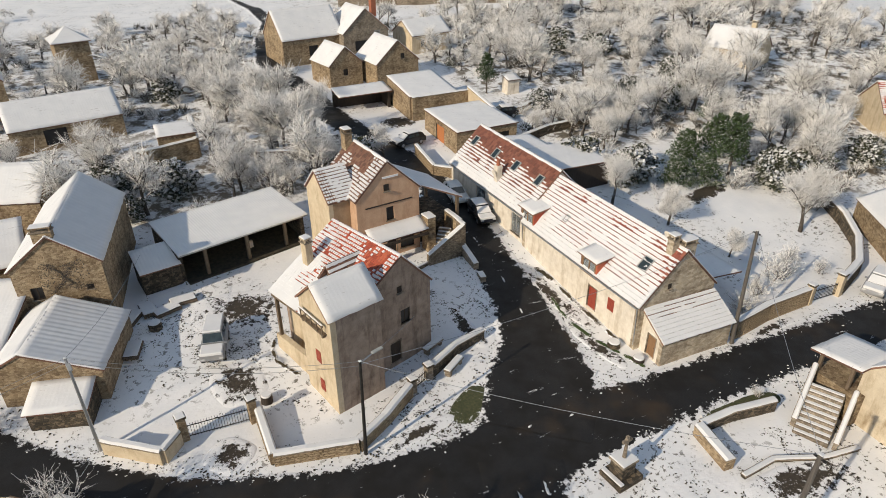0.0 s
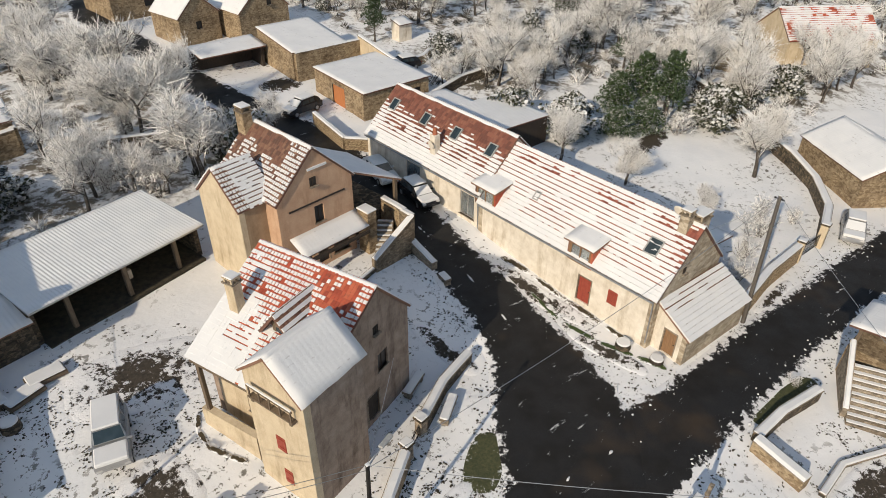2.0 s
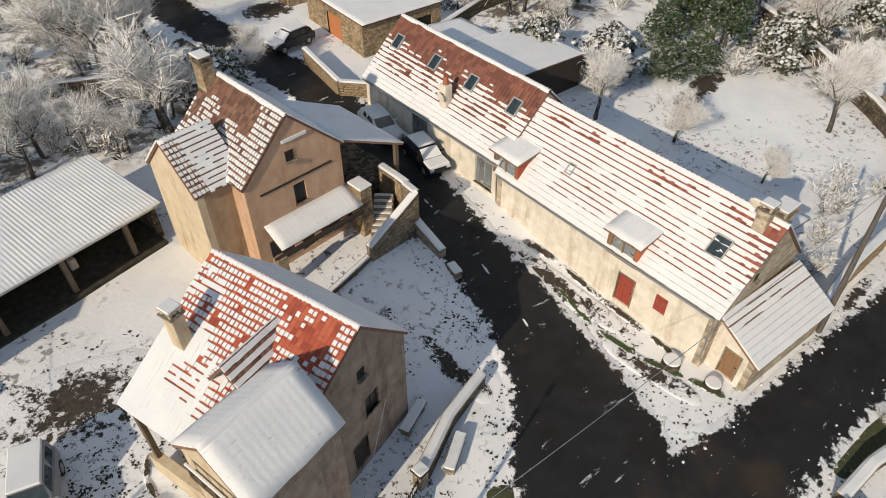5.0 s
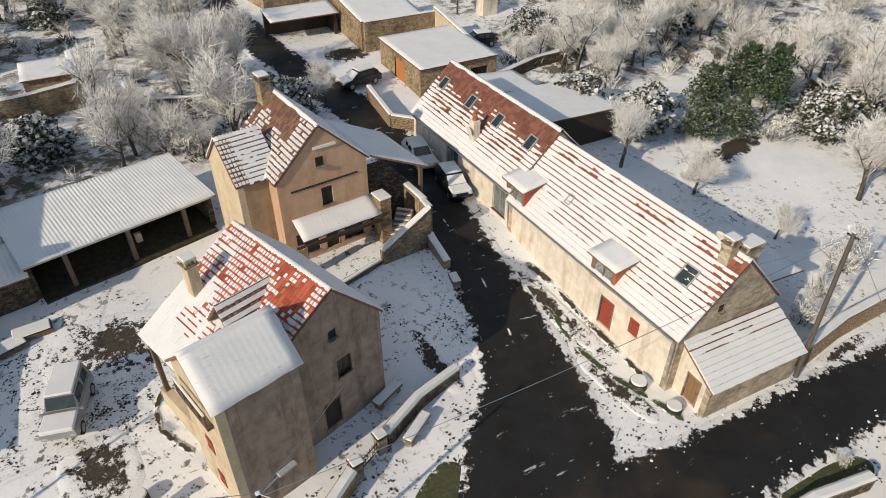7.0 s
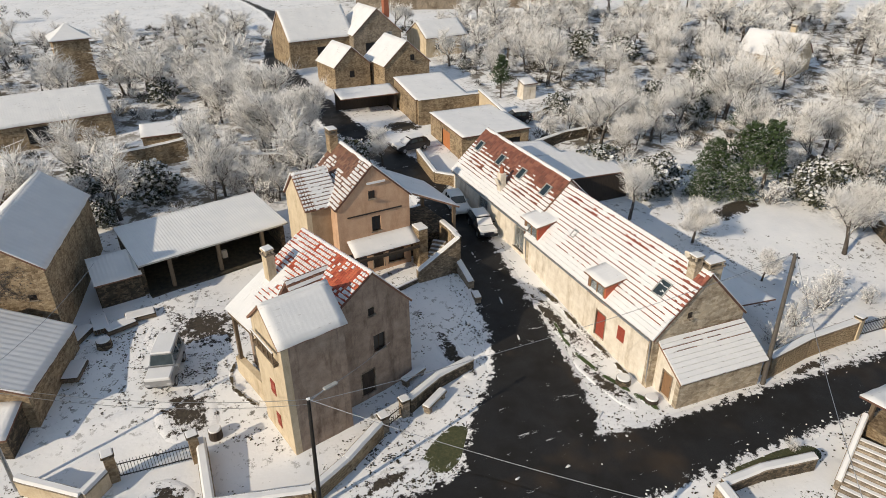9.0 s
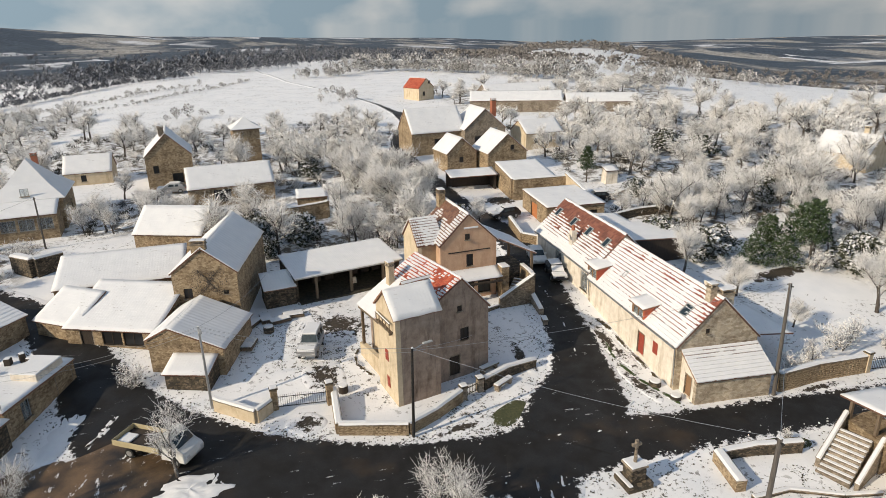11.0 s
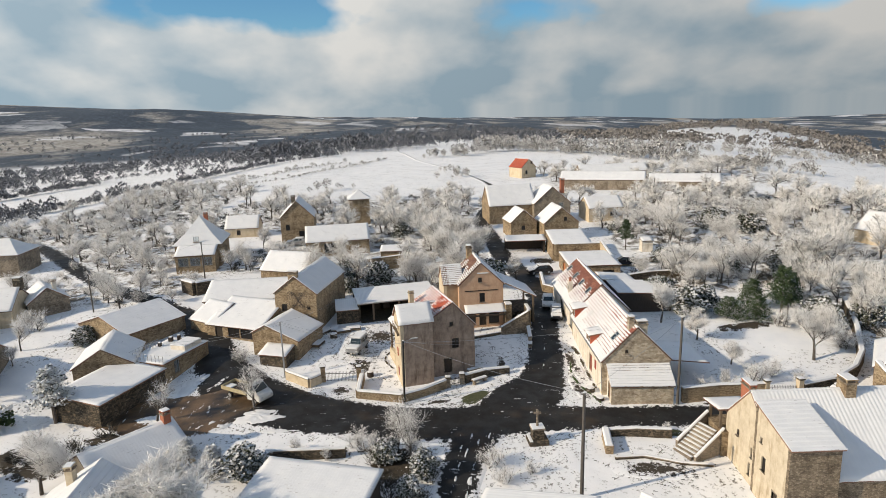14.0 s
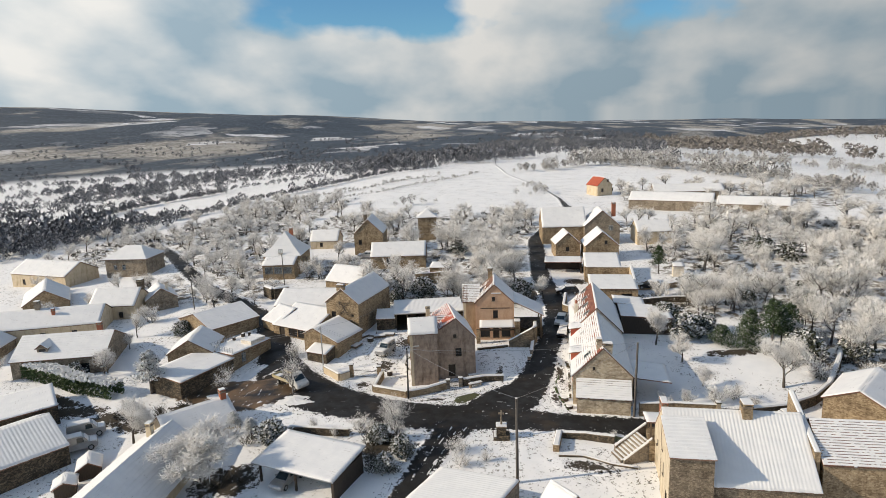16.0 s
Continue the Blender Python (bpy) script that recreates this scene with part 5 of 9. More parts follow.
house("red_house", "tall house with a bare red tiled roof", 41.0, 187, 30, 6.0, 7.0, 10.0, 12.7, M_CREAM, ("tile", "tile"), zg=6.6, seed=88, holes={"S": [("window_dark", 1.6, 1.2, 0.9, 1.2), ("window_dark", 5.6, 1.2, 0.9, 1.2), ("window_dark", 3.8, 4.6, 0.8, 0.9)]}, cover=(lambda u, v: -1, lambda u, v: -1))
house("farm_hall", "long low farm hall under even snow", 60.5, 154.0, 71.4, 8, 24, 8.9, 10.9, M_GREYSTONE, zg=6.0, seed=90, category="farm hall")
house("farm_hall", "long low farm hall under even snow", 81.8, 146.8, 71.4, 7.5, 19, 8.4, 10.2, M_GREYSTONE, zg=6.0, seed=92, category="farm hall")
house("farm_hall", "long low farm hall under even snow", 68.5, 175.0, 92, 8, 22, 9.0, 11.0, M_GREYSTONE, zg=6.4, seed=94, category="farm hall")

# ---- west side of the square ----
house("terrace_house", "modern stone house with a ribbed snowy roof and roof terrace", -31.2, 49.3, -31, 10.4, 9.0, 3.7, 5.4, M_RUBBLE, ("courses", "courses"), zg=1.0, seed=96, holes={"S": [("window_dark", 5.6, 0.3, 2.0, 1.9), ("window_dark", 8.2, 0.9, 1.2, 1.1), ("window", 2.2, 0.9, 1.0, 1.0)]})


# ---- more of the village, west ----
house("terrace_wing", "stone wing with a snowy roof and red bargeboard", -28.6, 37.6, 15, 6.5, 7.0, 3.0, 5.0, M_RUBBLE, zg=0.6, seed=101)
lean_to(None, "flat-roofed garage with a roof terrace", -2.7, 2.7, -3.8, 3.8, -20, -22.2, 39.3, 2.7, 2.75, "S", M_RUBBLE, zg=0.4, name="garage", seed=103, holes={"E": [("window", 1.2, 0.6, 0.9, 1.5), ("door", 5.0, 0.1, 1.8, 2.0)]}, category="garage")
lean_to(None, "low garage with an even snowy roof and dark front", -3.2, 3.2, -4.8, 4.8, -18, -25.2, 30.6, 2.4, 2.9, "E", M_DARKSTONE, zg=0.1, name="garage", seed=105, category="garage")
house("dormer_house", "house with a ribbed snowy roof and small dormer", -49.0, 35.6, 107, 9.5, 13.5, 2.8, 5.2, M_GREYSTONE, ("courses", "courses"), zg=-0.1, seed=107, holes={"W": [("window_dark", 2.0, 0.8, 0.9, 1.1), ("window_dark", 5.5, 0.8, 0.9, 1.1), ("window_dark", 9.5, 0.2, 1.2, 1.7)]}, chim=((0.5, -4.5, 4.8, 6.2, 0.7, 0.7, M_BRICK),))
house("long_cottage", "long cottage under an even snowy roof", -62.0, 46.8, 111, 8.5, 18.0, 3.4, 5.6, M_CREAM, zg=0.3, seed=109, holes={"W": [("window_dark", 3.0, 1.0, 0.9, 1.2), ("window_dark", 8.0, 1.0, 0.9, 1.2), ("window_dark", 13.0, 1.0, 0.9, 1.2)]}, chim=((0.0, 2.0, 5.2, 6.8, 0.8, 0.8, M_GREYSTONE), (-1.6, -1.0, 4.6, 5.6, 0.5, 0.5, M_BRICK)))
house("west_cottage", "stone cottage with a snowy gabled roof", -77.0, 62.5, 40, 8.0, 12.0, 3.0, 5.6, M_RUBBLE, ("snow", "ribs"), zg=0.0, seed=111)
house("lane_house", "cream house with a snowy roof and dark chimney", -55.5, 56.6, 100, 7.0, 8.5, 4.2, 6.7, M_CREAM, zg=0.9, seed=113, holes={"W": [("window_dark", 2.0, 1.0, 0.8, 1.1), ("window_dark", 5.0, 1.0, 0.8, 1.1)]}, chim=((0.5, -4.0, 6.3, 7.8, 1.1, 1.0, M_DARKSTONE),))
house("lane_house_wing", "stone house wing with a blue-shaded snowy roof", -49.8, 60.6, 40, 5.5, 6.0, 4.2, 6.2, M_GREYSTONE, zg=0.9, seed=115, chim=((1.2, -1.5, 4.8, 6.8, 0.5, 0.5, M_WHITE),))
house("west_house", "pale house with a broad snowy roof", -90.0, 80.0, 80, 9.0, 17.0, 4.2, 6.6, M_CREAM, zg=0.8, seed=117, holes={"W": [("window_dark", 3.0, 1.0, 0.9, 1.2), ("window_dark", 9.0, 1.0, 0.9, 1.2)]})
hip_roof(house("hip_house", "grey stone house with a hipped snowy roof", -73.0, 86.0, 95, 8.0, 10.0, 6.6, 9.0, M_GREYSTONE, (None, None), hip=1, zg=2.5, seed=119, holes={"W": [("window", 1.5, 1.5, 0.9, 1.2), ("window", 3.6, 1.5, 0.9, 1.2)]}), 8.0, 10.0, 6.6, 9.0, 3.0)
house("corner_shed", "small shed with a ribbed snowy roof", -66.5, 36.0, 15, 7.0, 8.0, 2.2, 4.2, M_RUBBLE, ("ribs", "ribs"), zg=-0.8, seed=121)
lean_to(None, "flat-roofed garage with deep snow", -4.4, 4.4, -3.3, 3.3, -45, -42.0, 18.8, 1.7, 1.9, "S", M_DARKSTONE, zg=-0.9, name="garage", seed=123, category="garage")
house("ribbed_barn", "barn with a ribbed sheet roof under thin snow", -36.0, 8.5, -32, 11.5, 10.5, 1.3, 3.4, M_DARKSTONE, ("ribs", "ribs"), zg=-1.6, seed=125, category="barn", ribs=0.4)
house("blue_roof_house", "house with a smooth blue-shaded snowy roof", -17.4, 18.0, -40, 7.6, 8.4, 0.5, 2.7, M_CREAM, zg=-1.0, seed=127, chim=((0.2, 3.6, 2.2, 3.5, 0.7, 0.7, M_BRICK),))
house("ribbed_house", "long house with a ribbed snowy roof and pale chimney", -16.8, 5.0, 3, 8.6, 16.5, 0.5, 3.1, M_CREAM, ("courses", "courses"), zg=-1.7, ze2=-0.1, seed=129, ribs=0.45, chim=((-1.6, 6.4, 1.9, 3.5, 0.6, 0.7, M_CREAM),))

house("snow_shed", "small garden shed buried in snow", -24.8, 8.6, 35, 2.2, 2.8, 0.0, 0.7, M_DARKWOOD, zg=-1.1, seed=163, category="shed", thick=0.12)
house("snow_shed", "small garden shed buried in snow", -24.9, 5.0, 35, 2.0, 2.2, -0.2, 0.3, M_DARKWOOD, zg=-1.3, seed=165, category="shed", thick=0.12)


def house_dormer():
    m = pose(-49.0, 35.6, -0.1, 0, 0, 107)
    th = thing("roof_dormer", m @ pose(-3.5, 2.6, 3.45), "small gabled dormer with a dark window", "dormer")
    part("front", boxes((0, 0.12, -0.75, -0.5, -0.3, 1.0), (0, 0.12, 0.5, 0.75, -0.3, 1.0), (0, 0.12, -0.5, 0.5, 0.75, 1.0)), M_GREYSTONE, th)
    part("pane", boxes((0.05, 0.08, -0.5, 0.5, -0.3, 0.75)), M_DARKPANE, th)
    for sgn in (-1, 1):
        part("cheek", boxes((0.12, 2.1, sgn * 0.68 - 0.07, sgn * 0.68 + 0.07, -0.4, 0.95)), M_GREYSTONE, th)
        slope(th, (-0.25, sgn * 0.95, 0.85), (2.6, sgn * 0.95, 0.85), (0, -sgn * 0.95, 0.75), 190 + sgn, "courses", name="roof")
    bm = bmesh.new()
    prism(bm, [(-0.75, 1.0), (0.75, 1.0), (0, 1.55)], 0, 0.1)
    ob = part("gable", bm, M_GREYSTONE, th)
    ob.matrix_basis = pose(0.1, 0, 0, 0, 0, 90)


house_dormer()


def carport():
    th = thing("carport", pose(0.55, 10.2, -0.9, 0, 0, -15), "open timber carport with deep even snow on its roof", "carport")
    for x in (-4.6, 0, 4.6):
        part("post", boxes((x - 0.1, x + 0.1, -2.5, -2.3, -0.4, 2.1)), M_DARKWOOD, th)
        part("post", boxes((x - 0.1, x + 0.1, 2.5, 2.7, -0.4, 2.75)), M_DARKWOOD, th)
    part("wall", boxes((-4.9, 4.9, 2.7, 2.9, -0.6, 2.7)), M_DARKWOOD, th)
    part("wall", boxes((4.7, 4.9, -2.6, 2.7, -0.6, 2.1)), M_DARKWOOD, th)
    slope(th, (-5.2, -3.1, 2.25), (5.2, -3.1, 2.25), (0, 6.3, 0.75), 131, "snow", name="roof", tile=M_METAL)


carport()
lean_to(None, "low building with a ribbed snowy roof", -4.4, 4.4, -5.5, 5.5, -22, 16.9, 4.0, 0.6, 1.7, "W", M_GREYSTONE, zg=-1.6, name="shed", style="ribs", seed=133, ribs=0.35)
house("garden_hut", "little hut with a pointed snowy roof", 27.3, 6.0, 45, 3.2, 3.2, 0.6, 2.2, M_WOOD, zg=-1.2, seed=135, category="hut")

# ---- the big house on the east corner ----
M_OLDLIME = plaster_material("old_lime_render", (0.48, 0.40, 0.285), (0.66, 0.575, 0.44), (0.50, 0.42, 0.32), 0.85)
M_TOWERSTONE = stone_material("brown_grey_rubble", (0.17, 0.135, 0.095), (0.27, 0.215, 0.15), (0.38, 0.31, 0.225), 5.2, (0.21, 0.17, 0.12), 0.9)
house("east_house", "tall ochre stone house with ribbed snowy roofs", 43.3, 12.3, -90, 10.0, 12.8, 3.4, 7.1, M_TOWERSTONE, ("ribs", "ribs"), ribs=0.34, tile=M_TILE_OLD, zg=-1.0, xr=-1.1, ze2=2.65, mats={"S": M_OLDLIME}, gable=0.02, seed=137,
      holes={"E": [("door", 4.2, 0.2, 0.9, 1.9), ("window_dark", 6.2, 1.2, 0.5, 0.7), ("window_dark", 10.0, 2.0, 0.3, 0.3)], "S": [("window_dark", 2.2, 3.4, 0.3, 0.5), ("window_dark", 4.6, 2.6, 0.28, 0.9), ("window_dark", 4.3, 0.9, 0.35, 1.1)]}, chim=((-0.9, 1.4, 6.0, 7.9, 1.3, 0.9, M_RUBBLE), (-2.1, -6.05, 5.8, 7.2, 1.5, 0.6, M_BRICK)))
lean_to(None, "square rubble tower with a shallow snowy roof", -1.95, 1.85, -2.9, 2.4, 0, 38.65, 9.5, 5.7, 6.9, "S", M_TOWERSTONE, zg=-1.2, name="tower", seed=139, style="courses", category="tower", over=0.3, mats={"W": M_OLDLIME},
        holes={"W": [("window_dark", 1.0, 3.0, 0.65, 1.25), ("window_dark", 0.6, 5.2, 0.35, 0.45), ("door", 2.9, 0.6, 0.7, 1.7)]})
part_w = stone_wall("parapet_wall", "stone parapet between two roofs under deep snow", [(49.98, 9.6), (49.98, 17.2)], [6.2, 8.3], 0.5)
house("east_neighbour", "low house with a ribbed snowy roof", 56.5, 13.3, -90, 7.8, 12.0, 3.6, 6.6, M_RUBBLE, ("tile", "tile"), lumps=True, tile=M_TILE_OLD, cover=(lambda u, v: 0.5, lambda u, v: 0.5), zg=-0.9, ze2=4.2, seed=141, ribs=0.32)
house("round_house", "stone cottage with a rounded snowy roof", 62.5, 29.0, -35, 7.0, 9.0, 2.7, 4.4, M_RUBBLE, zg=0.2, seed=143)
house("garden_house", "yellow rendered house half hidden by trees", 95, 80, 20, 7, 9, 6.0, 9.0, M_CREAM, zg=2.6, seed=145, chim=((0.5, -2, 8.5, 10, 0.8, 0.8, M_CREAM),))
house("far_cottage", "red-tiled cottage with patches of snow", 92, 47, 55, 8, 12, 4.6, 7.6, M_CREAM, ("tile", "tile"), zg=1.2, seed=147, cover=(cover_noise(148, 0.35), cover_noise(149, 0.35)))
lean_to(None, "hut with a snowy roof in the garden wood", -2.4, 2.4, -2, 2, 20, 79, 50.5, 3.8, 4.8, "S", M_RUBBLE, zg=1.6, name="hut", seed=151, category="hut")
lean_to(None, "low shed behind the long house under even snow", -3.8, 3.8, -3.3, 3.3, 0, 40.2, 54.2, 4.3, 4.6, "E", M_DARKWOOD, zg=2.0, name="shed", style="ribs", seed=153)
lean_to(None, "low white-roofed shed behind the long house", -2.2, 2.6, -2.2, 2.2, 0, 38.0, 59.6, 4.4, 4.8, "E", M_DARKWOOD, zg=2.2, name="shed", style="snow", seed=155)
lean_to(None, "open awning with a snowy roof at the garden side", -2.3, 2.3, -3.0, 2.9, 0, 38.2, 33.2, 2.6, 3.1, "E", M_DARKWOOD, zg=0.4, name="awning", style="snow", seed=157, open_sides="SEN")
lean_to(None, "small kiosk with a snowy roof in the orchard", -1.0, 1.0, -0.8, 0.8, 0, 50.0, 81.0, 5.6, 6.0, "S", M_WHITE, zg=3.6, name="kiosk", seed=159)
lean_to(None, "open carport with a flat snowy roof", -4.0, 3.4, -1.6, 1.6, 0, 28.0, 83.5, 6.0, 6.4, "S", M_DARKWOOD, zg=3.5, name="carport", seed=161, open_sides="SW", category="carport")


# ---- details of the long house ----
M_SKYGLASS = plain_material("dark_roof_glass", (0.02, 0.03, 0.035), (0.05, 0.07, 0.08), 0.08, 0.0, 1.0, 0.0)
def dormer(x, y, z, w, d, h, zback):
    """A small flat dormer with red cheeks on the west slope."""
    th = thing("roof_dormer", pose(x, y, z), "low dormer with red cheeks and a snowy roof", "dormer", "dormers of the long house")
    bm = bmesh.new()
    prism(bm, [(0, -0.9), (0, h), (d, h + 0.35), (d, h)], -w / 2, -w / 2 + 0.14)
    part("cheek", bm, M_TILE, th)
    bm = bmesh.new()
    prism(bm, [(0, -0.9), (0, h), (d, h + 0.35), (d, h)], w / 2 - 0.14, w / 2)
    part("cheek", bm, M_TILE_OLD, th)
    fr = part("window", boxes((0, 0.1, -w / 2 + 0.14, -w / 2 + 0.28, -0.9, h), (0, 0.1, w / 2 - 0.28, w / 2 - 0.14, -0.9, h), (0, 0.1, -w / 2 + 0.28, w / 2 - 0.28, h - 0.14, h), (0, 0.1, -w / 2 + 0.28, w / 2 - 0.28, -0.9, -0.5), (0, 0.1, -0.04, 0.04, -0.5, h - 0.14)), M_BROWNDOOR, th)
    part("pane", boxes((0.04, 0.06, -w / 2 + 0.28, w / 2 - 0.28, -0.5, h - 0.14)), M_GLASS, fr)
    slope(th, (-0.3, -w / 2 - 0.2, h), (-0.3, w / 2 + 0.2, h), (d + 0.3, 0, 0.42), y, "snow", name="roof", tile=M_TILE)


dormer(28.40, 34.4, 4.40, 2.0, 2.35, 0.70, 0)
dormer(28.52, 43.35, 4.56, 2.1, 2.3, 0.80, 0)


def skylight(x, y, z, ang, w=0.78, h=1.0, label="roof window with a grey metal frame"):
    th = thing("roof_window", pose(x, y, z, 0, -ang, 0), label, "roof window", "roof windows")
    part("frame", boxes((-h / 2, h / 2, -w / 2, -w / 2 + 0.08, 0, 0.14), (-h / 2, h / 2, w / 2 - 0.08, w / 2, 0, 0.14), (-h / 2, -h / 2 + 0.08, -w / 2 + 0.08, w / 2 - 0.08, 0, 0.14), (h / 2 - 0.08, h / 2, -w / 2 + 0.08, w / 2 - 0.08, 0, 0.14)), M_FRAME, th)
    part("pane", boxes((-h / 2 + 0.08, h / 2 - 0.08, -w / 2 + 0.08, w / 2 - 0.08, 0.06, 0.09)), M_SKYGLASS, th)


ANG = math.degrees(math.atan2(7.5 - 3.85, 3.65))
ANG2 = math.degrees(math.atan2(7.95 - 4.4, 3.65))


def west_slope_z(x, z_eave, ang):
    return z_eave + 0.16 + (x - 28.6) * math.tan(radians(ang))


skylight(30.45, 30.55, west_slope_z(30.45, 3.85, ANG) + 0.05, ANG, 0.95, 1.15)
skylight(30.13, 39.78, west_slope_z(30.13, 3.85, ANG) + 0.05, ANG, 0.5, 0.7)
for yy in (45.3, 49.25, 53.0, 57.2):
    skylight(30.9, yy, west_slope_z(30.9, 4.4, ANG2) + 0.02, ANG2, 0.85, 1.1)


def roof_stack():
    th = thing("roof_chimney", pose(29.5, 50.2, 5.3), "white rendered chimney with a red clay pot and dish", "chimney")
    part("chimney_shaft", boxes((-0.3, 0.3, -0.32, 0.32, -0.6, 1.55), bevel=0.04), M_WHITE, th)
    bm = bmesh.new()
    tube(bm, (0, 0, 1.55), (0, 0, 2.1), 0.2, 0.16, 10)
    part("pot", bm, M_BRICK, th)
    bm = bmesh.new()
    bmesh.ops.create_cone(bm, cap_ends=True, segments=20, radius1=0.36, radius2=0.3, depth=0.06, matrix=pose(-0.5, -0.1, 0.85, 0, 75, 0))
    part("satellite_dish", bm, M_WHITE, th)


roof_stack()


def dish(x, y, z):
    th = thing("satellite_dish", pose(x, y, z), "white satellite dish with snow", "dish")
    bm = bmesh.new()
    bmesh.ops.create_uvsphere(bm, u_segments=16, v_segments=8, radius=0.42)
    bmesh.ops.scale(bm, vec=(0.25, 1, 1), verts=bm.verts)
    bmesh.ops.rotate(bm, matrix=Matrix.Rotation(radians(-25), 3, "Y"), verts=bm.verts)
    part("reflector", bm, M_WHITE, th, smooth_on=True)
    part("arm", boxes((0.0, 0.3, -0.02, 0.02, -0.45, -0.40), (0.26, 0.3, -0.02, 0.02, -0.9, -0.4)), M_METAL, th)


dish(31.7, 30.1, 8.2)


def gutter(name, p, q, label):
    th = thing(name, pose(0, 0, 0), label, "gutter", "gutters")
    bm = bmesh.new()
    tube(bm, p, q, 0.07, 0.07, 8)
    part("channel", bm, M_METAL, th)
    bm = bmesh.new()
    tube(bm, (p[0] + 0.12, p[1], p[2]), (p[0] + 0.3, p[1], 0.4), 0.045, 0.045, 8)
    part("downpipe", bm, M_METAL, th)


gutter("gutter", (28.30, 28.75, 3.74), (28.30, 43.9, 3.74), "grey metal gutter along the snowy eave")
gutter("gutter", (28.38, 44.1, 4.28), (28.38, 58.4, 4.28), "grey metal gutter along the snowy eave")


# ---- details of the corner house ----
def corner_dormer():
    m = pose(10.66, 38.05, 0.55, 0, 0, 18)
    th = thing("roof_dormer", m @ pose(-2.35, -0.55, 6.35), "small gabled dormer with snow-striped tiles", "dormer")
    part("cheek", boxes((0.06, 2.0, -0.6, 0.6, -0.5, 0.75)), M_TILE, th)
    fr = part("front", boxes((0, 0.06, -0.55, -0.34, -0.5, 0.85), (0, 0.06, 0.34, 0.55, -0.5, 0.85), (0, 0.06, -0.34, 0.34, 0.6, 0.85), (0, 0.06, -0.34, 0.34, -0.5, -0.2)), M_WOOD, th)
    part("pane", boxes((0.02, 0.04, -0.34, 0.34, -0.2, 0.6)), M_SKYGLASS, fr)
    # the dormer's tile is darker in colour to paint the shade on it
    for s in (-1, 1):
        slope(th, (-0.4, s * 1.15, 0.25), (2.4, s * 1.15, 0.25), (0, -s * 1.15, 1.45), 170 + s, "tile", lambda u, v: 0.22, tile=M_TILE_OLD, name="roof")


corner_dormer()


def porch():
    th = thing("porch", pose(10.66, 38.05, 0.55, 0, 0, 18), "open timber porch under the low roof edge", "porch")
    for y in (-0.4, 3.2):
        part("post", boxes((-4.75, -4.53, y - 0.11, y + 0.11, -0.8, 4.75), bevel=0.015), M_WOOD, th)
    part("beam", boxes((-4.8, -4.5, -1.2, 3.6, 4.75, 4.95)), M_WOOD, th)
    part("parapet", boxes((-4.85, -4.45, -0.3, 3.6, -0.8, 1.5)), M_CREAM, th)


porch()


def tower_gallery():
    """The little arched gallery under the tower's west gable, on timber brackets."""
    th = thing("gallery", pose(8.22, 34.2, 0.15, 0, 0, 104), "small wooden balcony on brackets with snow on its rail", "balcony")
    part("floor", boxes((-1.4, 1.4, 1.86, 2.14, 6.15, 6.25)), M_WOOD, th)
    part("rail", boxes((-1.4, 1.4, 2.06, 2.14, 6.85, 6.95)), M_WOOD, th)
    for x in (-1.3, -0.65, 0.0, 0.65, 1.3):
        part("baluster", boxes((x - 0.04, x + 0.04, 2.07, 2.13, 6.25, 6.85)), M_WOOD, th)
    for x in (-1.2, 1.2):
        part("bracket", boxes((x - 0.07, x + 0.07, 1.86, 2.1, 5.95, 6.15)), M_WOOD, th)
    part("snow_cover", boxes((-1.38, 1.38, 2.05, 2.15, 6.955, 7.02), bevel=0.02), M_SNOW, th)


tower_gallery()


# ---- details of the ochre house ----
def ochre_extras():
    base = pose(16.6, 50.6, 1.75, 0, 0, 6)
    th = thing("veranda_roof", base @ pose(0, -3.3, 0), "low tiled porch roof on a stone pier", "porch")
    slope(th, (-2.4, -1.45, 2.30), (3.1, -1.45, 2.30), (0, 1.5, 0.75), 181, "snow", tile=M_TILE_OLD, name="roof")
    part("pier", boxes((-2.9, -2.3, -1.7, -1.2, -1.2, 2.0), bevel=0.02), M_RUBBLE, th)
    part("beam", boxes((-2.9, 3.0, -1.6, -1.4, 1.85, 2.05)), M_DARKWOOD, th)
    p2 = thing("stone_pier", base @ pose(3.45, -4.1, 0), "tall square stone pier with a snowy cap", "pillar")
    part("shaft", boxes((-0.4, 0.4, -0.55, 0.55, -1.2, 3.2), bevel=0.02), M_RUBBLE, p2)
    part("snow_cap", boxes((-0.45, 0.45, -0.6, 0.6, 3.2, 3.34), bevel=0.05), M_SNOW, p2)
    cp = thing("side_awning", base @ pose(3.0, 0, 0), "side roof on posts with blue-shaded snow", "awning")
    slope(cp, (4.6, -3.3, 3.7), (4.6, 2.9, 3.7), (-4.6, 0, 2.3), 184, "snow", name="roof")
    for x, y in ((4.2, -3.0), (4.2, 2.6)):
        part("post", boxes((x - 0.12, x + 0.12, y - 0.12, y + 0.12, -0.8, 3.75)), M_WOOD, cp)
    part("platform", boxes((0.1, 4.5, -2.6, 2.8, -1.0, 1.5)), M_DARKSTONE, cp)
    bl = thing("long_beam_mark", base @ pose(0, -3.3, 0), "dark string course across the gable", "trim", kind="structure")
    part("string_course", boxes((-2.2, 2.3, -0.06, 0.0, 4.95, 5.05)), M_DARKWOOD, bl)
    part("ledge", boxes((-0.5, 1.0, -0.10, 0.0, 7.35, 7.5)), M_SNOW, bl)


ochre_extras()


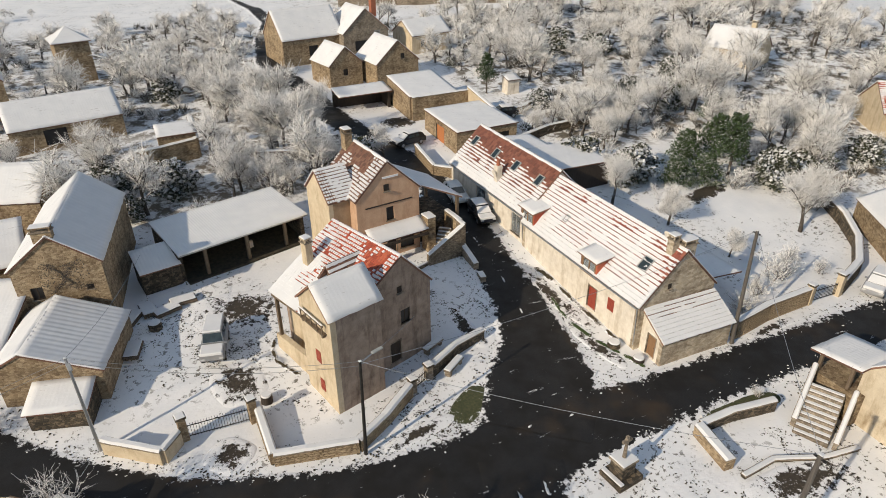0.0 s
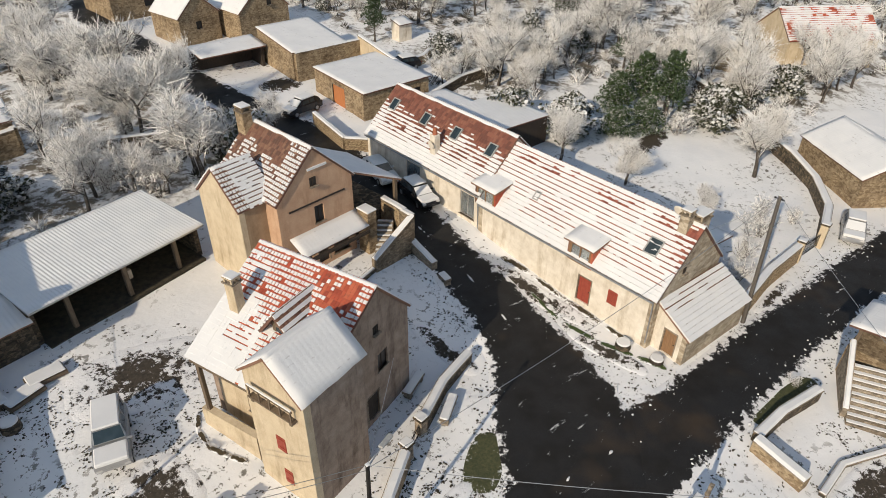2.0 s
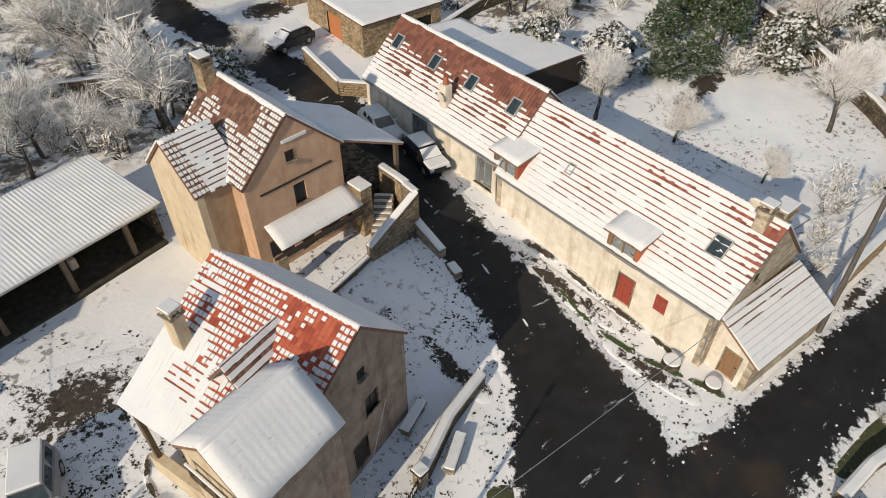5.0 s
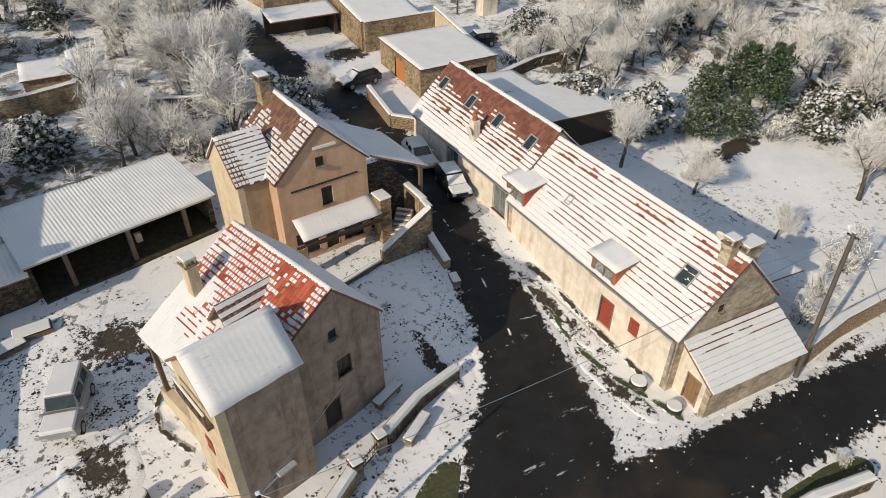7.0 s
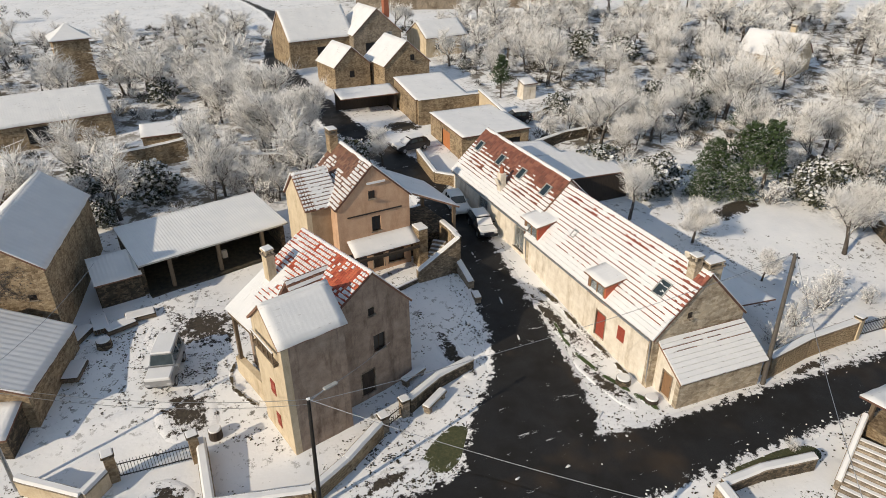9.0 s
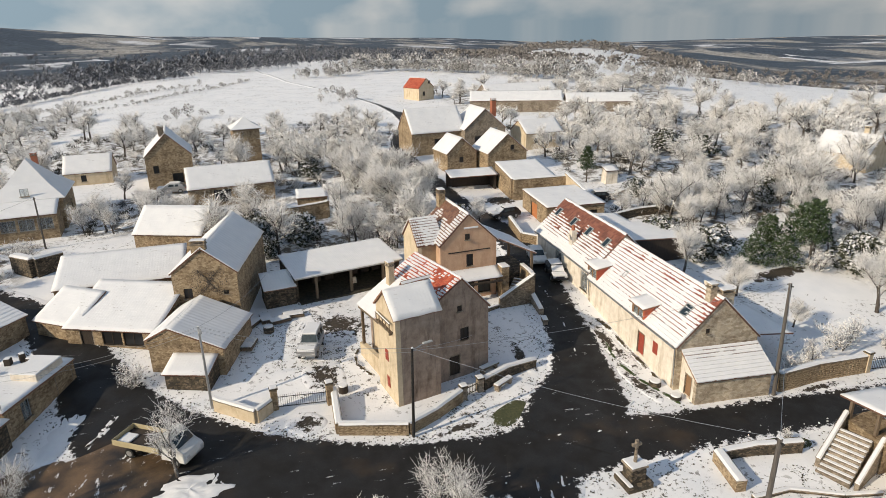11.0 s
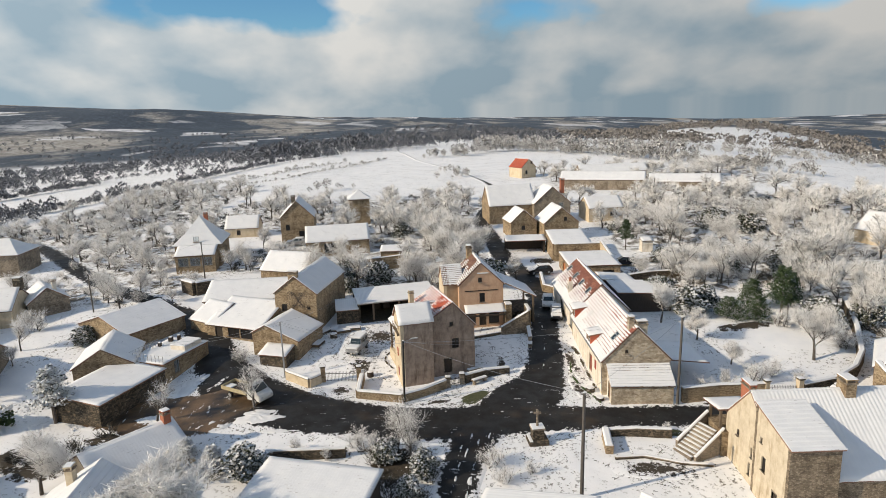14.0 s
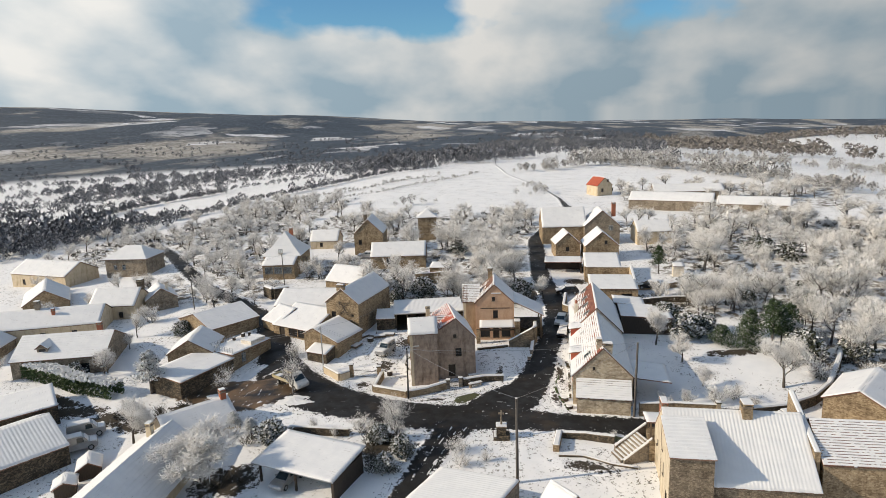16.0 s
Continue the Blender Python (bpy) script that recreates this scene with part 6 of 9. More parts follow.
def steps(name, label, m, n, rise, run, w, mat=None, snow=True, group=""):
    th = thing(name, m, label, "stairs", group)
    for i in range(n):
        part("step", boxes((-w / 2, w / 2, i * run, (n) * run, i * rise - (0.6 if i == 0 else 0.0), (i + 1) * rise), bevel=0.01), mat or M_GREYSTONE, th)
        if snow:
            part("snow_strip", boxes((-w / 2 + 0.05, w / 2 - 0.05, i * run + 0.10, (i + 1) * run - 0.005, (i + 1) * rise + 0.002, (i + 1) * rise + 0.07), bevel=0.02), M_SNOW, th)
    return th


steps("outside_stairs", "stone outside stairs with snow on every step", pose(20.6, 45.4, 1.5, 0, 0, -42), 8, 0.2, 0.33, 1.2)
# darker stone here, so that its colour carries the shade on this wall
stone_wall("stair_wall", "stone stair wall with sloping snowy coping", [(19.3, 44.6), (22.9, 44.9), (23.3, 47.2)], [0.9, 2.9, 2.3], 0.45, M_TOWERSTONE)
stone_wall("terrace_wall", "low stone terrace wall under snow", [(23.2, 46.2), (23.1, 48.6)], [2.6, 2.5], 0.5, M_RUBBLE)
stone_wall("lane_wall", "low stone wall along the lane with snow", [(22.9, 45.3), (22.8, 42.3)], [0.9, 0.6], 0.45, M_GREYSTONE)
stone_wall("yard_kerb", "low stone kerb round the front yard", [(14.6, 43.3), (19.2, 44.6)], [0.25, 0.25], 0.25, M_DARKSTONE, 0.05)
stone_wall("garden_wall_small", "L-shaped stone wall with snow by the lane", [(28.0, 66.2), (27.6, 60.5), (29.8, 58.6)], [1.2, 1.1, 1.1], 0.45, M_RUBBLE, stones=200)

# ---- yard walls, gate, pillars ----
stone_wall("yard_wall", "cream rendered yard wall with thick snow on top", [(-6.9, 35.2), (-3.8, 32.75), (-2.75, 33.9)], 0.95, 0.45, M_CREAM, 0.16)
stone_wall("yard_wall", "cream stone yard wall with a double snowy coping", [(2.1, 34.2), (2.1, 29.75), (7.0, 28.55), (9.2, 29.8)], [0.95, 0.8, 0.8, 0.75], 0.5, M_RUBBLE, 0.14, stones=280)
stone_wall("lane_side_wall", "low stone wall with snow beside the verge", [(9.2, 29.8), (11.7, 31.5)], [0.75, 0.9], 0.55, M_RUBBLE, 0.16)
stone_wall("lane_side_wall", "low stone wall with snow beside the verge", [(13.9, 32.7), (16.4, 34.0), (19.2, 34.9)], [0.85, 0.8, 0.6], 0.5, M_DARKSTONE, 0.14)
pillar(-2.45, 34.15, 1.75, 0.5, mat=M_RUBBLE)
pillar(1.75, 33.85, 1.75, 0.5, mat=M_RUBBLE)
pillar(12.0, 31.75, 1.05, 0.5)
pillar(13.6, 32.55, 1.05, 0.5)
pillar(45.5, 26.9, 1.7, 0.5, mat=M_CREAM)
pillar(48.9, 26.7, 1.9, 0.55, mat=M_CREAM)


def iron_gate(x0, y0, x1, y1, h, label):
    th = thing("iron_gate", pose(x0, y0, gz(x0, y0), 0, 0, math.degrees(math.atan2(y1 - y0, x1 - x0))), label, "gate", "iron gates")
    ln = math.hypot(x1 - x0, y1 - y0)
    part("rail", boxes((0.3, ln - 0.3, -0.02, 0.02, 0.12, 0.17)), M_IRON, th)
    part("rail", boxes((0.3, ln - 0.3, -0.02, 0.02, h - 0.2, h - 0.15)), M_IRON, th)
    k = int((ln - 0.6) / 0.16)
    for i in range(k + 1):
        u = 0.3 + (ln - 0.6) * i / k
        part("bar", boxes((u - 0.012, u + 0.012, -0.012, 0.012, 0.05, h + 0.06 * math.sin(math.pi * i / k))), M_IRON, th)


iron_gate(-2.45, 34.15, 1.75, 33.85, 1.15, "black iron double gate between stone pillars")
iron_gate(12.0, 31.75, 13.6, 32.55, 0.9, "small black iron garden gate")
iron_gate(45.5, 26.9, 48.9, 26.7, 1.2, "black iron driveway gate")
stone_wall("garden_wall", "long mossy rubble garden wall with snow on top", [(36.4, 26.4), (40.5, 26.9), (45.3, 26.95)], [1.5, 1.5, 1.45], 0.5, M_RUBBLE, stones=280)
stone_wall("garden_wall", "dark rubble wall curving up beside the drive", [(49.2, 26.75), (53.5, 28.2), (57.5, 31.0), (60.5, 34.5), (64, 41), (68, 50)], [1.3, 1.2, 1.2, 1.3, 1.3, 1.3], 0.6, M_DARKSTONE, 0.16)
stone_wall("orchard_wall", "old rubble wall across the orchard with snow", [(39.5, 63.5), (46, 65.5), (53, 66)], 1.0, 0.5, M_DARKSTONE)
stone_wall("orchard_wall", "old rubble wall across the orchard with snow", [(40.2, 72.0), (47, 73), (52, 76)], 0.9, 0.5, M_RUBBLE)
stone_wall("ruin_wall", "tall ruined stone wall end with snow", [(40.4, 76.3), (40.6, 68.8)], [3.4, 2.4], 0.5, M_CREAM)
stone_wall("ruin_wall", "roofless stone wall with a snowy top", [(32.0, 76.3), (40.2, 76.2)], [3.0, 3.0], 0.5, M_RUBBLE)
stone_wall("field_wall", "ruined field wall under thick snow", [(-30.5, 66.5), (-28.0, 64.5), (-25.8, 66.5)], [1.9, 2.0, 1.8], 1.1, M_DARKSTONE, 0.2)
stone_wall("ruin_wall", "broken stone wall with snow on its ledge", [(-2.0, 75.8), (1.0, 75.4), (4.9, 75.7), (5.0, 79.4)], [1.6, 1.9, 2.2, 3.4], 0.6, M_RUBBLE)
stone_wall("lane_wall", "stone wall along the back lane", [(10, 72.5), (20.5, 68.5)], 1.0, 0.5, M_DARKSTONE)
stone_wall("front_wall", "overgrown dry stone wall by the road", [(-5.2, 18.6), (2.2, 18.6)], 0.8, 0.4, M_DARKSTONE)

# ---- the garden at the cross ----
def wayside_cross():
    th = thing("wayside_cross", pose(20.25, 20.0, gz(20.25, 20.0), 0, 0, 6), "stone wayside cross on a stepped snowy base", "cross")
    part("base_step", boxes((-0.95, 0.95, -0.85, 0.85, -0.3, 0.35), bevel=0.04), M_DARKSTONE, th)
    part("pedestal", boxes((-0.55, 0.55, -0.5, 0.5, 0.35, 1.35), bevel=0.03), M_DARKSTONE, th)
    part("slab", boxes((-0.65, 0.65, -0.6, 0.6, 1.35, 1.5), bevel=0.03), M_GREYSTONE, th)
    bm = bmesh.new()
    tube(bm, (0, 0, 1.5), (0, 0, 2.6), 0.13, 0.09, 8)
    part("shaft", bm, M_GREYSTONE, th)
    part("cross_head", boxes((-0.09, 0.09, -0.08, 0.08, 2.6, 3.25), (-0.34, -0.09, -0.08, 0.08, 2.82, 3.0), (0.09, 0.34, -0.08, 0.08, 2.82, 3.0)), M_GREYSTONE, th)
    part("snow_cap", boxes((-0.62, 0.62, -0.57, 0.57, 1.502, 1.60), bevel=0.04), M_SNOW, th)
    part("snow_cap", boxes((-0.9, -0.58, -0.8, 0.8, 0.352, 0.44), bevel=0.03), M_SNOW, th)


wayside_cross()
stone_wall("bank_wall", "low bank wall with grass and snow", [(27.2, 20.6), (29.8, 20.5), (33.0, 19.9)], [0.6, 0.7, 0.8], 0.5, M_DARKSTONE, 0.08)
stone_wall("stone_trough", "long stone block with a flat snowy top", [(26.85, 20.5), (26.5, 17.6)], 0.7, 0.7, M_RUBBLE, 0.14)
stone_wall("terrace_edge", "low winding stone terrace edge in the garden", [(26.8, 16.8), (29.5, 16.9), (32.5, 15.6), (35.0, 15.2)], 0.12, 0.3, M_DARKSTONE, 0.08)
steps("house_stairs", "broad stone stairs with snow on the treads", pose(32.9, 17.0, gz(33, 17) - 0.05, 0, 0, -64), 9, 0.22, 0.36, 2.1)
stone_wall("stair_parapet", "sloping stone stair parapet with snow", [(32.9, 18.3), (36.3, 19.9)], [0.6, 2.5], 0.28, M_GREYSTONE, 0.12)
stone_wall("stair_parapet", "sloping stone stair parapet with snow", [(33.6, 15.8), (36.6, 17.1)], [0.45, 2.3], 0.26, M_GREYSTONE, 0.12)


def stair_porch():
    th = thing("stair_porch", pose(37.2, 18.6, -0.3, 0, 0, 0), "porch landing with a tiled roof on a wooden post", "porch")
    part("landing", boxes((-0.9, 1.6, -1.9, 1.5, -1.0, 2.0)), M_RUBBLE, th)
    part("post", boxes((-0.75, -0.55, 1.1, 1.3, 2.0, 3.6)), M_WOOD, th)
    part("post", boxes((-0.75, -0.55, -1.0, -0.8, 2.0, 3.7)), M_WOOD, th)
    slope(th, (-1.2, 1.8, 3.6), (2.4, 1.8, 3.6), (0, -3.4, 0.5), 191, "snow", name="roof", tile=M_TILE)


stair_porch()


# ---- poles and wires ----
def pole(x, y, h, lean=(0, 0), r=0.13, label="tall weathered wooden utility pole", lamp=None, mat=None):
    g = gz(x, y)
    th = thing("utility_pole", pose(x, y, g), label, "pole", "utility poles")
    bm = bmesh.new()
    tube(bm, (0, 0, -0.5), (lean[0], lean[1], h), r, r * 0.7, 8)
    part("mast", bm, mat or M_POLE, th)
    if lamp:
        bm = bmesh.new()
        tube(bm, (lean[0], lean[1], h - 0.15), (lean[0] + lamp[0] * 1.1, lean[1] + lamp[1] * 1.1, h + 0.1), 0.035, 0.03, 6)
        arm = part("lamp_arm", bm, M_METAL, th)
        bm = bmesh.new()
        box(bm, -0.38, 0.38, -0.12, 0.12, -0.05, 0.06, 0.03)
        bmesh.ops.transform(bm, matrix=pose(lean[0] + lamp[0] * 1.3, lean[1] + lamp[1] * 1.3, h + 0.1, 0, 0, math.degrees(math.atan2(lamp[1], lamp[0]))), verts=bm.verts)
        part("lamp_head", bm, M_FRAME, arm)
    else:
        part("insulator", boxes((lean[0] - 0.05, lean[0] + 0.05, lean[1] - 0.3, lean[1] + 0.3, h - 0.25, h - 0.18)), M_IRON, th)
    part("snow_cap", boxes((lean[0] - r * 0.7, lean[0] + r * 0.7, lean[1] - r * 0.7, lean[1] + r * 0.7, h, h + 0.06), bevel=0.02), M_SNOW, th)
    return Vector((x + lean[0], y + lean[1], g + h))


P1 = pole(7.25, 28.1, 7.1, (0.15, 0), 0.12, "dark street lamp pole behind the yard wall", (0.9, 0.3), M_IRON)
P2 = pole(35.75, 25.9, 9.3, (0.3, 0.5), 0.16)
P3 = pole(22.6, 11.6, 9.4, (0.05, -0.2), 0.17)
P4 = pole(-7.2, 35.4, 6.7, (-0.2, 0.7), 0.11, "grey street lamp pole beside the shed", (0.2, -0.9), M_METAL)
P5 = pole(-29.5, 73.0, 6.5, (0, 0), 0.12)
P6 = pole(-41.5, 58.5, 6.0, (0, 0), 0.12)
P7 = pole(63.5, 118.0, 7.5, (0.2, 0), 0.12)


def wire(a, b, sag=0.5):
    a, b = Vector(a), Vector(b)
    side = (b - a).cross(Vector((0, 0, 1))).normalized() * 0.016
    vs, fs = [], []
    for i in range(13):
        p = a.lerp(b, i / 12) - Vector((0, 0, 4 * sag * (i / 12) * (1 - i / 12)))
        vs += [p + side, p - side * 0.5 + Vector((0, 0, 0.014)), p - side * 0.5 - Vector((0, 0, 0.014))]
    for i in range(12):
        for k in range(3):
            fs.append((i * 3 + k, i * 3 + (k + 1) % 3, i * 3 + 3 + (k + 1) % 3, i * 3 + 3 + k))
    ob = new("overhead_wire", mesh_of("overhead_wire", vs, fs, M_METAL))
    tagged(ob, "thin overhead cable sagging between poles", "cable", "overhead cables")


wire(P1, P3, 0.5)
wire(P1 + Vector((0, 0, -0.2)), P2, 0.6)
wire(P1, (13.6, 34.8, 4.0), 0.2)
wire(P1, P4, 0.6)
wire(P1 + Vector((0, 0, -0.3)), P4 + Vector((0, 0, -0.3)), 0.7)
wire(P2, P3, 0.4)
wire(P4, (-2.8, 50.0, 5.5), 0.5)
wire(P4, (-22.5, 36.5, 4.8), 0.6)
wire(P4 + Vector((0, 0, -0.3)), (-22.5, 36.0, 4.6), 0.6)
wire(P2, (33.2, 29.2, 6.4), 0.2)
wire(P5, P6, 0.5)


# ---- vehicles ----
M_PAINT_WHITE = plain_material("white_car_paint", (0.62, 0.62, 0.60), (0.70, 0.70, 0.68), 0.3, 0, 1.5, 0.02)
M_PAINT_BLACK = plain_material("black_car_paint", (0.012, 0.012, 0.014), (0.022, 0.022, 0.025), 0.2, 0, 1.5, 0.02)
M_PAINT_SILVER = plain_material("silver_car_paint", (0.34, 0.34, 0.34), (0.42, 0.42, 0.42), 0.3, 0.5, 1.5, 0.02)
M_PAINT_YELLOW = plain_material("pale_yellow_paint", (0.42, 0.35, 0.20), (0.52, 0.45, 0.28), 0.5, 0, 1.5, 0.02)
M_RUBBER = plain_material("tyre_rubber", (0.012, 0.012, 0.012), (0.03, 0.03, 0.03), 0.9, 0, 6, 0.2)
M_LAMPGLASS = plain_material("headlamp_glass", (0.5, 0.5, 0.5), (0.6, 0.6, 0.6), 0.1, 0, 2, 0.0)
M_TAIL = plain_material("red_tail_lamp", (0.35, 0.02, 0.02), (0.42, 0.03, 0.03), 0.2, 0, 2, 0.0)


def wheel(th, x, y, r=0.31, w=0.2):
    bm = bmesh.new()
    bmesh.ops.create_cone(bm, cap_ends=True, segments=18, radius1=r, radius2=r, depth=w, matrix=pose(x, y, r, 90, 0, 0))
    t = part("wheel", bm, M_RUBBER, th)
    bm = bmesh.new()
    bmesh.ops.create_cone(bm, cap_ends=True, segments=14, radius1=r * 0.62, radius2=r * 0.62, depth=w + 0.03, matrix=pose(x, y, r, 90, 0, 0))
    part("rim", bm, M_METAL, t)


def taper_prism(bm, ring, half0, half1, z0, z1):
    """A body from a side outline (x, z) whose half width goes from half0 at z0 to half1 at z1."""
    def hw(z):
        f = min(1, max(0, (z - z0) / (z1 - z0)))
        return half0 + (half1 - half0) * f
    a = [bm.verts.new((x, -hw(z), z)) for x, z in ring]
    b = [bm.verts.new((x, hw(z), z)) for x, z in ring]
    k = len(ring)
    bm.faces.new(a)
    bm.faces.new(b[::-1])
    for i in range(k):
        bm.faces.new((a[i], b[i], b[(i + 1) % k], a[(i + 1) % k]))


def vehicle(x, y, rot, paint, label, kind="hatch", snow=True, group="parked cars"):
    """A parked vehicle that points along local x."""
    th = thing("car" if kind != "van" else "van", pose(x, y, gz(x, y) + 0.06, 0, 0, rot), label, "car" if kind != "van" else "van", group)
    if kind == "van":
        low = [(-2.1, 0.35), (2.05, 0.35), (2.15, 0.75), (1.95, 1.0), (1.25, 1.1), (-2.1, 1.1)]
        cab = [(-2.08, 1.1), (1.2, 1.1), (0.75, 1.75), (0.45, 1.88), (-1.9, 1.9), (-2.05, 1.8)]
        top, hood, axle = (-1.85, 0.5, 1.90), (1.25, 1.95, 1.04), (-1.35, 1.35)
    elif kind == "jeep":
        low = [(-1.9, 0.45), (1.85, 0.45), (1.95, 0.75), (1.9, 1.05), (0.7, 1.12), (-1.9, 1.12)]
        cab = [(-1.88, 1.12), (0.66, 1.12), (0.3, 1.78), (-1.75, 1.82), (-1.85, 1.75)]
        top, hood, axle = (-1.75, 0.28, 1.82), (0.75, 1.85, 1.10), (-1.2, 1.25)
    else:
        low = [(-2.05, 0.3), (2.05, 0.3), (2.15, 0.6), (2.0, 0.78), (1.2, 0.92), (-1.8, 0.98), (-2.1, 0.85)]
        cab = [(-1.9, 0.97), (1.15, 0.92), (0.35, 1.42), (-0.2, 1.5), (-1.2, 1.47), (-1.7, 1.3)]
        top, hood, axle = (-1.25, 0.25, 1.49), (1.0, 1.95, 0.88), (-1.3, 1.3)
    bm = bmesh.new()
    taper_prism(bm, low, 0.84, 0.82, 0.3, 1.1)
    bmesh.ops.bevel(bm, geom=bm.edges[:], offset=0.05, segments=2, affect="EDGES")
    part("body", bm, paint, th)
    bm = bmesh.new()
    taper_prism(bm, cab, 0.80, 0.64, 0.95, 1.85 if kind != "hatch" else 1.5)
    bmesh.ops.bevel(bm, geom=bm.edges[:], offset=0.04, segments=2, affect="EDGES")
    part("cabin", bm, paint, th)
    zlo, zhi = cab[0][1] + 0.08, top[2] - 0.14
    f = lambda z: 0.80 - 0.16 * (z - 0.95) / ((1.85 if kind != "hatch" else 1.5) - 0.95) + 0.006  # noqa: E731
    for s in (-1, 1):
        for a, b in (((top[0] + 0.15, (top[0] + top[1]) / 2 - 0.05), ((top[0] + top[1]) / 2 + 0.05, top[1] + 0.15)) if kind != "van" else (((top[1] - 0.55, top[1] + 0.25),) * 1)):
            bm = bmesh.new()
            vs = [bm.verts.new(v) for v in ((a, s * f(zlo), zlo), (b, s * f(zlo), zlo), (b - 0.12, s * f(zhi), zhi), (a + 0.05, s * f(zhi), zhi), (a, s * (f(zlo) - 0.03), zlo), (b, s * (f(zlo) - 0.03), zlo), (b - 0.12, s * (f(zhi) - 0.03), zhi), (a + 0.05, s * (f(zhi) - 0.03), zhi))]
            for q in ((0, 1, 2, 3), (4, 5, 6, 7), (0, 1, 5, 4), (1, 2, 6, 5), (2, 3, 7, 6), (3, 0, 4, 7)):
                bm.faces.new([vs[i] for i in q])
            part("side_window", bm, M_SKYGLASS, th)
    fx0, fx1 = cab[1][0], cab[2][0]
    fz0, fz1 = cab[1][1], cab[2][1]
    bm = bmesh.new()
    d = Vector((fx1 - fx0, 0, fz1 - fz0))
    n = Vector((-d.z, 0, d.x)).normalized() * -0.02
    pts = [Vector((fx0, sy * 0.68, fz0)) + d * t for t, sy in ((0.1, -1), (0.1, 1), (0.93, 0.9), (0.93, -0.9))]
    vs = [bm.verts.new(p + n) for p in pts] + [bm.verts.new(p - n) for p in pts]
    for q in ((0, 1, 2, 3), (4, 5, 6, 7), (0, 1, 5, 4), (1, 2, 6, 5), (2, 3, 7, 6), (3, 0, 4, 7)):
        bm.faces.new([vs[i] for i in q])
    part("windscreen", bm, M_SKYGLASS, th)
    for s in (-1, 1):
        part("headlight", boxes((low[1][0] - 0.08, low[1][0] + 0.09, s * 0.62 - 0.15, s * 0.62 + 0.15, 0.62, 0.76), bevel=0.02), M_LAMPGLASS, th)
        part("tail_light", boxes((low[0][0] - 0.06, low[0][0] + 0.08, s * 0.68 - 0.1, s * 0.68 + 0.1, 0.66, 0.86), bevel=0.02), M_TAIL, th)
        part("mirror", boxes((top[1] + 0.35, top[1] + 0.5, s * 0.9 - 0.1, s * 0.9 + 0.1, 1.0, 1.13), bevel=0.02), paint, th)
        for ax in axle:
            wheel(th, ax, s * 0.74, 0.32 if kind == "hatch" else 0.35)
    if snow:
        part("snow_cover", boxes((top[0] - 0.08, top[1] + 0.06, -0.63, 0.63, top[2] - 0.03, top[2] + 0.12), bevel=0.05), M_SNOW, th, "thick snow on the roof")
        if snow == 2:
            part("snow_cover", boxes((hood[0] + 0.05, hood[1] + 0.1, -0.76, 0.76, hood[2] - 0.16, hood[2] + 0.10), bevel=0.06), M_SNOW, th, "thick snow on the bonnet")
        if snow == 2 and kind != "jeep":
            bm = bmesh.new()
            vs = [bm.verts.new(p + n * (3.5 if k < 4 else 0.5)) for k, p in enumerate(pts * 2)]
            for q in ((0, 1, 2, 3), (4, 5, 6, 7), (0, 1, 5, 4), (1, 2, 6, 5), (2, 3, 7, 6), (3, 0, 4, 7)):
                bm.faces.new([vs[i] for i in q])
            part("snow_cover", bm, M_SNOW, th, "snow on the windscreen")
    return th


vehicle(0.75, 41.2, -105, M_PAINT_SILVER, "silver off-road car covered in snow in the yard", "jeep", 2)
vehicle(27.55, 50.0, -99, M_PAINT_BLACK, "black hatchback with snow on its roof and bonnet", "hatch", 2)
vehicle(27.2, 54.7, -99, M_PAINT_WHITE, "white hatchback parked in the lane", "hatch", 0)
vehicle(28.3, 69.2, -170, M_PAINT_BLACK, "dark car with a snow-covered roof", "hatch", 2)
vehicle(-29.4, 12.4, 40, M_PAINT_SILVER, "silver van with snow on its roof", "van", 2)
vehicle(-30.6, 15.4, 40, M_PAINT_SILVER, "silver van under thick snow", "van", 2)
vehicle(52.6, 25.7, -160, M_PAINT_SILVER, "grey car with snow at the drive", "hatch", 2)
vehicle(-1.5, 9.0, -105, M_PAINT_SILVER, "silver car under the carport", "hatch", 0)
vehicle(33.5, 84.5, 180, M_PAINT_BLACK, "dark car beside the flat-roofed carport", "hatch", 2)
vehicle(43.5, 72.5, 170, M_PAINT_BLACK, "dark parked car with some snow", "hatch", 1)
vehicle(-17.5, 93.0, 180, M_PAINT_SILVER, "car with snow before the tall house", "hatch", 2)


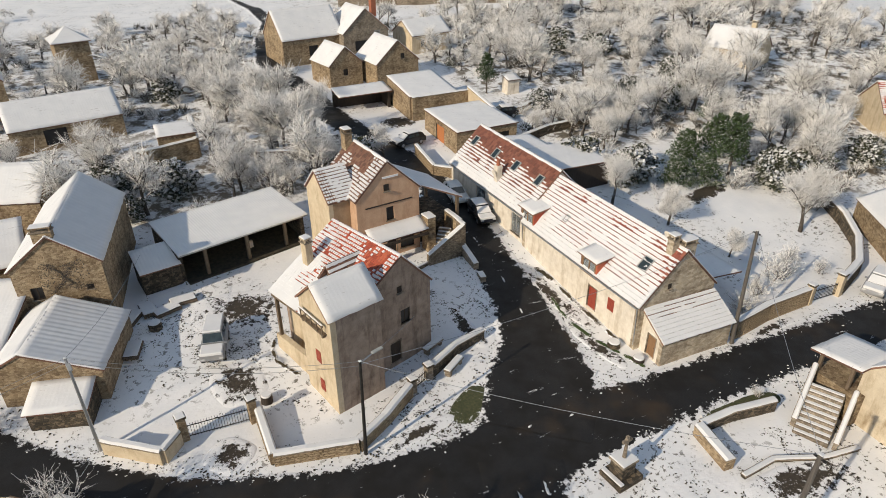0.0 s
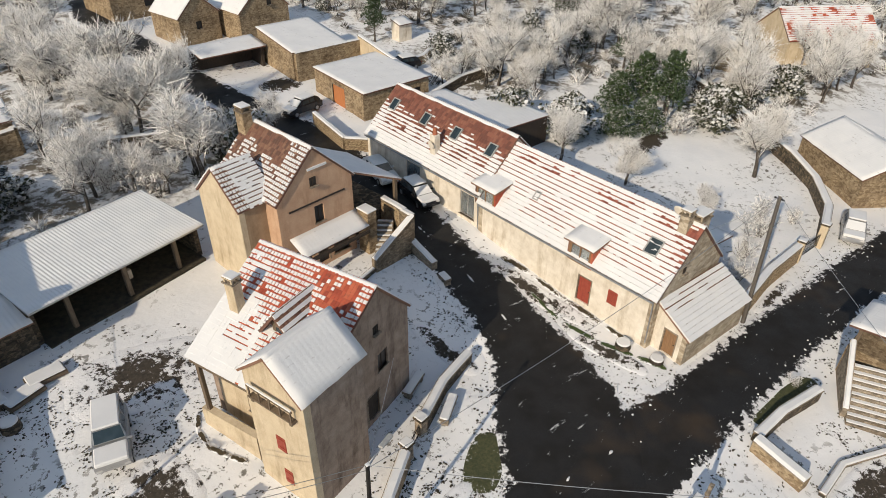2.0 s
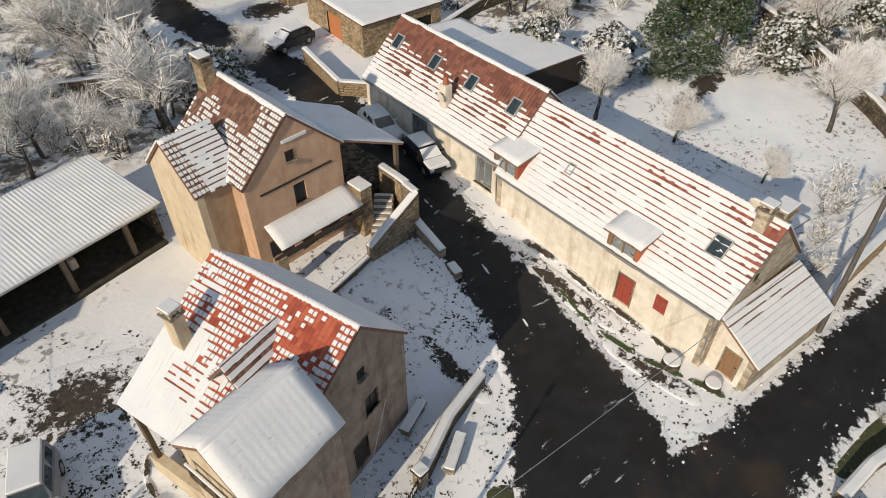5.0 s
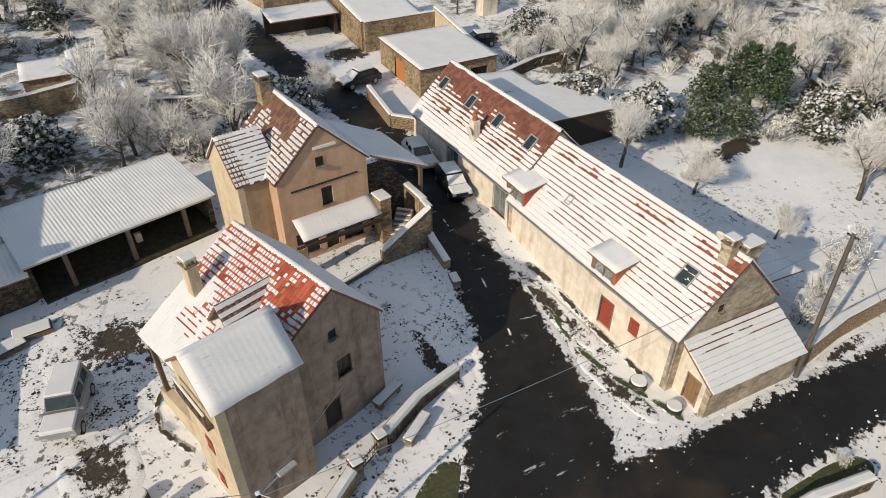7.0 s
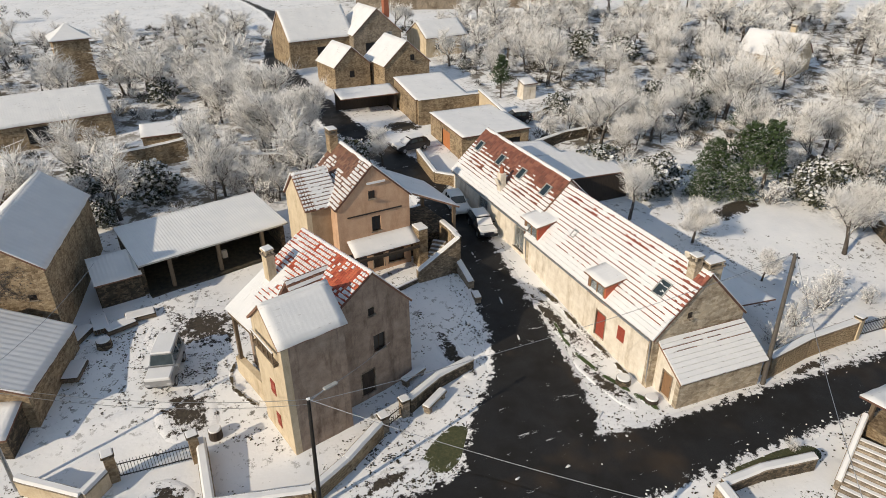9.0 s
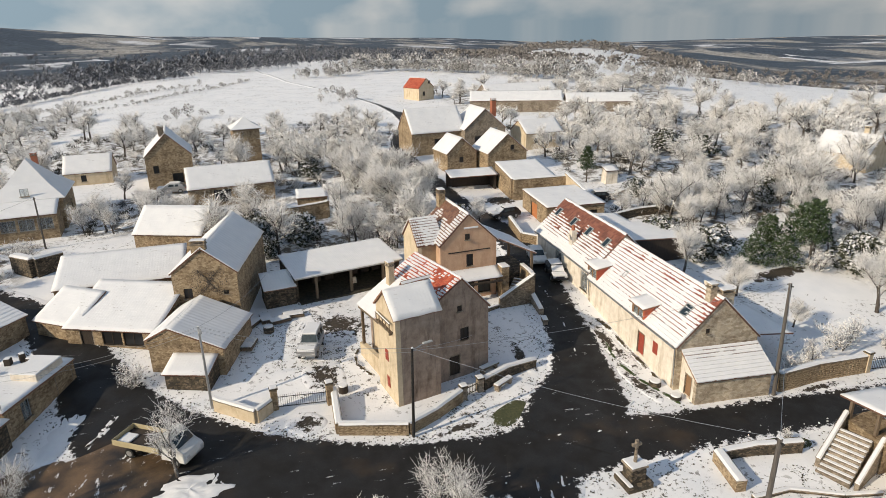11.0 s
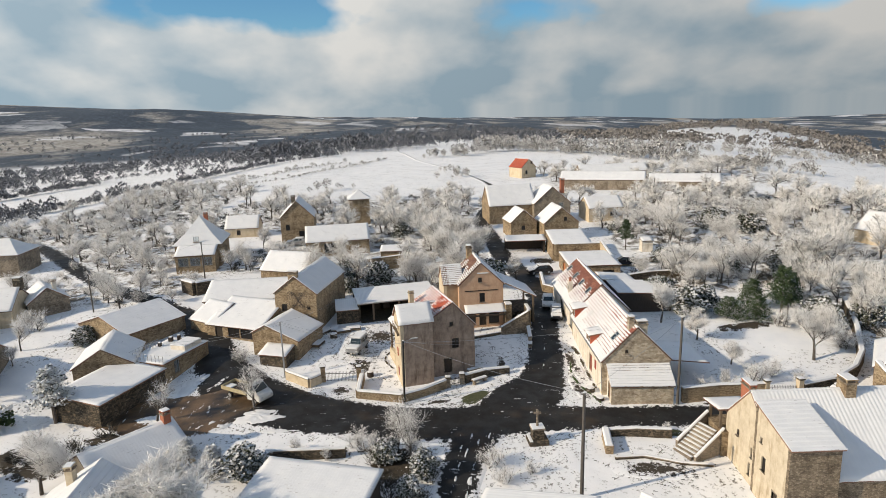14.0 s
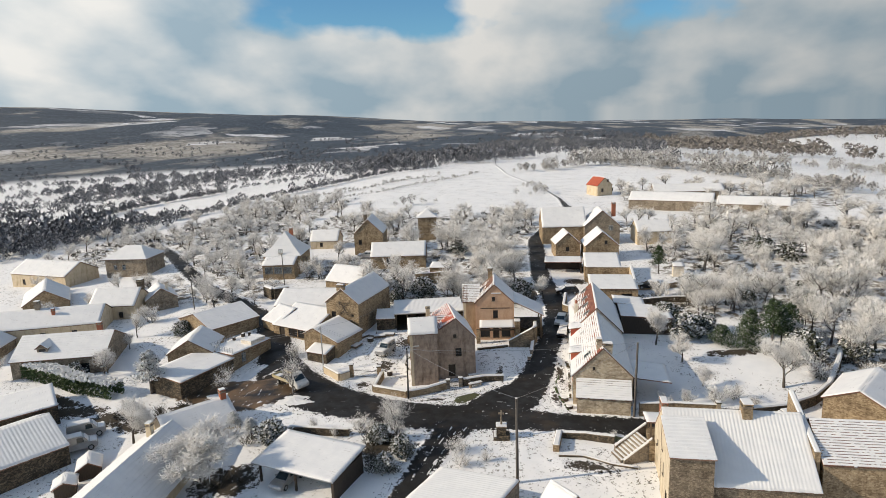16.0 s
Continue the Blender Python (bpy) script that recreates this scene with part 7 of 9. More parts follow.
def flatbed():
    th = thing("flatbed_truck", pose(-10.2, 30.6, gz(-10.2, 30.6) + 0.06, 0, 0, -31), "white flatbed truck with a pale yellow tipping bed", "truck")
    bm = bmesh.new()
    taper_prism(bm, [(0.9, 0.4), (2.85, 0.4), (3.0, 0.8), (2.85, 1.15), (2.3, 1.3), (1.75, 2.05), (1.5, 2.2), (0.95, 2.2), (0.9, 2.1)], 0.98, 0.8, 0.4, 2.2)
    bmesh.ops.bevel(bm, geom=bm.edges[:], offset=0.05, segments=2, affect="EDGES")
    part("cab", bm, M_PAINT_WHITE, th)
    bm = bmesh.new()
    p = [Vector((2.27, -0.8, 1.36)), Vector((2.27, 0.8, 1.36)), Vector((1.80, 0.74, 1.98)), Vector((1.80, -0.74, 1.98))]
    n = Vector((0.8, 0, 0.6)) * 0.025
    vs = [bm.verts.new(v + n) for v in p] + [bm.verts.new(v - n) for v in p]
    for q in ((0, 1, 2, 3), (4, 5, 6, 7), (0, 1, 5, 4), (1, 2, 6, 5), (2, 3, 7, 6), (3, 0, 4, 7)):
        bm.faces.new([vs[i] for i in q])
    part("windscreen", bm, M_SKYGLASS, th)
    for s in (-1, 1):
        part("side_window", boxes((1.15, 1.75, s * 0.90 - 0.015, s * 0.90 + 0.015, 1.4, 1.92)), M_SKYGLASS, th)
        part("headlight", boxes((2.8, 3.0, s * 0.7 - 0.16, s * 0.7 + 0.16, 0.75, 0.95), bevel=0.02), M_LAMPGLASS, th)
        for ax in (-1.8, 2.0):
            wheel(th, ax, s * 0.86, 0.36, 0.24)
    part("chassis", boxes((-2.9, 1.2, -0.4, 0.4, 0.45, 0.75)), M_IRON, th)
    bed = part("bed", boxes((-3.0, 0.8, -1.0, 1.0, 0.85, 0.95)), M_DARKWOOD, th)
    for b in ((-3.0, 0.8, -1.04, -1.0, 0.85, 1.3), (-3.0, 0.8, 1.0, 1.04, 0.85, 1.3), (-3.04, -3.0, -1.04, 1.04, 0.85, 1.3), (0.8, 0.84, -1.04, 1.04, 0.85, 1.9)):
        part("side_board", boxes(b, bevel=0.008), M_PAINT_YELLOW, bed)
    part("snow_cover", boxes((-2.9, -1.9, -0.95, 0.3, 0.955, 1.08), bevel=0.04), M_SNOW, th)


flatbed()


# ---- small things ----
def bench(x, y, rot, ln, label):
    th = thing("stone_bench", pose(x, y, gz(x, y), 0, 0, rot), label, "bench", "stone benches")
    part("slab", boxes((-ln / 2, ln / 2, -0.28, 0.28, 0.32, 0.44), bevel=0.02), M_GREYSTONE, th)
    for s in (-1, 1):
        part("foot", boxes((s * ln * 0.36 - 0.12, s * ln * 0.36 + 0.12, -0.22, 0.22, -0.2, 0.32)), M_GREYSTONE, th)
    part("snow_cover", boxes((-ln / 2 + 0.02, ln / 2 - 0.02, -0.26, 0.26, 0.442, 0.56), bevel=0.05), M_SNOW, th)


bench(15.6, 32.6, 33, 2.0, "low stone bench with a cushion of snow")
bench(15.2, 35.2, 25, 1.9, "stone bench with snow against the house")
bench(22.6, 41.0, 80, 1.0, "small stone block with snow by the lane")


def log_pile(x, y, rot, label):
    th = thing("timber_stack", pose(x, y, gz(x, y), 0, 0, rot), label, "timber", "yard clutter")
    for i in range(5):
        part("plank", boxes((-1.0, 1.0, -0.5 + i * 0.21, -0.32 + i * 0.21, 0.0, 0.22 + 0.06 * (i % 2))), M_WOOD, th)
    part("snow_cover", boxes((-0.95, 0.95, -0.5, 0.5, 0.285, 0.38), bevel=0.05), M_SNOW, th)


for x, y, r in ((-4.4, 47.2, 60), (-3.2, 47.9, 100), (-1.9, 47.2, 20), (-4.6, 43.4, 75), (-0.6, 48.0, 5)):
    log_pile(x, y, r, "stack of old planks under snow in the yard")


def tub(x, y, r, h, label, name="water_butt", mat=None):
    th = thing(name, pose(x, y, gz(x, y)), label, "tub", "yard clutter")
    bm = bmesh.new()
    tube(bm, (0, 0, -0.1), (0, 0, h), r, r * 0.95, 14)
    part("shell", bm, mat or M_DARKSTONE, th)
    bm = bmesh.new()
    tube(bm, (0, 0, h + 0.002), (0, 0, h + 0.09), r * 0.92, r * 0.8, 14)
    part("snow_cap", bm, M_SNOW, th)


tub(-2.9, 45.4, 0.5, 0.5, "round stone tub with snow in the yard")
tub(27.55, 29.6, 0.5, 0.35, "round planter with snow at the wall", "planter")
tub(28.1, 27.5, 0.45, 0.25, "low round tub of soil by the door", "planter", M_DARKWOOD)
tub(2.9, 35.2, 0.4, 0.5, "dark tub beside the gate", "planter", M_DARKWOOD)


def hedge_row():
    th = thing("clipped_hedge", pose(0, 0, 0), "long clipped hedge with a thick white crust of snow", "hedge")
    rng = random.Random(9)
    vs, fs, sv, sf = [], [], [], []
    path = [(-52.5, 30.5), (-46, 28.6), (-40, 26.4), (-33.5, 25.2)]
    for _ in range(15000):
        k = rng.random() * (len(path) - 1)
        i = int(k)
        f = k - i
        x = path[i][0] + (path[i + 1][0] - path[i][0]) * f
        y = path[i][1] + (path[i + 1][1] - path[i][1]) * f
        w, z = rng.uniform(-1, 1), rng.random()
        if abs(w) < 0.75 and z < 0.85:
            continue
        c = Vector((x + w * 0.4, y + w * 1.1, gz(x, y) + 0.1 + 2.3 * z + 0.25 * wob(x, y, 0.7, 3)))
        a = Vector((rng.gauss(0, 1), rng.gauss(0, 1), rng.gauss(0, 1))).normalized() * 0.16
        b = a.orthogonal().normalized() * 0.16
        V, F = (sv, sf) if z > 0.80 + 0.12 * rng.random() else (vs, fs)
        n = len(V)
        V += [c - a, c + b, c + a, c - b]
        F.append((n, n + 1, n + 2, n + 3))
    part("foliage", mesh_of("foliage", vs, fs, M_LAUREL), None, th)
    part("snow_cover", mesh_of("snow_cover", sv, sf, M_SNOW), None, th)


hedge_row()

# ---- ground patches and footprints ----
M_BARE = patch_material("muddy_ground", (0.022, 0.019, 0.013), (0.08, 0.062, 0.042), 0.62, 1.2)
M_KERBGRASS = patch_material("kerb_grass", (0.03, 0.055, 0.014), (0.08, 0.11, 0.035), 0.75, 2.6)
M_WEED = patch_material("weeds_and_soil", (0.03, 0.026, 0.015), (0.10, 0.075, 0.04), 0.55, 2.6)
patch("mud_patch", 3.4, 45.0, 4.4, 2.9, -12, "bare dark soil showing through trampled snow", M_MUD)
patch("mud_patch", 1.5, 37.6, 2.0, 2.4, 10, "trampled snow with dark wheel marks", M_MUD)
patch("mud_patch", -0.2, 31.6, 1.6, 1.6, 40, "wheel marks through snow before the gate", M_MUD)
patch("grass_patch", 15.0, 29.0, 2.1, 1.15, 32, "rectangle of wet grass free of snow", M_GRASS)
patch("bare_bank", 11.0, 28.2, 3.0, 0.6, 8, "bare soil along the verge", M_MUD)
patch("grass_bank", 26.4, 30.0, 0.7, 3.2, 8, "grass and stones along the wall foot", M_MUD)
patch("grass_bank", 27.0, 37.0, 0.9, 5.5, 5, "grass and weeds along the wall foot", M_MUD)
patch("bare_bank", 40.0, 25.9, 3.0, 0.5, 2, "dark bare bank along the garden wall", M_MUD)
patch("grass_bank", 31.5, 20.9, 3.4, 0.8, -6, "rough grass on the bank", M_GRASS)
patch("bare_bank", 30.0, 15.0, 4.6, 1.6, -6, "trampled garden ground with snow", M_MUD)
patch("bare_bank", 51.5, 44.5, 4.5, 1.2, 10, "brown leaf litter under the evergreens", M_BARE)
patch("bare_bank", 23.0, 74.0, 3.0, 2.4, 0, "dark bare ground beside the lane", M_BARE)

patch("bare_bank", -37.0, 20.6, 5.5, 2.0, 15, "muddy wheel tracks below the hedge", M_BARE)
patch("bare_bank", -31.0, 19.0, 4.0, 2.6, 30, "muddy ground beside the parked vans", M_BARE)
patch("bare_bank", -26.0, 18.5, 3.2, 2.4, 0, "dark muddy ground under the bare tree", M_BARE)
patch("bare_bank", -41.0, 23.4, 8.0, 1.2, 160, "dark soil along the foot of the hedge", M_BARE)
patch("bare_bank", -8.5, 8.5, 4.5, 3.5, 20, "dark leaf litter under the broad tree", M_BARE)
patch("bare_bank", 6.8, 16.8, 3.6, 2.4, 60, "dark leaf litter under the thicket", M_BARE)
patch("bare_bank", -1.0, 19.4, 6.0, 0.9, 0, "dark soil along the garden wall", M_MUD)
patch("bare_bank", -21.5, 23.2, 3.5, 1.2, 10, "dark soil behind the chimney house", M_BARE)
patch("bare_bank", 18.6, 36.5, 0.8, 3.2, 5, "wet soil beside the timber", M_MUD)
patch("bare_bank", 21.0, 69.0, 2.6, 5.0, 5, "dark bare ground under the lane trees", M_BARE)
patch("bare_bank", 40.0, 68.0, 4.0, 3.0, 0, "dark garden ground with melting snow", M_MUD)
patch("bare_bank", 30.0, 76.5, 2.6, 2.0, 0, "dark yard ground with melting snow", M_BARE)

for x0, y0, x1, y1, w in ((26.9, 37.1, 26.3, 33.6, 0.16), (26.3, 33.6, 26.7, 30.9, 0.2), (26.7, 30.9, 27.5, 28.6, 0.2), (27.5, 28.6, 28.1, 26.6, 0.24)):
    patch("grass_strip", (x0 + x1) / 2, (y0 + y1) / 2, math.hypot(x1 - x0, y1 - y0) / 2, w, math.degrees(math.atan2(y1 - y0, x1 - x0)), "strip of green grass along the kerb", M_KERBGRASS, 0.06)
for x0, y0, x1, y1, w in ((27.9, 40.9, 28.35, 38.0, 0.3), (28.35, 38.0, 28.3, 34.9, 0.22), (28.3, 34.9, 28.35, 31.6, 0.26), (28.35, 31.6, 28.4, 29.8, 0.2)):
    patch("weed_strip", (x0 + x1) / 2 - 0.1, (y0 + y1) / 2, math.hypot(x1 - x0, y1 - y0) / 2, w, math.degrees(math.atan2(y1 - y0, x1 - x0)), "brown weeds along the foot of the wall", M_WEED, 0.06)
for x0, y0, x1, y1, w in ((4.9, 40.8, 4.4, 39.8, 0.14), (4.4, 39.8, 4.4, 38.5, 0.14), (4.4, 38.5, 5.0, 37.4, 0.16), (5.0, 37.4, 5.5, 36.6, 0.16)):
    patch("drain_strip", (x0 + x1) / 2, (y0 + y1) / 2, math.hypot(x1 - x0, y1 - y0) / 2 + 0.15, w, math.degrees(math.atan2(y1 - y0, x1 - x0)), "dark melted groove along the tower", M_WEED, 0.06)


def snow_islands(spots):
    """Snow left lying on the muddy square, uneven and thin at its rims."""
    for name, label, cx, cy, rx, ry, rot, tall in spots:
        verts, faces = [], []
        rings, k = 10, 40
        c, s = math.cos(radians(rot)), math.sin(radians(rot))
        for j in range(rings + 1):
            f = j / rings
            for i in range(k):
                a = 2 * math.pi * i / k
                x, y = rx * f * math.cos(a), ry * f * math.sin(a)
                w = 0.8 + 0.45 * wob(cx + math.cos(a) * 2.2, cy + math.sin(a) * 2.2, 0.9, 5)
                x, y = x * w, y * w
                px, py = cx + c * x - s * y, cy + s * x + c * y
                h = tall * (1 - f ** 2) + 0.12 * wob(px, py, 1.1, 4) + 0.10 * wob(px, py, 3.3, 9) - 0.07
                verts.append((px, py, gz(px, py) + wob(px, py, 0.25) * 0.10 - 0.05 + 0.105 + (h if j < rings else -0.2)))
        for j in range(rings):
            for i in range(k):
                faces.append((j * k + i, j * k + (i + 1) % k, (j + 1) * k + (i + 1) % k, (j + 1) * k + i))
        faces.append(tuple(range(k)))
        tagged(new(name, mesh_of(name, verts, faces, M_SNOW, True)), label, "snow", kind="structure")


snow_islands((
    ("snow_island", "island of snow round a tree on the square", -7.8, 26.3, 3.1, 1.9, -4, 0.16), ("snow_island", "island of snow round a tree beside the garage", -18.9, 26.3, 3.1, 1.7, 5, 0.16),
    ("snow_crescent", "crescent of snow before the garage", -17.6, 34.6, 1.5, 3.6, -12, 0.14), ("snow_streak", "strip of snow between wheel tracks", -14.8, 34.4, 0.45, 2.6, -20, 0.09),
    ("snow_streak", "strip of snow between wheel tracks", -12.6, 25.2, 0.4, 2.0, -40, 0.07), ("snow_streak", "strip of snow between wheel tracks", -13.6, 24.4, 0.35, 1.7, -48, 0.07),
    ("snow_streak", "strip of snow between wheel tracks", -11.4, 24.6, 0.5, 1.6, -55, 0.08), ("snow_streak", "strip of snow between wheel tracks", -5.2, 23.4, 2.6, 0.4, 0, 0.07),
    ("snow_streak", "strip of snow between wheel tracks", -13.0, 30.4, 0.35, 1.4, -35, 0.06), ("snow_streak", "strip of snow between wheel tracks", 13.6, 14.5, 0.3, 4.0, -12, 0.08)))
TRACK = "strip of snow between wheel tracks"
snow_islands([("snow_streak", TRACK, x, y, w, ln, r, 0.06) for x, y, w, ln, r in (
    (14.6, 20.0, 0.16, 2.0, -14), (13.7, 19.6, 0.20, 2.4, -14), (12.9, 19.0, 0.16, 2.2, -12), (15.6, 20.6, 0.14, 1.6, -18), (12.4, 15.2, 0.16, 2.6, -10), (11.6, 11.0, 0.18, 3.0, -8),
    (25.0, 46.4, 0.10, 1.7, -6), (24.3, 40.4, 0.10, 1.5, -8), (24.8, 43.0, 0.08, 1.2, -6), (23.6, 36.5, 0.10, 1.0, -14), (17.8, 25.6, 1.2, 0.10, 12), (21.0, 25.2, 1.5, 0.12, 6), (15.6, 25.9, 1.0, 0.10, -8), (24.2, 27.6, 0.7, 0.10, 30))])


def roof_terrace():
    """What stands on the garage's flat roof."""
    m = pose(-22.2, 39.3, 2.95, 0, 0, -20)
    th = thing("terrace_railing", m, "grey metal railing round the roof terrace", "railing")
    for a, b in (((-2.5, -3.7), (2.5, -3.7)), ((-2.5, -3.7), (-2.5, 1.0))):
        n = 9
        for i in range(n + 1):
            x, y = a[0] + (b[0] - a[0]) * i / n, a[1] + (b[1] - a[1]) * i / n
            part("post", boxes((x - 0.025, x + 0.025, y - 0.025, y + 0.025, -0.1, 0.75)), M_METAL, th)
        for z in (0.38, 0.72):
            bm = bmesh.new()
            tube(bm, (*a, z), (*b, z), 0.02, 0.02, 6)
            part("rail", bm, M_METAL, th)
    t2 = thing("roof_box", m @ pose(1.3, 1.6, -0.05), "low white roof hatch with a crust of snow", "roof hatch")
    part("body", boxes((-1.1, 1.1, -1.5, 1.5, -0.2, 0.55), bevel=0.03), M_WHITE, t2)
    part("snow_cover", boxes((-1.12, 1.12, -1.52, 1.52, 0.555, 0.66), bevel=0.05), M_SNOW, t2)
    for x, y, w, h in ((-1.8, 2.4, 0.5, 0.6), (-1.0, 3.0, 0.45, 0.75), (-1.9, 0.6, 0.4, 0.5), (-0.2, 2.9, 0.6, 0.45)):
        t3 = thing("planter", m @ pose(x, y, -0.05, 0, 0, x * 40), "dark planter on the roof terrace", "planter", "terrace planters")
        part("tub", boxes((-w / 2, w / 2, -w / 2, w / 2, -0.1, h), bevel=0.04), M_DARKWOOD, t3)
        part("snow_cover", boxes((-w / 2 + 0.03, w / 2 - 0.03, -w / 2 + 0.03, w / 2 - 0.03, h + 0.003, h + 0.07), bevel=0.03), M_SNOW, t3)


roof_terrace()


def footprints():
    rng = random.Random(31)
    vs, fs = [], []
    spots = ((2.0, 40.5, 3.2, 3.6, 260), (-2.6, 45.5, 1.8, 2.4, 60), (0.0, 31.5, 1.2, 1.4, 60), (21.0, 36.5, 1.3, 4.5, 90), (17.5, 39.5, 3.0, 2.5, 60), (30.5, 14.2, 4.0, 2.0, 150), (13.5, 29.2, 3.0, 1.5, 90), (26.6, 33.0, 0.9, 4.5, 160), (24.0, 17.0, 2.5, 2.0, 40), (10.5, 30.0, 1.6, 0.8, 40), (48.0, 36.0, 5.0, 5.0, 90), (0.5, 43.5, 4.5, 5.0, 300), (12.0, 33.0, 4.0, 3.0, 120), (34.0, 16.5, 5.0, 3.0, 160), (20.0, 17.5, 3.0, 2.0, 80), (45.0, 42.0, 4.0, 6.0, 120), (5.5, 33.5, 2.4, 1.4, 40), (-2.0, 29.6, 5.0, 1.0, 120), (15.0, 27.6, 4.5, 1.2, 160), (6.0, 43.0, 2.0, 3.0, 80))
    for cx, cy, sx, sy, n in spots:
        for i in range(n * 3):
            if i % 6 == 0:
                hx, hy = rng.gauss(cx, sx * 0.6), rng.gauss(cy, sy * 0.6)
            x, y = rng.gauss(hx, 0.16), rng.gauss(hy, 0.16)
            if abs(x - 10.6) < 4.2 and 33 < y < 42.5:
                continue
            z = gz(x, y) + wob(x, y, 0.25) * 0.10 + wob(x, y, 0.9, 4) * 0.035 - 0.05 + 0.02
            r, a, e = rng.uniform(0.02, 0.085), rng.uniform(0, 6.28), rng.uniform(0.4, 0.9)
            b = len(vs)
            k = 7
            for i in range(k):
                t = 2 * math.pi * i / k
                rr = r * rng.uniform(0.45, 1.5)
                u, v = rr * math.cos(t), rr * e * math.sin(t)
                vs.append((x + u * math.cos(a) - v * math.sin(a), y + u * math.sin(a) + v * math.cos(a), z + rng.uniform(-0.01, 0.015)))
            fs.append(tuple(range(b, b + k)))
    ob = new("footprints", mesh_of("footprints", vs, fs, M_SOIL))
    tagged(ob, "scattered footprints and tufts showing dark through the snow", "footprints", kind="stuff")


footprints()


def verge_bits(name, label, material, seed, count, rough, tall):
    """Small ragged clods scattered along both rims of the roads near the crossing."""
    rng = random.Random(seed)
    vs, fs = [], []
    pool = [(p, i) for k in ("road_main", "road_lane", "road_south") for p in (ROAD_PTS[k],) for i in range(1, len(p) - 1) if -24 < p[i][0] < 55 and -2 < p[i][1] < 62]
    for _ in range(count):
        p, i = rng.choice(pool)
        x, y, w = p[i]
        d = Vector((p[i + 1][0] - p[i - 1][0], p[i + 1][1] - p[i - 1][1])).normalized()
        s = rng.choice((-1, 1))
        o = w + (rng.gauss(0.75, 0.55) if tall < 0 else rng.gauss(0.1, 0.28))
        x, y = x + d.y * o * s + rng.uniform(-0.4, 0.4), y - d.x * o * s + rng.uniform(-0.4, 0.4)
        if tall < 0 and any((x - q[0]) ** 2 + (y - q[1]) ** 2 < (q[2] - 0.1) ** 2 for k in ("road_main", "road_lane", "road_south") for q in ROAD_PTS[k][::2]):
            continue
        if x > 28.2 and y > 26:
            continue
        z = gz(x, y) + wob(x, y, 0.25) * 0.10 - 0.05 + (0.055 if tall < 0 else 0.115)
        r, e, a = rng.uniform(0.03, rough), rng.uniform(0.35, 0.9), rng.uniform(0, 6.28)
        b = len(vs)
        for j in range(6):
            t = 1.047 * j
            rr = r * rng.uniform(0.6, 1.3)
            u, v = rr * math.cos(t), rr * e * math.sin(t)
            vs.append((x + u * math.cos(a) - v * math.sin(a), y + u * math.sin(a) + v * math.cos(a), z - 0.05))
        vs.append((x, y, z + abs(tall) * rng.uniform(0.4, 1.0)))
        fs += [(b + j, b + (j + 1) % 6, b + 6) for j in range(6)]
    tagged(new(name, mesh_of(name, vs, fs, material)), label, "verge litter", kind="stuff")


verge_bits("verge_clods", "dark tufts and clods showing along the snowy verges", M_SOIL, 41, 3600, 0.10, -0.03)
verge_bits("slush", "lumps of slush along the rims of the wet road", M_SNOW, 43, 420, 0.12, 0.04)


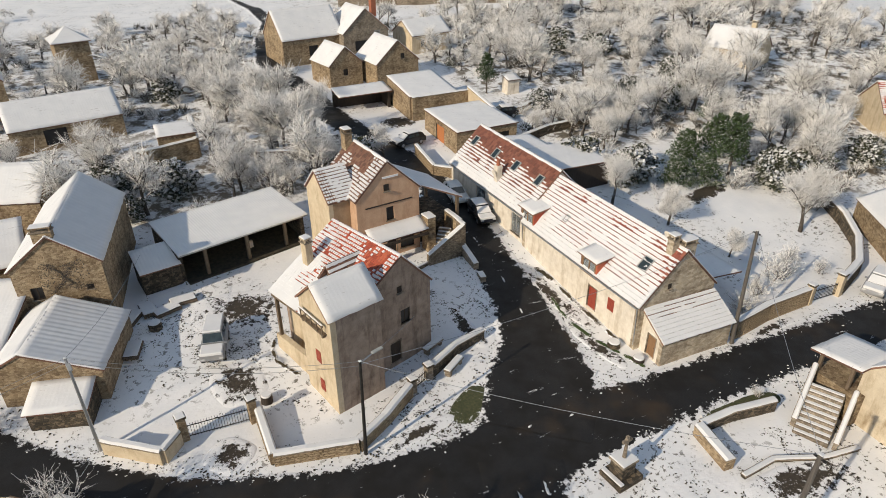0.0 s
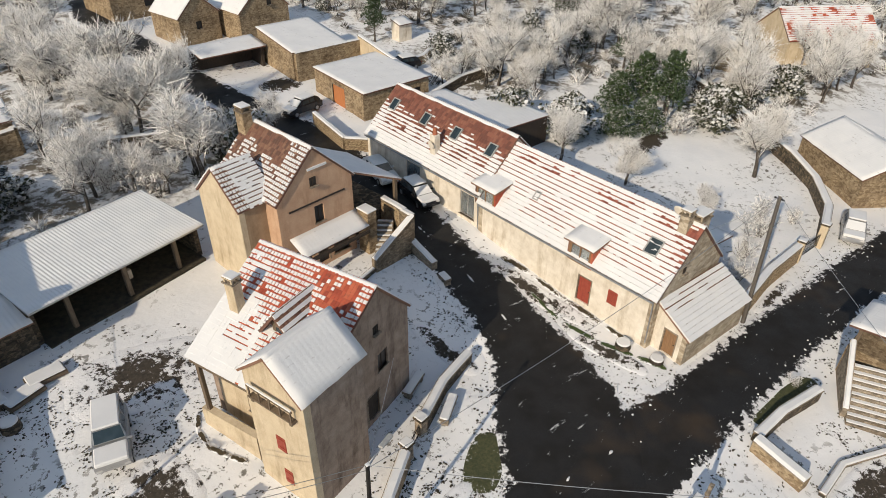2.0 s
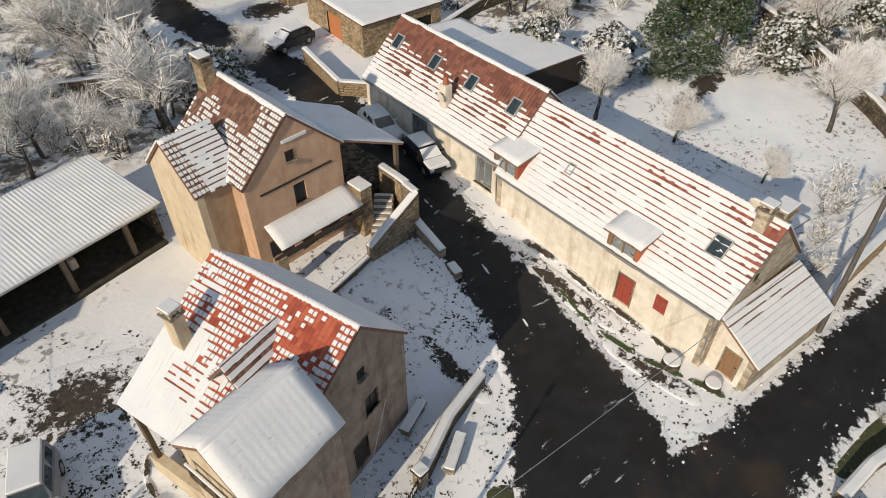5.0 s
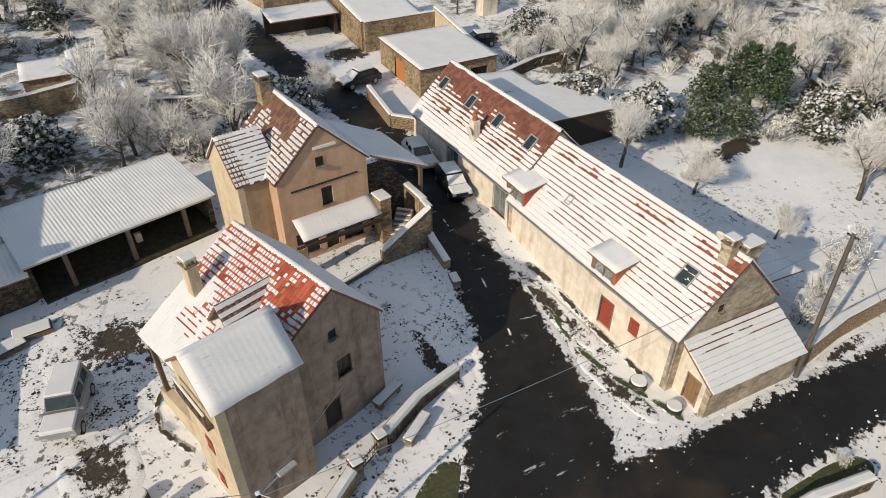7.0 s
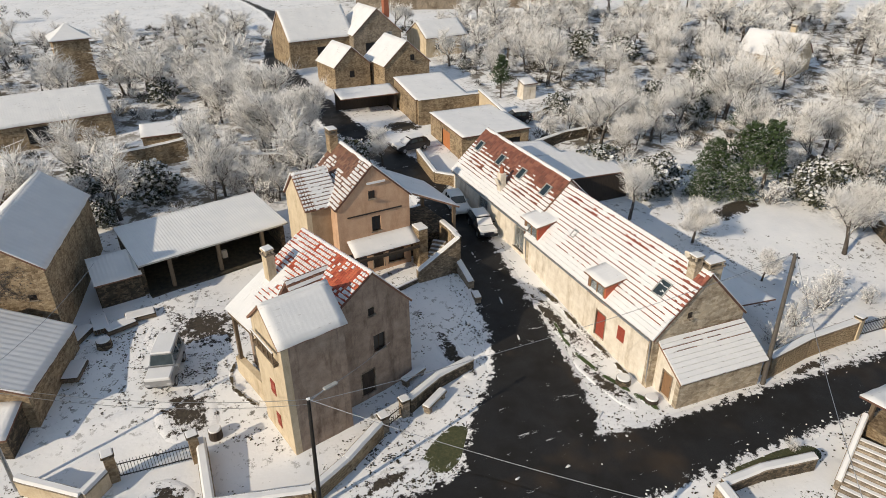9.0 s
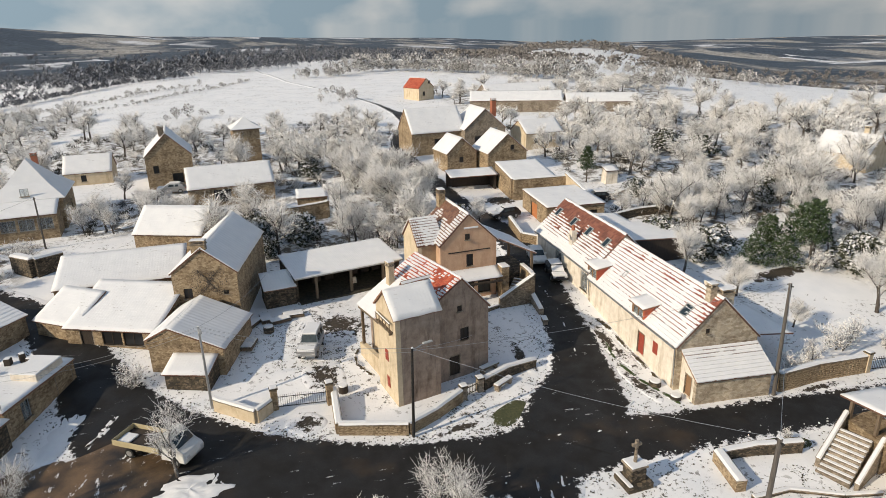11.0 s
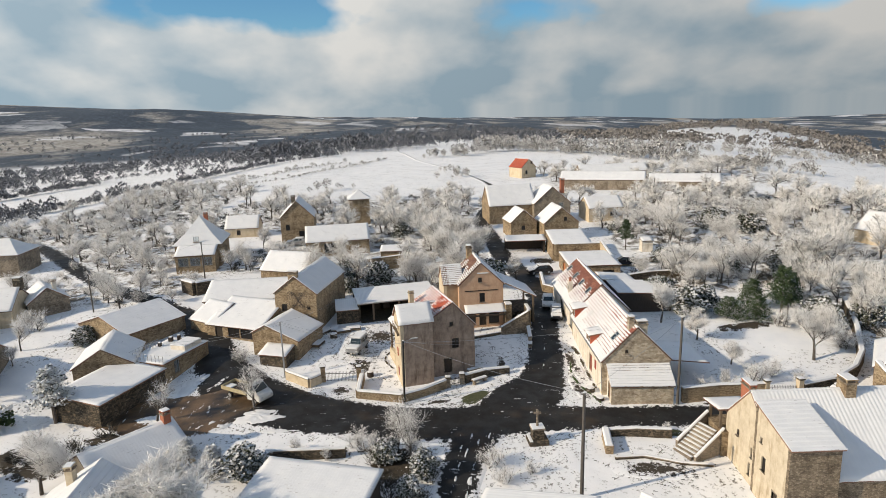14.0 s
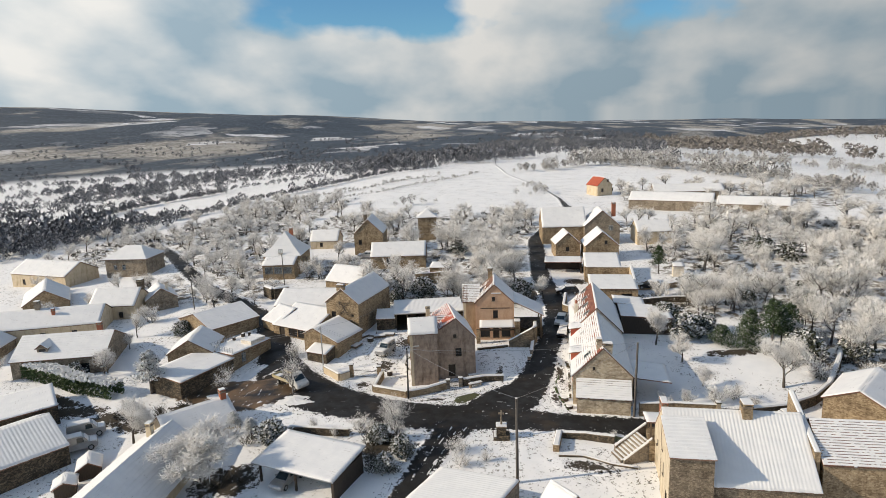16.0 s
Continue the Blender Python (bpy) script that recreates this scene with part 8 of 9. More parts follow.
# ---- trees ----
def make_tree(seed, height, spread, twigs, twig_r, flat=False, stems=1, start=0.28, depth=4, long=1.0):
    """Limbs and rimed twigs of a bare tree about its foot. Returns two lists of vertices and faces."""
    rng = random.Random(seed)
    lv, lf, tv, tf, tips = [], [], [], [], []

    def limb(p, q, r0, r1, sides):
        d = (q - p).normalized()
        u = d.orthogonal().normalized()
        w = d.cross(u)
        b = len(lv)
        for c, r in ((p, r0), (q, r1)):
            for i in range(sides):
                a = 2 * math.pi * i / sides
                lv.append(c + r * (math.cos(a) * u + math.sin(a) * w))
        for i in range(sides):
            j = (i + 1) % sides
            lf.append((b + i, b + j, b + sides + j, b + sides + i))

    def grow(p, d, ln, r, lvl):
        k = 3 if lvl < 2 else 2
        for s in range(k):
            bend = Vector((rng.uniform(-1, 1), rng.uniform(-1, 1), rng.uniform(-0.3, 0.9))) * (0.16 + 0.08 * lvl)
            d = (d + bend).normalized()
            q = p + d * ln / k
            r2 = r * 0.84
            limb(p, q, r, r2, 6 if lvl == 0 and not flat else 3 if flat or lvl > 1 else 4)
            if lvl >= 2:
                tips.append((p.lerp(q, rng.random()), d))
            p, r = q, r2
            if lvl < depth and (lvl > 0 or s >= 1 or stems > 1):
                for _ in range(2 if lvl == 0 else rng.choice((1, 2))):
                    side = Vector((rng.gauss(0, 1), rng.gauss(0, 1), rng.uniform(0.0, 0.9))).normalized()
                    grow(p, (d * 0.55 + side * spread).normalized(), ln * rng.uniform(0.52, 0.74), r * 0.62, lvl + 1)
        if lvl < depth:
            grow(p, (d + Vector((rng.gauss(0, 0.3), rng.gauss(0, 0.3), 0.2))).normalized(), ln * 0.66, r * 0.8, lvl + 1)
        tips.append((p, d))

    for s in range(stems):
        lean = Vector((rng.gauss(0, 0.35), rng.gauss(0, 0.35), 1)).normalized() if stems > 1 else Vector((rng.gauss(0, 0.05), rng.gauss(0, 0.05), 1)).normalized()
        grow(Vector((rng.gauss(0, 0.15) * (stems > 1), rng.gauss(0, 0.15) * (stems > 1), -0.25)), lean, height * (start + 0.12), height * 0.024 / (1 + 0.35 * (stems - 1)), 0)
    for _ in range(twigs):
        p, d = rng.choice(tips)
        d2 = (d * 0.7 + Vector((rng.gauss(0, 0.7), rng.gauss(0, 0.7), rng.gauss(0.15, 0.6)))).normalized()
        ln = height * rng.uniform(0.035, 0.095) * long
        p = p + Vector((rng.gauss(0, 0.1), rng.gauss(0, 0.1), rng.gauss(0, 0.1)))
        q = p + d2 * ln
        u = d2.orthogonal().normalized()
        w = d2.cross(u)
        a = rng.uniform(0, 6.28)
        r = twig_r * rng.uniform(0.7, 1.4)
        b = len(tv)
        if flat:
            s = (math.cos(a) * u + math.sin(a) * w) * r
            tv += [p - s, p + s, q + s * 0.4, q - s * 0.4]
            tf.append((b, b + 1, b + 2, b + 3))
        else:
            for c, k in ((p, 1.0), (q, 0.45)):
                for i in range(3):
                    g = a + i * 2.094
                    tv.append(c + (math.cos(g) * u + math.sin(g) * w) * r * k)
            tf += [(b, b + 1, b + 4, b + 3), (b + 1, b + 2, b + 5, b + 4), (b + 2, b, b + 3, b + 5)]
    return (lv, lf), (tv, tf)


def tree_meshes(seed, **kw):
    (lv, lf), (tv, tf) = make_tree(seed, **kw)
    k = kw["height"] / max(p.z for p in tv)
    lv, tv = [p * k for p in lv], [p * k for p in tv]
    return mesh_of("limbs", lv, lf, M_RIMELIMB, True), mesh_of("twigs", tv, tf, M_RIME)


T_NEAR = [tree_meshes(100 + i, height=8.0, spread=s, twigs=3400, twig_r=0.012, start=st, long=1.35) for i, (s, st) in enumerate(((0.85, 0.18), (0.75, 0.2), (0.95, 0.16)))]
T_MID = [tree_meshes(120 + i, height=8.0, spread=s, twigs=1500, twig_r=0.014, flat=True, start=st, depth=3, long=1.5) for i, (s, st) in enumerate(((0.95, 0.16), (0.8, 0.2), (1.1, 0.14), (0.7, 0.22)))]
T_BIG = tree_meshes(171, height=8.0, spread=1.35, twigs=12000, twig_r=0.013, start=0.1, long=0.6)
T_POLLARD = [tree_meshes(175 + i, height=5.0, spread=0.55, twigs=650, twig_r=0.008, start=0.26, depth=3, long=1.3) for i in range(2)]
T_SHRUB = [tree_meshes(140 + i, height=3.0, spread=0.9, twigs=700, twig_r=0.016, flat=True, stems=4, start=0.2, depth=2) for i in range(3)]
TREE_LABELS = {"tree": "bare tree white with rime on every twig", "shrub": "rimed bare shrub with many thin stems"}


def tree(x, y, h, near=False, seed=0, kind="tree", label="", group="bare trees"):
    rng = random.Random(seed * 7 + int(x * 13) + int(y * 7))
    pool = T_SHRUB if kind == "shrub" else T_NEAR if near else T_MID
    if near == "pollard":
        pool = T_POLLARD
    elif near == "big":
        pool = [T_BIG]
    limbs, twigs = pool[rng.randrange(len(pool))]
    k = h / (3.0 if kind == "shrub" else 5.0 if near == "pollard" else 8.0)
    broad = 1.55 if near == "big" else rng.uniform(0.85, 1.2)
    th = thing(kind if kind == "shrub" else "bare_tree", pose(x, y, gz(x, y) - 0.05, 0, 0, rng.uniform(0, 360)) @ Matrix.Diagonal((k * broad, k * broad * rng.uniform(0.9, 1.1), k, 1)), label or TREE_LABELS[kind], kind, group if kind == "tree" else "shrubs")
    part("trunk", limbs, None, th)
    part("crown", twigs, None, th)
    return th


def clump_mesh(seed, height, width, count, size, material, cone=0.0, droop=0.0):
    """A crown of many small leaf tufts. cone: 1 tapers it to a point."""
    rng = random.Random(seed)
    vs, fs = [], []
    for _ in range(count):
        f = rng.random()
        z = height * (0.06 + 0.94 * f)
        rad = width * ((1 - f) * cone + (1 - cone) * math.sqrt(max(0.05, 1 - (2 * f - 0.8) ** 2 / 1.44)))
        a = rng.uniform(0, 6.2832)
        lobe = 0.72 + 0.26 * math.sin(a * 3 + seed + f * 6) + 0.18 * math.sin(a * 5 + f * 13) + 0.1 * math.sin(a * 9 - f * 17)
        r = rad * lobe * (0.55 + 0.45 * math.sqrt(rng.random()))
        c = Vector((r * math.cos(a), r * math.sin(a), z - droop * r + rng.gauss(0, 0.12)))
        out = Vector((math.cos(a), math.sin(a), rng.uniform(-0.3, 0.9))).normalized()
        t = out.cross(Vector((rng.gauss(0, 1), rng.gauss(0, 1), rng.gauss(0, 1)))).normalized()
        w = out.cross(t)
        s = size * rng.uniform(0.6, 1.4)
        b = len(vs)
        vs += [c - t * s * 0.5, c + out * s * 0.5 - w * s * 0.25, c + t * s * 0.5, c - out * s * 0.4 + w * s * 0.45]
        fs += [(b, b + 1, b + 2), (b, b + 2, b + 3)]
    return mesh_of("foliage", vs, fs, material)


E_BUSH = [clump_mesh(200 + i, 2.6, 1.7, 2700, 0.20, M_BUSH) for i in range(2)]
def bough_mesh(seed, height, width, boughs, tufts, size, material, low=0.34):
    """Flat boughs round a trunk, each a drift of small tufts, with gaps between."""
    rng = random.Random(seed)
    vs, fs = [], []
    for i in range(boughs):
        f = (i + rng.random()) / boughs
        a = i * 2.4 + rng.uniform(-0.4, 0.4)
        reach = width * (1.05 - 0.75 * f ** 1.6) * rng.uniform(0.55, 1.1)
        z0 = height * (low + (0.96 - low) * f)
        for _ in range(tufts):
            r = reach * rng.random() ** 0.6
            b = a + rng.gauss(0, 0.30)
            c = Vector((r * math.cos(b), r * math.sin(b), z0 + 0.16 * r * rng.uniform(-1.2, 0.9) + rng.gauss(0, 0.10)))
            t = Vector((rng.gauss(0, 1), rng.gauss(0, 1), rng.gauss(0, 0.5))).normalized()
            w = t.cross(Vector((rng.gauss(0, 0.5), rng.gauss(0, 0.5), 1))).normalized()
            k = size * rng.uniform(0.5, 1.3)
            n = len(vs)
            vs += [c - t * k * 0.5, c + w * k * 0.35, c + t * k * 0.5, c - w * k * 0.35 + Vector((0, 0, -0.3 * k))]
            fs += [(n, n + 1, n + 2), (n, n + 2, n + 3)]
    return mesh_of("foliage", vs, fs, material)


E_LAUREL = [bough_mesh(220 + i, 5.0, 2.9, 52, 80, 0.30, M_LAUREL, 0.10) for i in range(2)]
E_SNOWPINE = bough_mesh(230, 7.0, 2.7, 34, 90, 0.30, M_SNOWPINE)
E_PINE = [bough_mesh(210 + i, 7.5, 2.3, 44, 70, 0.30, M_PINE) for i in range(2)]


def evergreen(x, y, h, kind="bush", seed=0, wide=1.0, label=""):
    rng = random.Random(seed + int(x * 11 + y))
    me = (E_BUSH if kind == "bush" else E_LAUREL if kind == "laurel" else E_PINE)[rng.randrange(2)] if kind != "snowpine" else E_SNOWPINE
    k = h / {"bush": 2.6, "laurel": 5.0, "snowpine": 7.0}.get(kind, 7.5)
    label = label or ("dark green laurel with little snow on it" if kind == "laurel" else "rounded pine laden with snow" if kind == "snowpine" else "")
    kind = "bush" if kind == "laurel" else "conifer" if kind == "snowpine" else kind
    th = thing("evergreen_bush" if kind == "bush" else "conifer", pose(x, y, gz(x, y), 0, 0, rng.uniform(0, 360)) @ Matrix.Diagonal((k * wide, k * wide, k, 1)), label or ("dense evergreen bush loaded with snow" if kind == "bush" else "dark green conifer with snow on its boughs"), "bush" if kind == "bush" else "conifer", "evergreens")
    bm = bmesh.new()
    tube(bm, (0, 0, -0.3), (0, 0, 1.4 if kind == "bush" else 6.6), 0.09 if kind == "bush" else 0.2, 0.03, 6)
    part("trunk", bm, M_BARK, th)
    part("foliage", me, None, th)
    return th


# the trees that stand clear
for i, (x, y, h) in enumerate(((41.1, 46.6, 6.2), (44.0, 41.5, 4.6), (55.5, 35.4, 7.4), (45.5, 35.1, 3.2), (13.6, 75.0, 8.0), (18.5, 73.5, 8.2), (24.0, 66.5, 4.6), (-23.6, 14.5, 6.6), (-40.7, 32.6, 4.2))):
    tree(x, y, h, True, i, label="bare broad tree, every twig white with rime" if h > 6 else "small bare tree with rimed twigs")
for i, (x, y, h) in enumerate(((-44.0, 44.7, 5.0), (-40.3, 31.4, 5.0), (-38.0, 59.6, 5.4), (-43.8, 66.7, 5.0), (-36.8, 64.3, 5.6), (-26.1, 77.0, 4.6), (-22.5, 76.4, 4.2), (-41.0, 62.0, 5.2), (-52.0, 66.0, 4.4), (-62.0, 57.0, 4.6), (-68.0, 52.0, 4.4), (-59.0, 68.0, 5.0), (-47.0, 52.0, 3.6), (-66.0, 70.0, 4.6), (-84.0, 70.0, 4.6), (-42.5, 40.5, 3.2), (-56.0, 28.0, 4.4), (-33.0, 31.0, 4.0))):
    tree(x, y, h, False, 40 + i, label="bare garden tree whitened with rime")
tree(-8.7, 27.8, 5.4, "pollard", 1, label="young square tree with dark upright branches")
tree(-18.4, 26.0, 5.0, "pollard", 2, label="young square tree with dark upright branches")
tree(7.0, 20.4, 5.6, "pollard", 7, label="slender bare tree with brown twigs by the road")
tree(8.4, 17.4, 5.4, "pollard", 5, label="dark bare tree above the garden thicket")
tree(-9.2, 8.2, 7.4, "big", 3, label="broad old tree, every twig white with rime")
for i, (x, y, h) in enumerate(((11.0, 63.5, 3.4), (8.5, 65.5, 3.0), (7.4, 68.8, 3.6), (46.0, 30.5, 2.8), (42.5, 29.5, 2.4), (48.5, 31.5, 2.6), (39.5, 28.6, 2.0), (3.0, 20.0, 2.2), (5.0, 19.0, 2.4), (8.6, 18.6, 2.6), (15.8, 16.5, 2.2), (16.6, 14.0, 1.8), (19.0, 15.0, 1.5), (50.5, 29.4, 2.0), (-2.6, 19.5, 1.8), (0.5, 18.2, 1.6), (-46, 52, 3.4), (-13.6, 39.6, 2.2), (-36, 62, 3.0), (-30.5, 69, 3.0), (29.4, 39.8, 1.4), (56, 44, 3.0), (33, 21.2, 0.9), (56.5, 12.5, 4.5), (51, 4.5, 3.5), (60.5, 38, 3.2))):
    tree(x, y, h, False, i, "shrub")
for i, (x, y, h, w, k) in enumerate(((1.3, 67.5, 3.4, 1.25, "bush"), (-3.2, 70.0, 3.0, 1.2, "bush"), (46.5, 50.5, 3.4, 1.3, "bush"), (50.6, 47.6, 3.0, 1.3, "laurel"), (53.9, 46.6, 3.4, 1.2, "laurel"), (57.2, 46.4, 7.6, 1.0, "conifer"), (58.8, 47.6, 6.0, 1.0, "conifer"), (55.6, 51.4, 4.2, 1.0, "laurel"), (61.0, 52.0, 5.0, 0.9, "laurel"), (49.4, 52.2, 3.0, 1.1, "bush"), (44.0, 55.5, 3.4, 1.2, "bush"), (66.0, 58.0, 5.0, 1.2, "conifer"), (-29.2, 26.6, 6.4, 1.15, "snowpine"), (-44.6, 30.8, 2.2, 1.0, "bush"), (-12.0, 17.8, 3.0, 1.2, "snowpine"), (-9.4, 16.8, 2.8, 1.3, "snowpine"), (-36.0, 46.0, 2.4, 1.2, "bush"), (-6.5, 16.5, 2.6, 1.3, "bush"), (9.6, 15.2, 2.4, 1.0, "bush"), (8.4, 12.2, 2.0, 1.0, "bush"), (6.2, 17.6, 2.2, 1.0, "bush"), (46.5, 82, 6.0, 0.9, "conifer"), (69, 96, 4.0, 1.4, "bush"), (74, 92, 3.5, 1.4, "bush"), (-3, 63.5, 2.4, 1.0, "bush"), (38.8, 56.8, 2.0, 1.2, "bush"))):
    evergreen(x, y, h, k, i, w)


# woods between and behind the houses
def blocked(x, y):
    for ox, oy, r in KEEP:
        if (x - ox) ** 2 + (y - oy) ** 2 < r * r:
            return True
    return False


KEEP = [(o.matrix_world.translation.x if o.parent else o.location.x, o.location.y, 6.2) for o in scene.objects if o.type == "EMPTY" and o.get("category", "") in ("house", "house wing", "barn", "shed", "hut", "tower", "garage", "annexe", "veranda", "ruin", "outbuilding", "farm hall")]
KEEP += [(52, 157, 8), (60, 154, 8), (68, 151, 8), (76, 149, 8), (85, 146, 8), (62, 175, 8), (72, 175, 8), (30, 40, 8), (30, 50, 8), (34, 45, 8), (34, 60, 7), (24, 60, 5), (26, 68, 5), (24, 74, 5), (23, 82, 5), (22, 90, 5), (21.5, 98, 5), (22, 106, 5), (40, 58, 7)]
rng_w = random.Random(77)
T_LIGHT = [make_tree(160 + i, 8.0, s, 520, 0.032, True, 1, st, 2, 1.7) for i, (s, st) in enumerate(((1.15, 0.16), (0.95, 0.2), (1.3, 0.14)))]
T_TALL = [max(p.z for p in t[1][0]) for t in T_LIGHT]
far_spots = []
for x0, x1, y0, y1, count, h in AREAS:
    for i in range(count):
        for _ in range(8):
            x, y = rng_w.uniform(x0, x1), rng_w.uniform(y0, y1)
            if not blocked(x, y):
                k = h * rng_w.uniform(0.6, 1.4)
                if y > 100 or x > 98 or x < -58:
                    far_spots.append((x, y, k))
                else:
                    if rng_w.random() < 0.8:
                        tree(x, y, k, False, i)
                    elif rng_w.random() < 0.55:
                        tree(x, y, k * 0.42, False, i, "shrub")
                    else:
                        evergreen(x, y, k * 0.45, "bush", i, 1.1)
                break


def joined_trees(spots):
    """The woods further off, joined: their limbs and their twigs."""
    th = thing("rimed_woods", pose(0, 0, 0), "white rimed woods behind the village", "woods", kind="stuff")
    for k, (nm, mat) in enumerate((("limbs", M_RIMELIMB), ("twigs", M_RIME))):
        vs, fs, n = [], [], 0
        for i, (x, y, h) in enumerate(spots):
            v, f = T_LIGHT[i % len(T_LIGHT)][k]
            v, f = np.array([tuple(p) for p in v]), np.array([q if len(q) == 4 else (*q, q[-1]) for q in f])
            a, s = i * 2.399, h / T_TALL[i % len(T_LIGHT)]
            c, d = math.cos(a) * s * 1.15, math.sin(a) * s * 1.15
            vs.append(np.stack([x + c * v[:, 0] - d * v[:, 1], y + d * v[:, 0] + c * v[:, 1], gz(x, y) + s * v[:, 2]], -1))
            fs.append(f + n)
            n += len(v)
        ob = part(nm, mesh_of(nm, np.concatenate(vs).tolist(), np.concatenate(fs).tolist(), mat), mat, th)
        ob["kind"] = "stuff"


joined_trees(far_spots)


def scrub(name, label, material, areas, density, low, high, seed, strokes, width):
    """Low tangled growth, as thin strokes: one mass."""
    rng = np.random.default_rng(seed)
    base = []
    for _ in range(strokes):
        a = rng.uniform(0, 6.283)
        foot = np.array([math.cos(a), math.sin(a), 0]) * 0.30 * rng.random() + np.array([0, 0, 0.45 * rng.random()])
        d = np.array([math.cos(a) * 0.5, math.sin(a) * 0.5, rng.uniform(0.25, 1.0)]) * rng.uniform(0.3, 0.6)
        side = np.cross(d, rng.normal(0, 1, 3))
        side *= width / max(0.01, np.linalg.norm(side))
        base.append([foot - side, foot + side, foot + d])
    base = np.array(base).reshape(-1, 3)
    spots = []
    for x0, x1, y0, y1 in areas:
        for _ in range(int((x1 - x0) * (y1 - y0) * density)):
            x, y = rng.uniform(x0, x1), rng.uniform(y0, y1)
            if blocked(x, y) or wob(x, y, 0.12, seed) < -0.18 or any(np.min((p[:, 0] - x) ** 2 + (p[:, 1] - y) ** 2) < 7 for p in LANES):
                continue
            spots.append((x, y, rng.uniform(low, high)))
    spots = np.array(spots)
    z, k, ang = ground_z(spots[:, 0], spots[:, 1]), spots[:, 2], rng.uniform(0, 6.283, len(spots))
    c, s = np.cos(ang), np.sin(ang)
    v = np.stack([spots[:, 0:1] + k[:, None] * (c[:, None] * base[:, 0] - s[:, None] * base[:, 1]), spots[:, 1:2] + k[:, None] * (s[:, None] * base[:, 0] + c[:, None] * base[:, 1]), z[:, None] - 0.1 + k[:, None] * base[:, 2]], -1).reshape(-1, 3)
    me = bpy.data.meshes.new(name)
    me.vertices.add(len(v))
    me.vertices.foreach_set("co", v.reshape(-1))
    me.loops.add(len(v))
    me.loops.foreach_set("vertex_index", np.arange(len(v), dtype=np.int32))
    me.polygons.add(len(v) // 3)
    me.polygons.foreach_set("loop_start", np.arange(0, len(v), 3, dtype=np.int32))
    me.polygons.foreach_set("loop_total", np.full(len(v) // 3, 3, dtype=np.int32))
    me.update(calc_edges=True)
    me.materials.append(material)
    tagged(new(name, me), label, "scrub", kind="stuff")


LANES = [np.array(ROAD_PTS[k]) for k in ("road_lane", "road_west", "road_far")]
M_BRAMBLE = frost_material("dark_bramble", (0.022, 0.020, 0.014), (0.42, 0.41, 0.39), 0.62, 0.86)
WOODED = [a[:4] for a in AREAS if a[2] < 150]
scrub("rimed_scrub", "low rimed scrub between the trees", M_RIME, WOODED, 0.075, 0.9, 2.8, 21, 70, 0.016)
scrub("garden_thicket", "brown thicket and dead stalks below the road", M_BRAMBLE, [(-14, -2, 12.5, 18.0), (3, 10.5, 11, 20.5), (-30, -21, 17.5, 23.5), (-14, -6, 3, 12)], 0.45, 0.8, 2.2, 23, 60, 0.02)
# dark strokes of undergrowth also paint the shade in gaps between the trees
scrub("dark_scrub", "dark undergrowth coloured for the shade between the trees", M_BRAMBLE, WOODED, 0.11, 0.8, 2.0, 22, 42, 0.035)

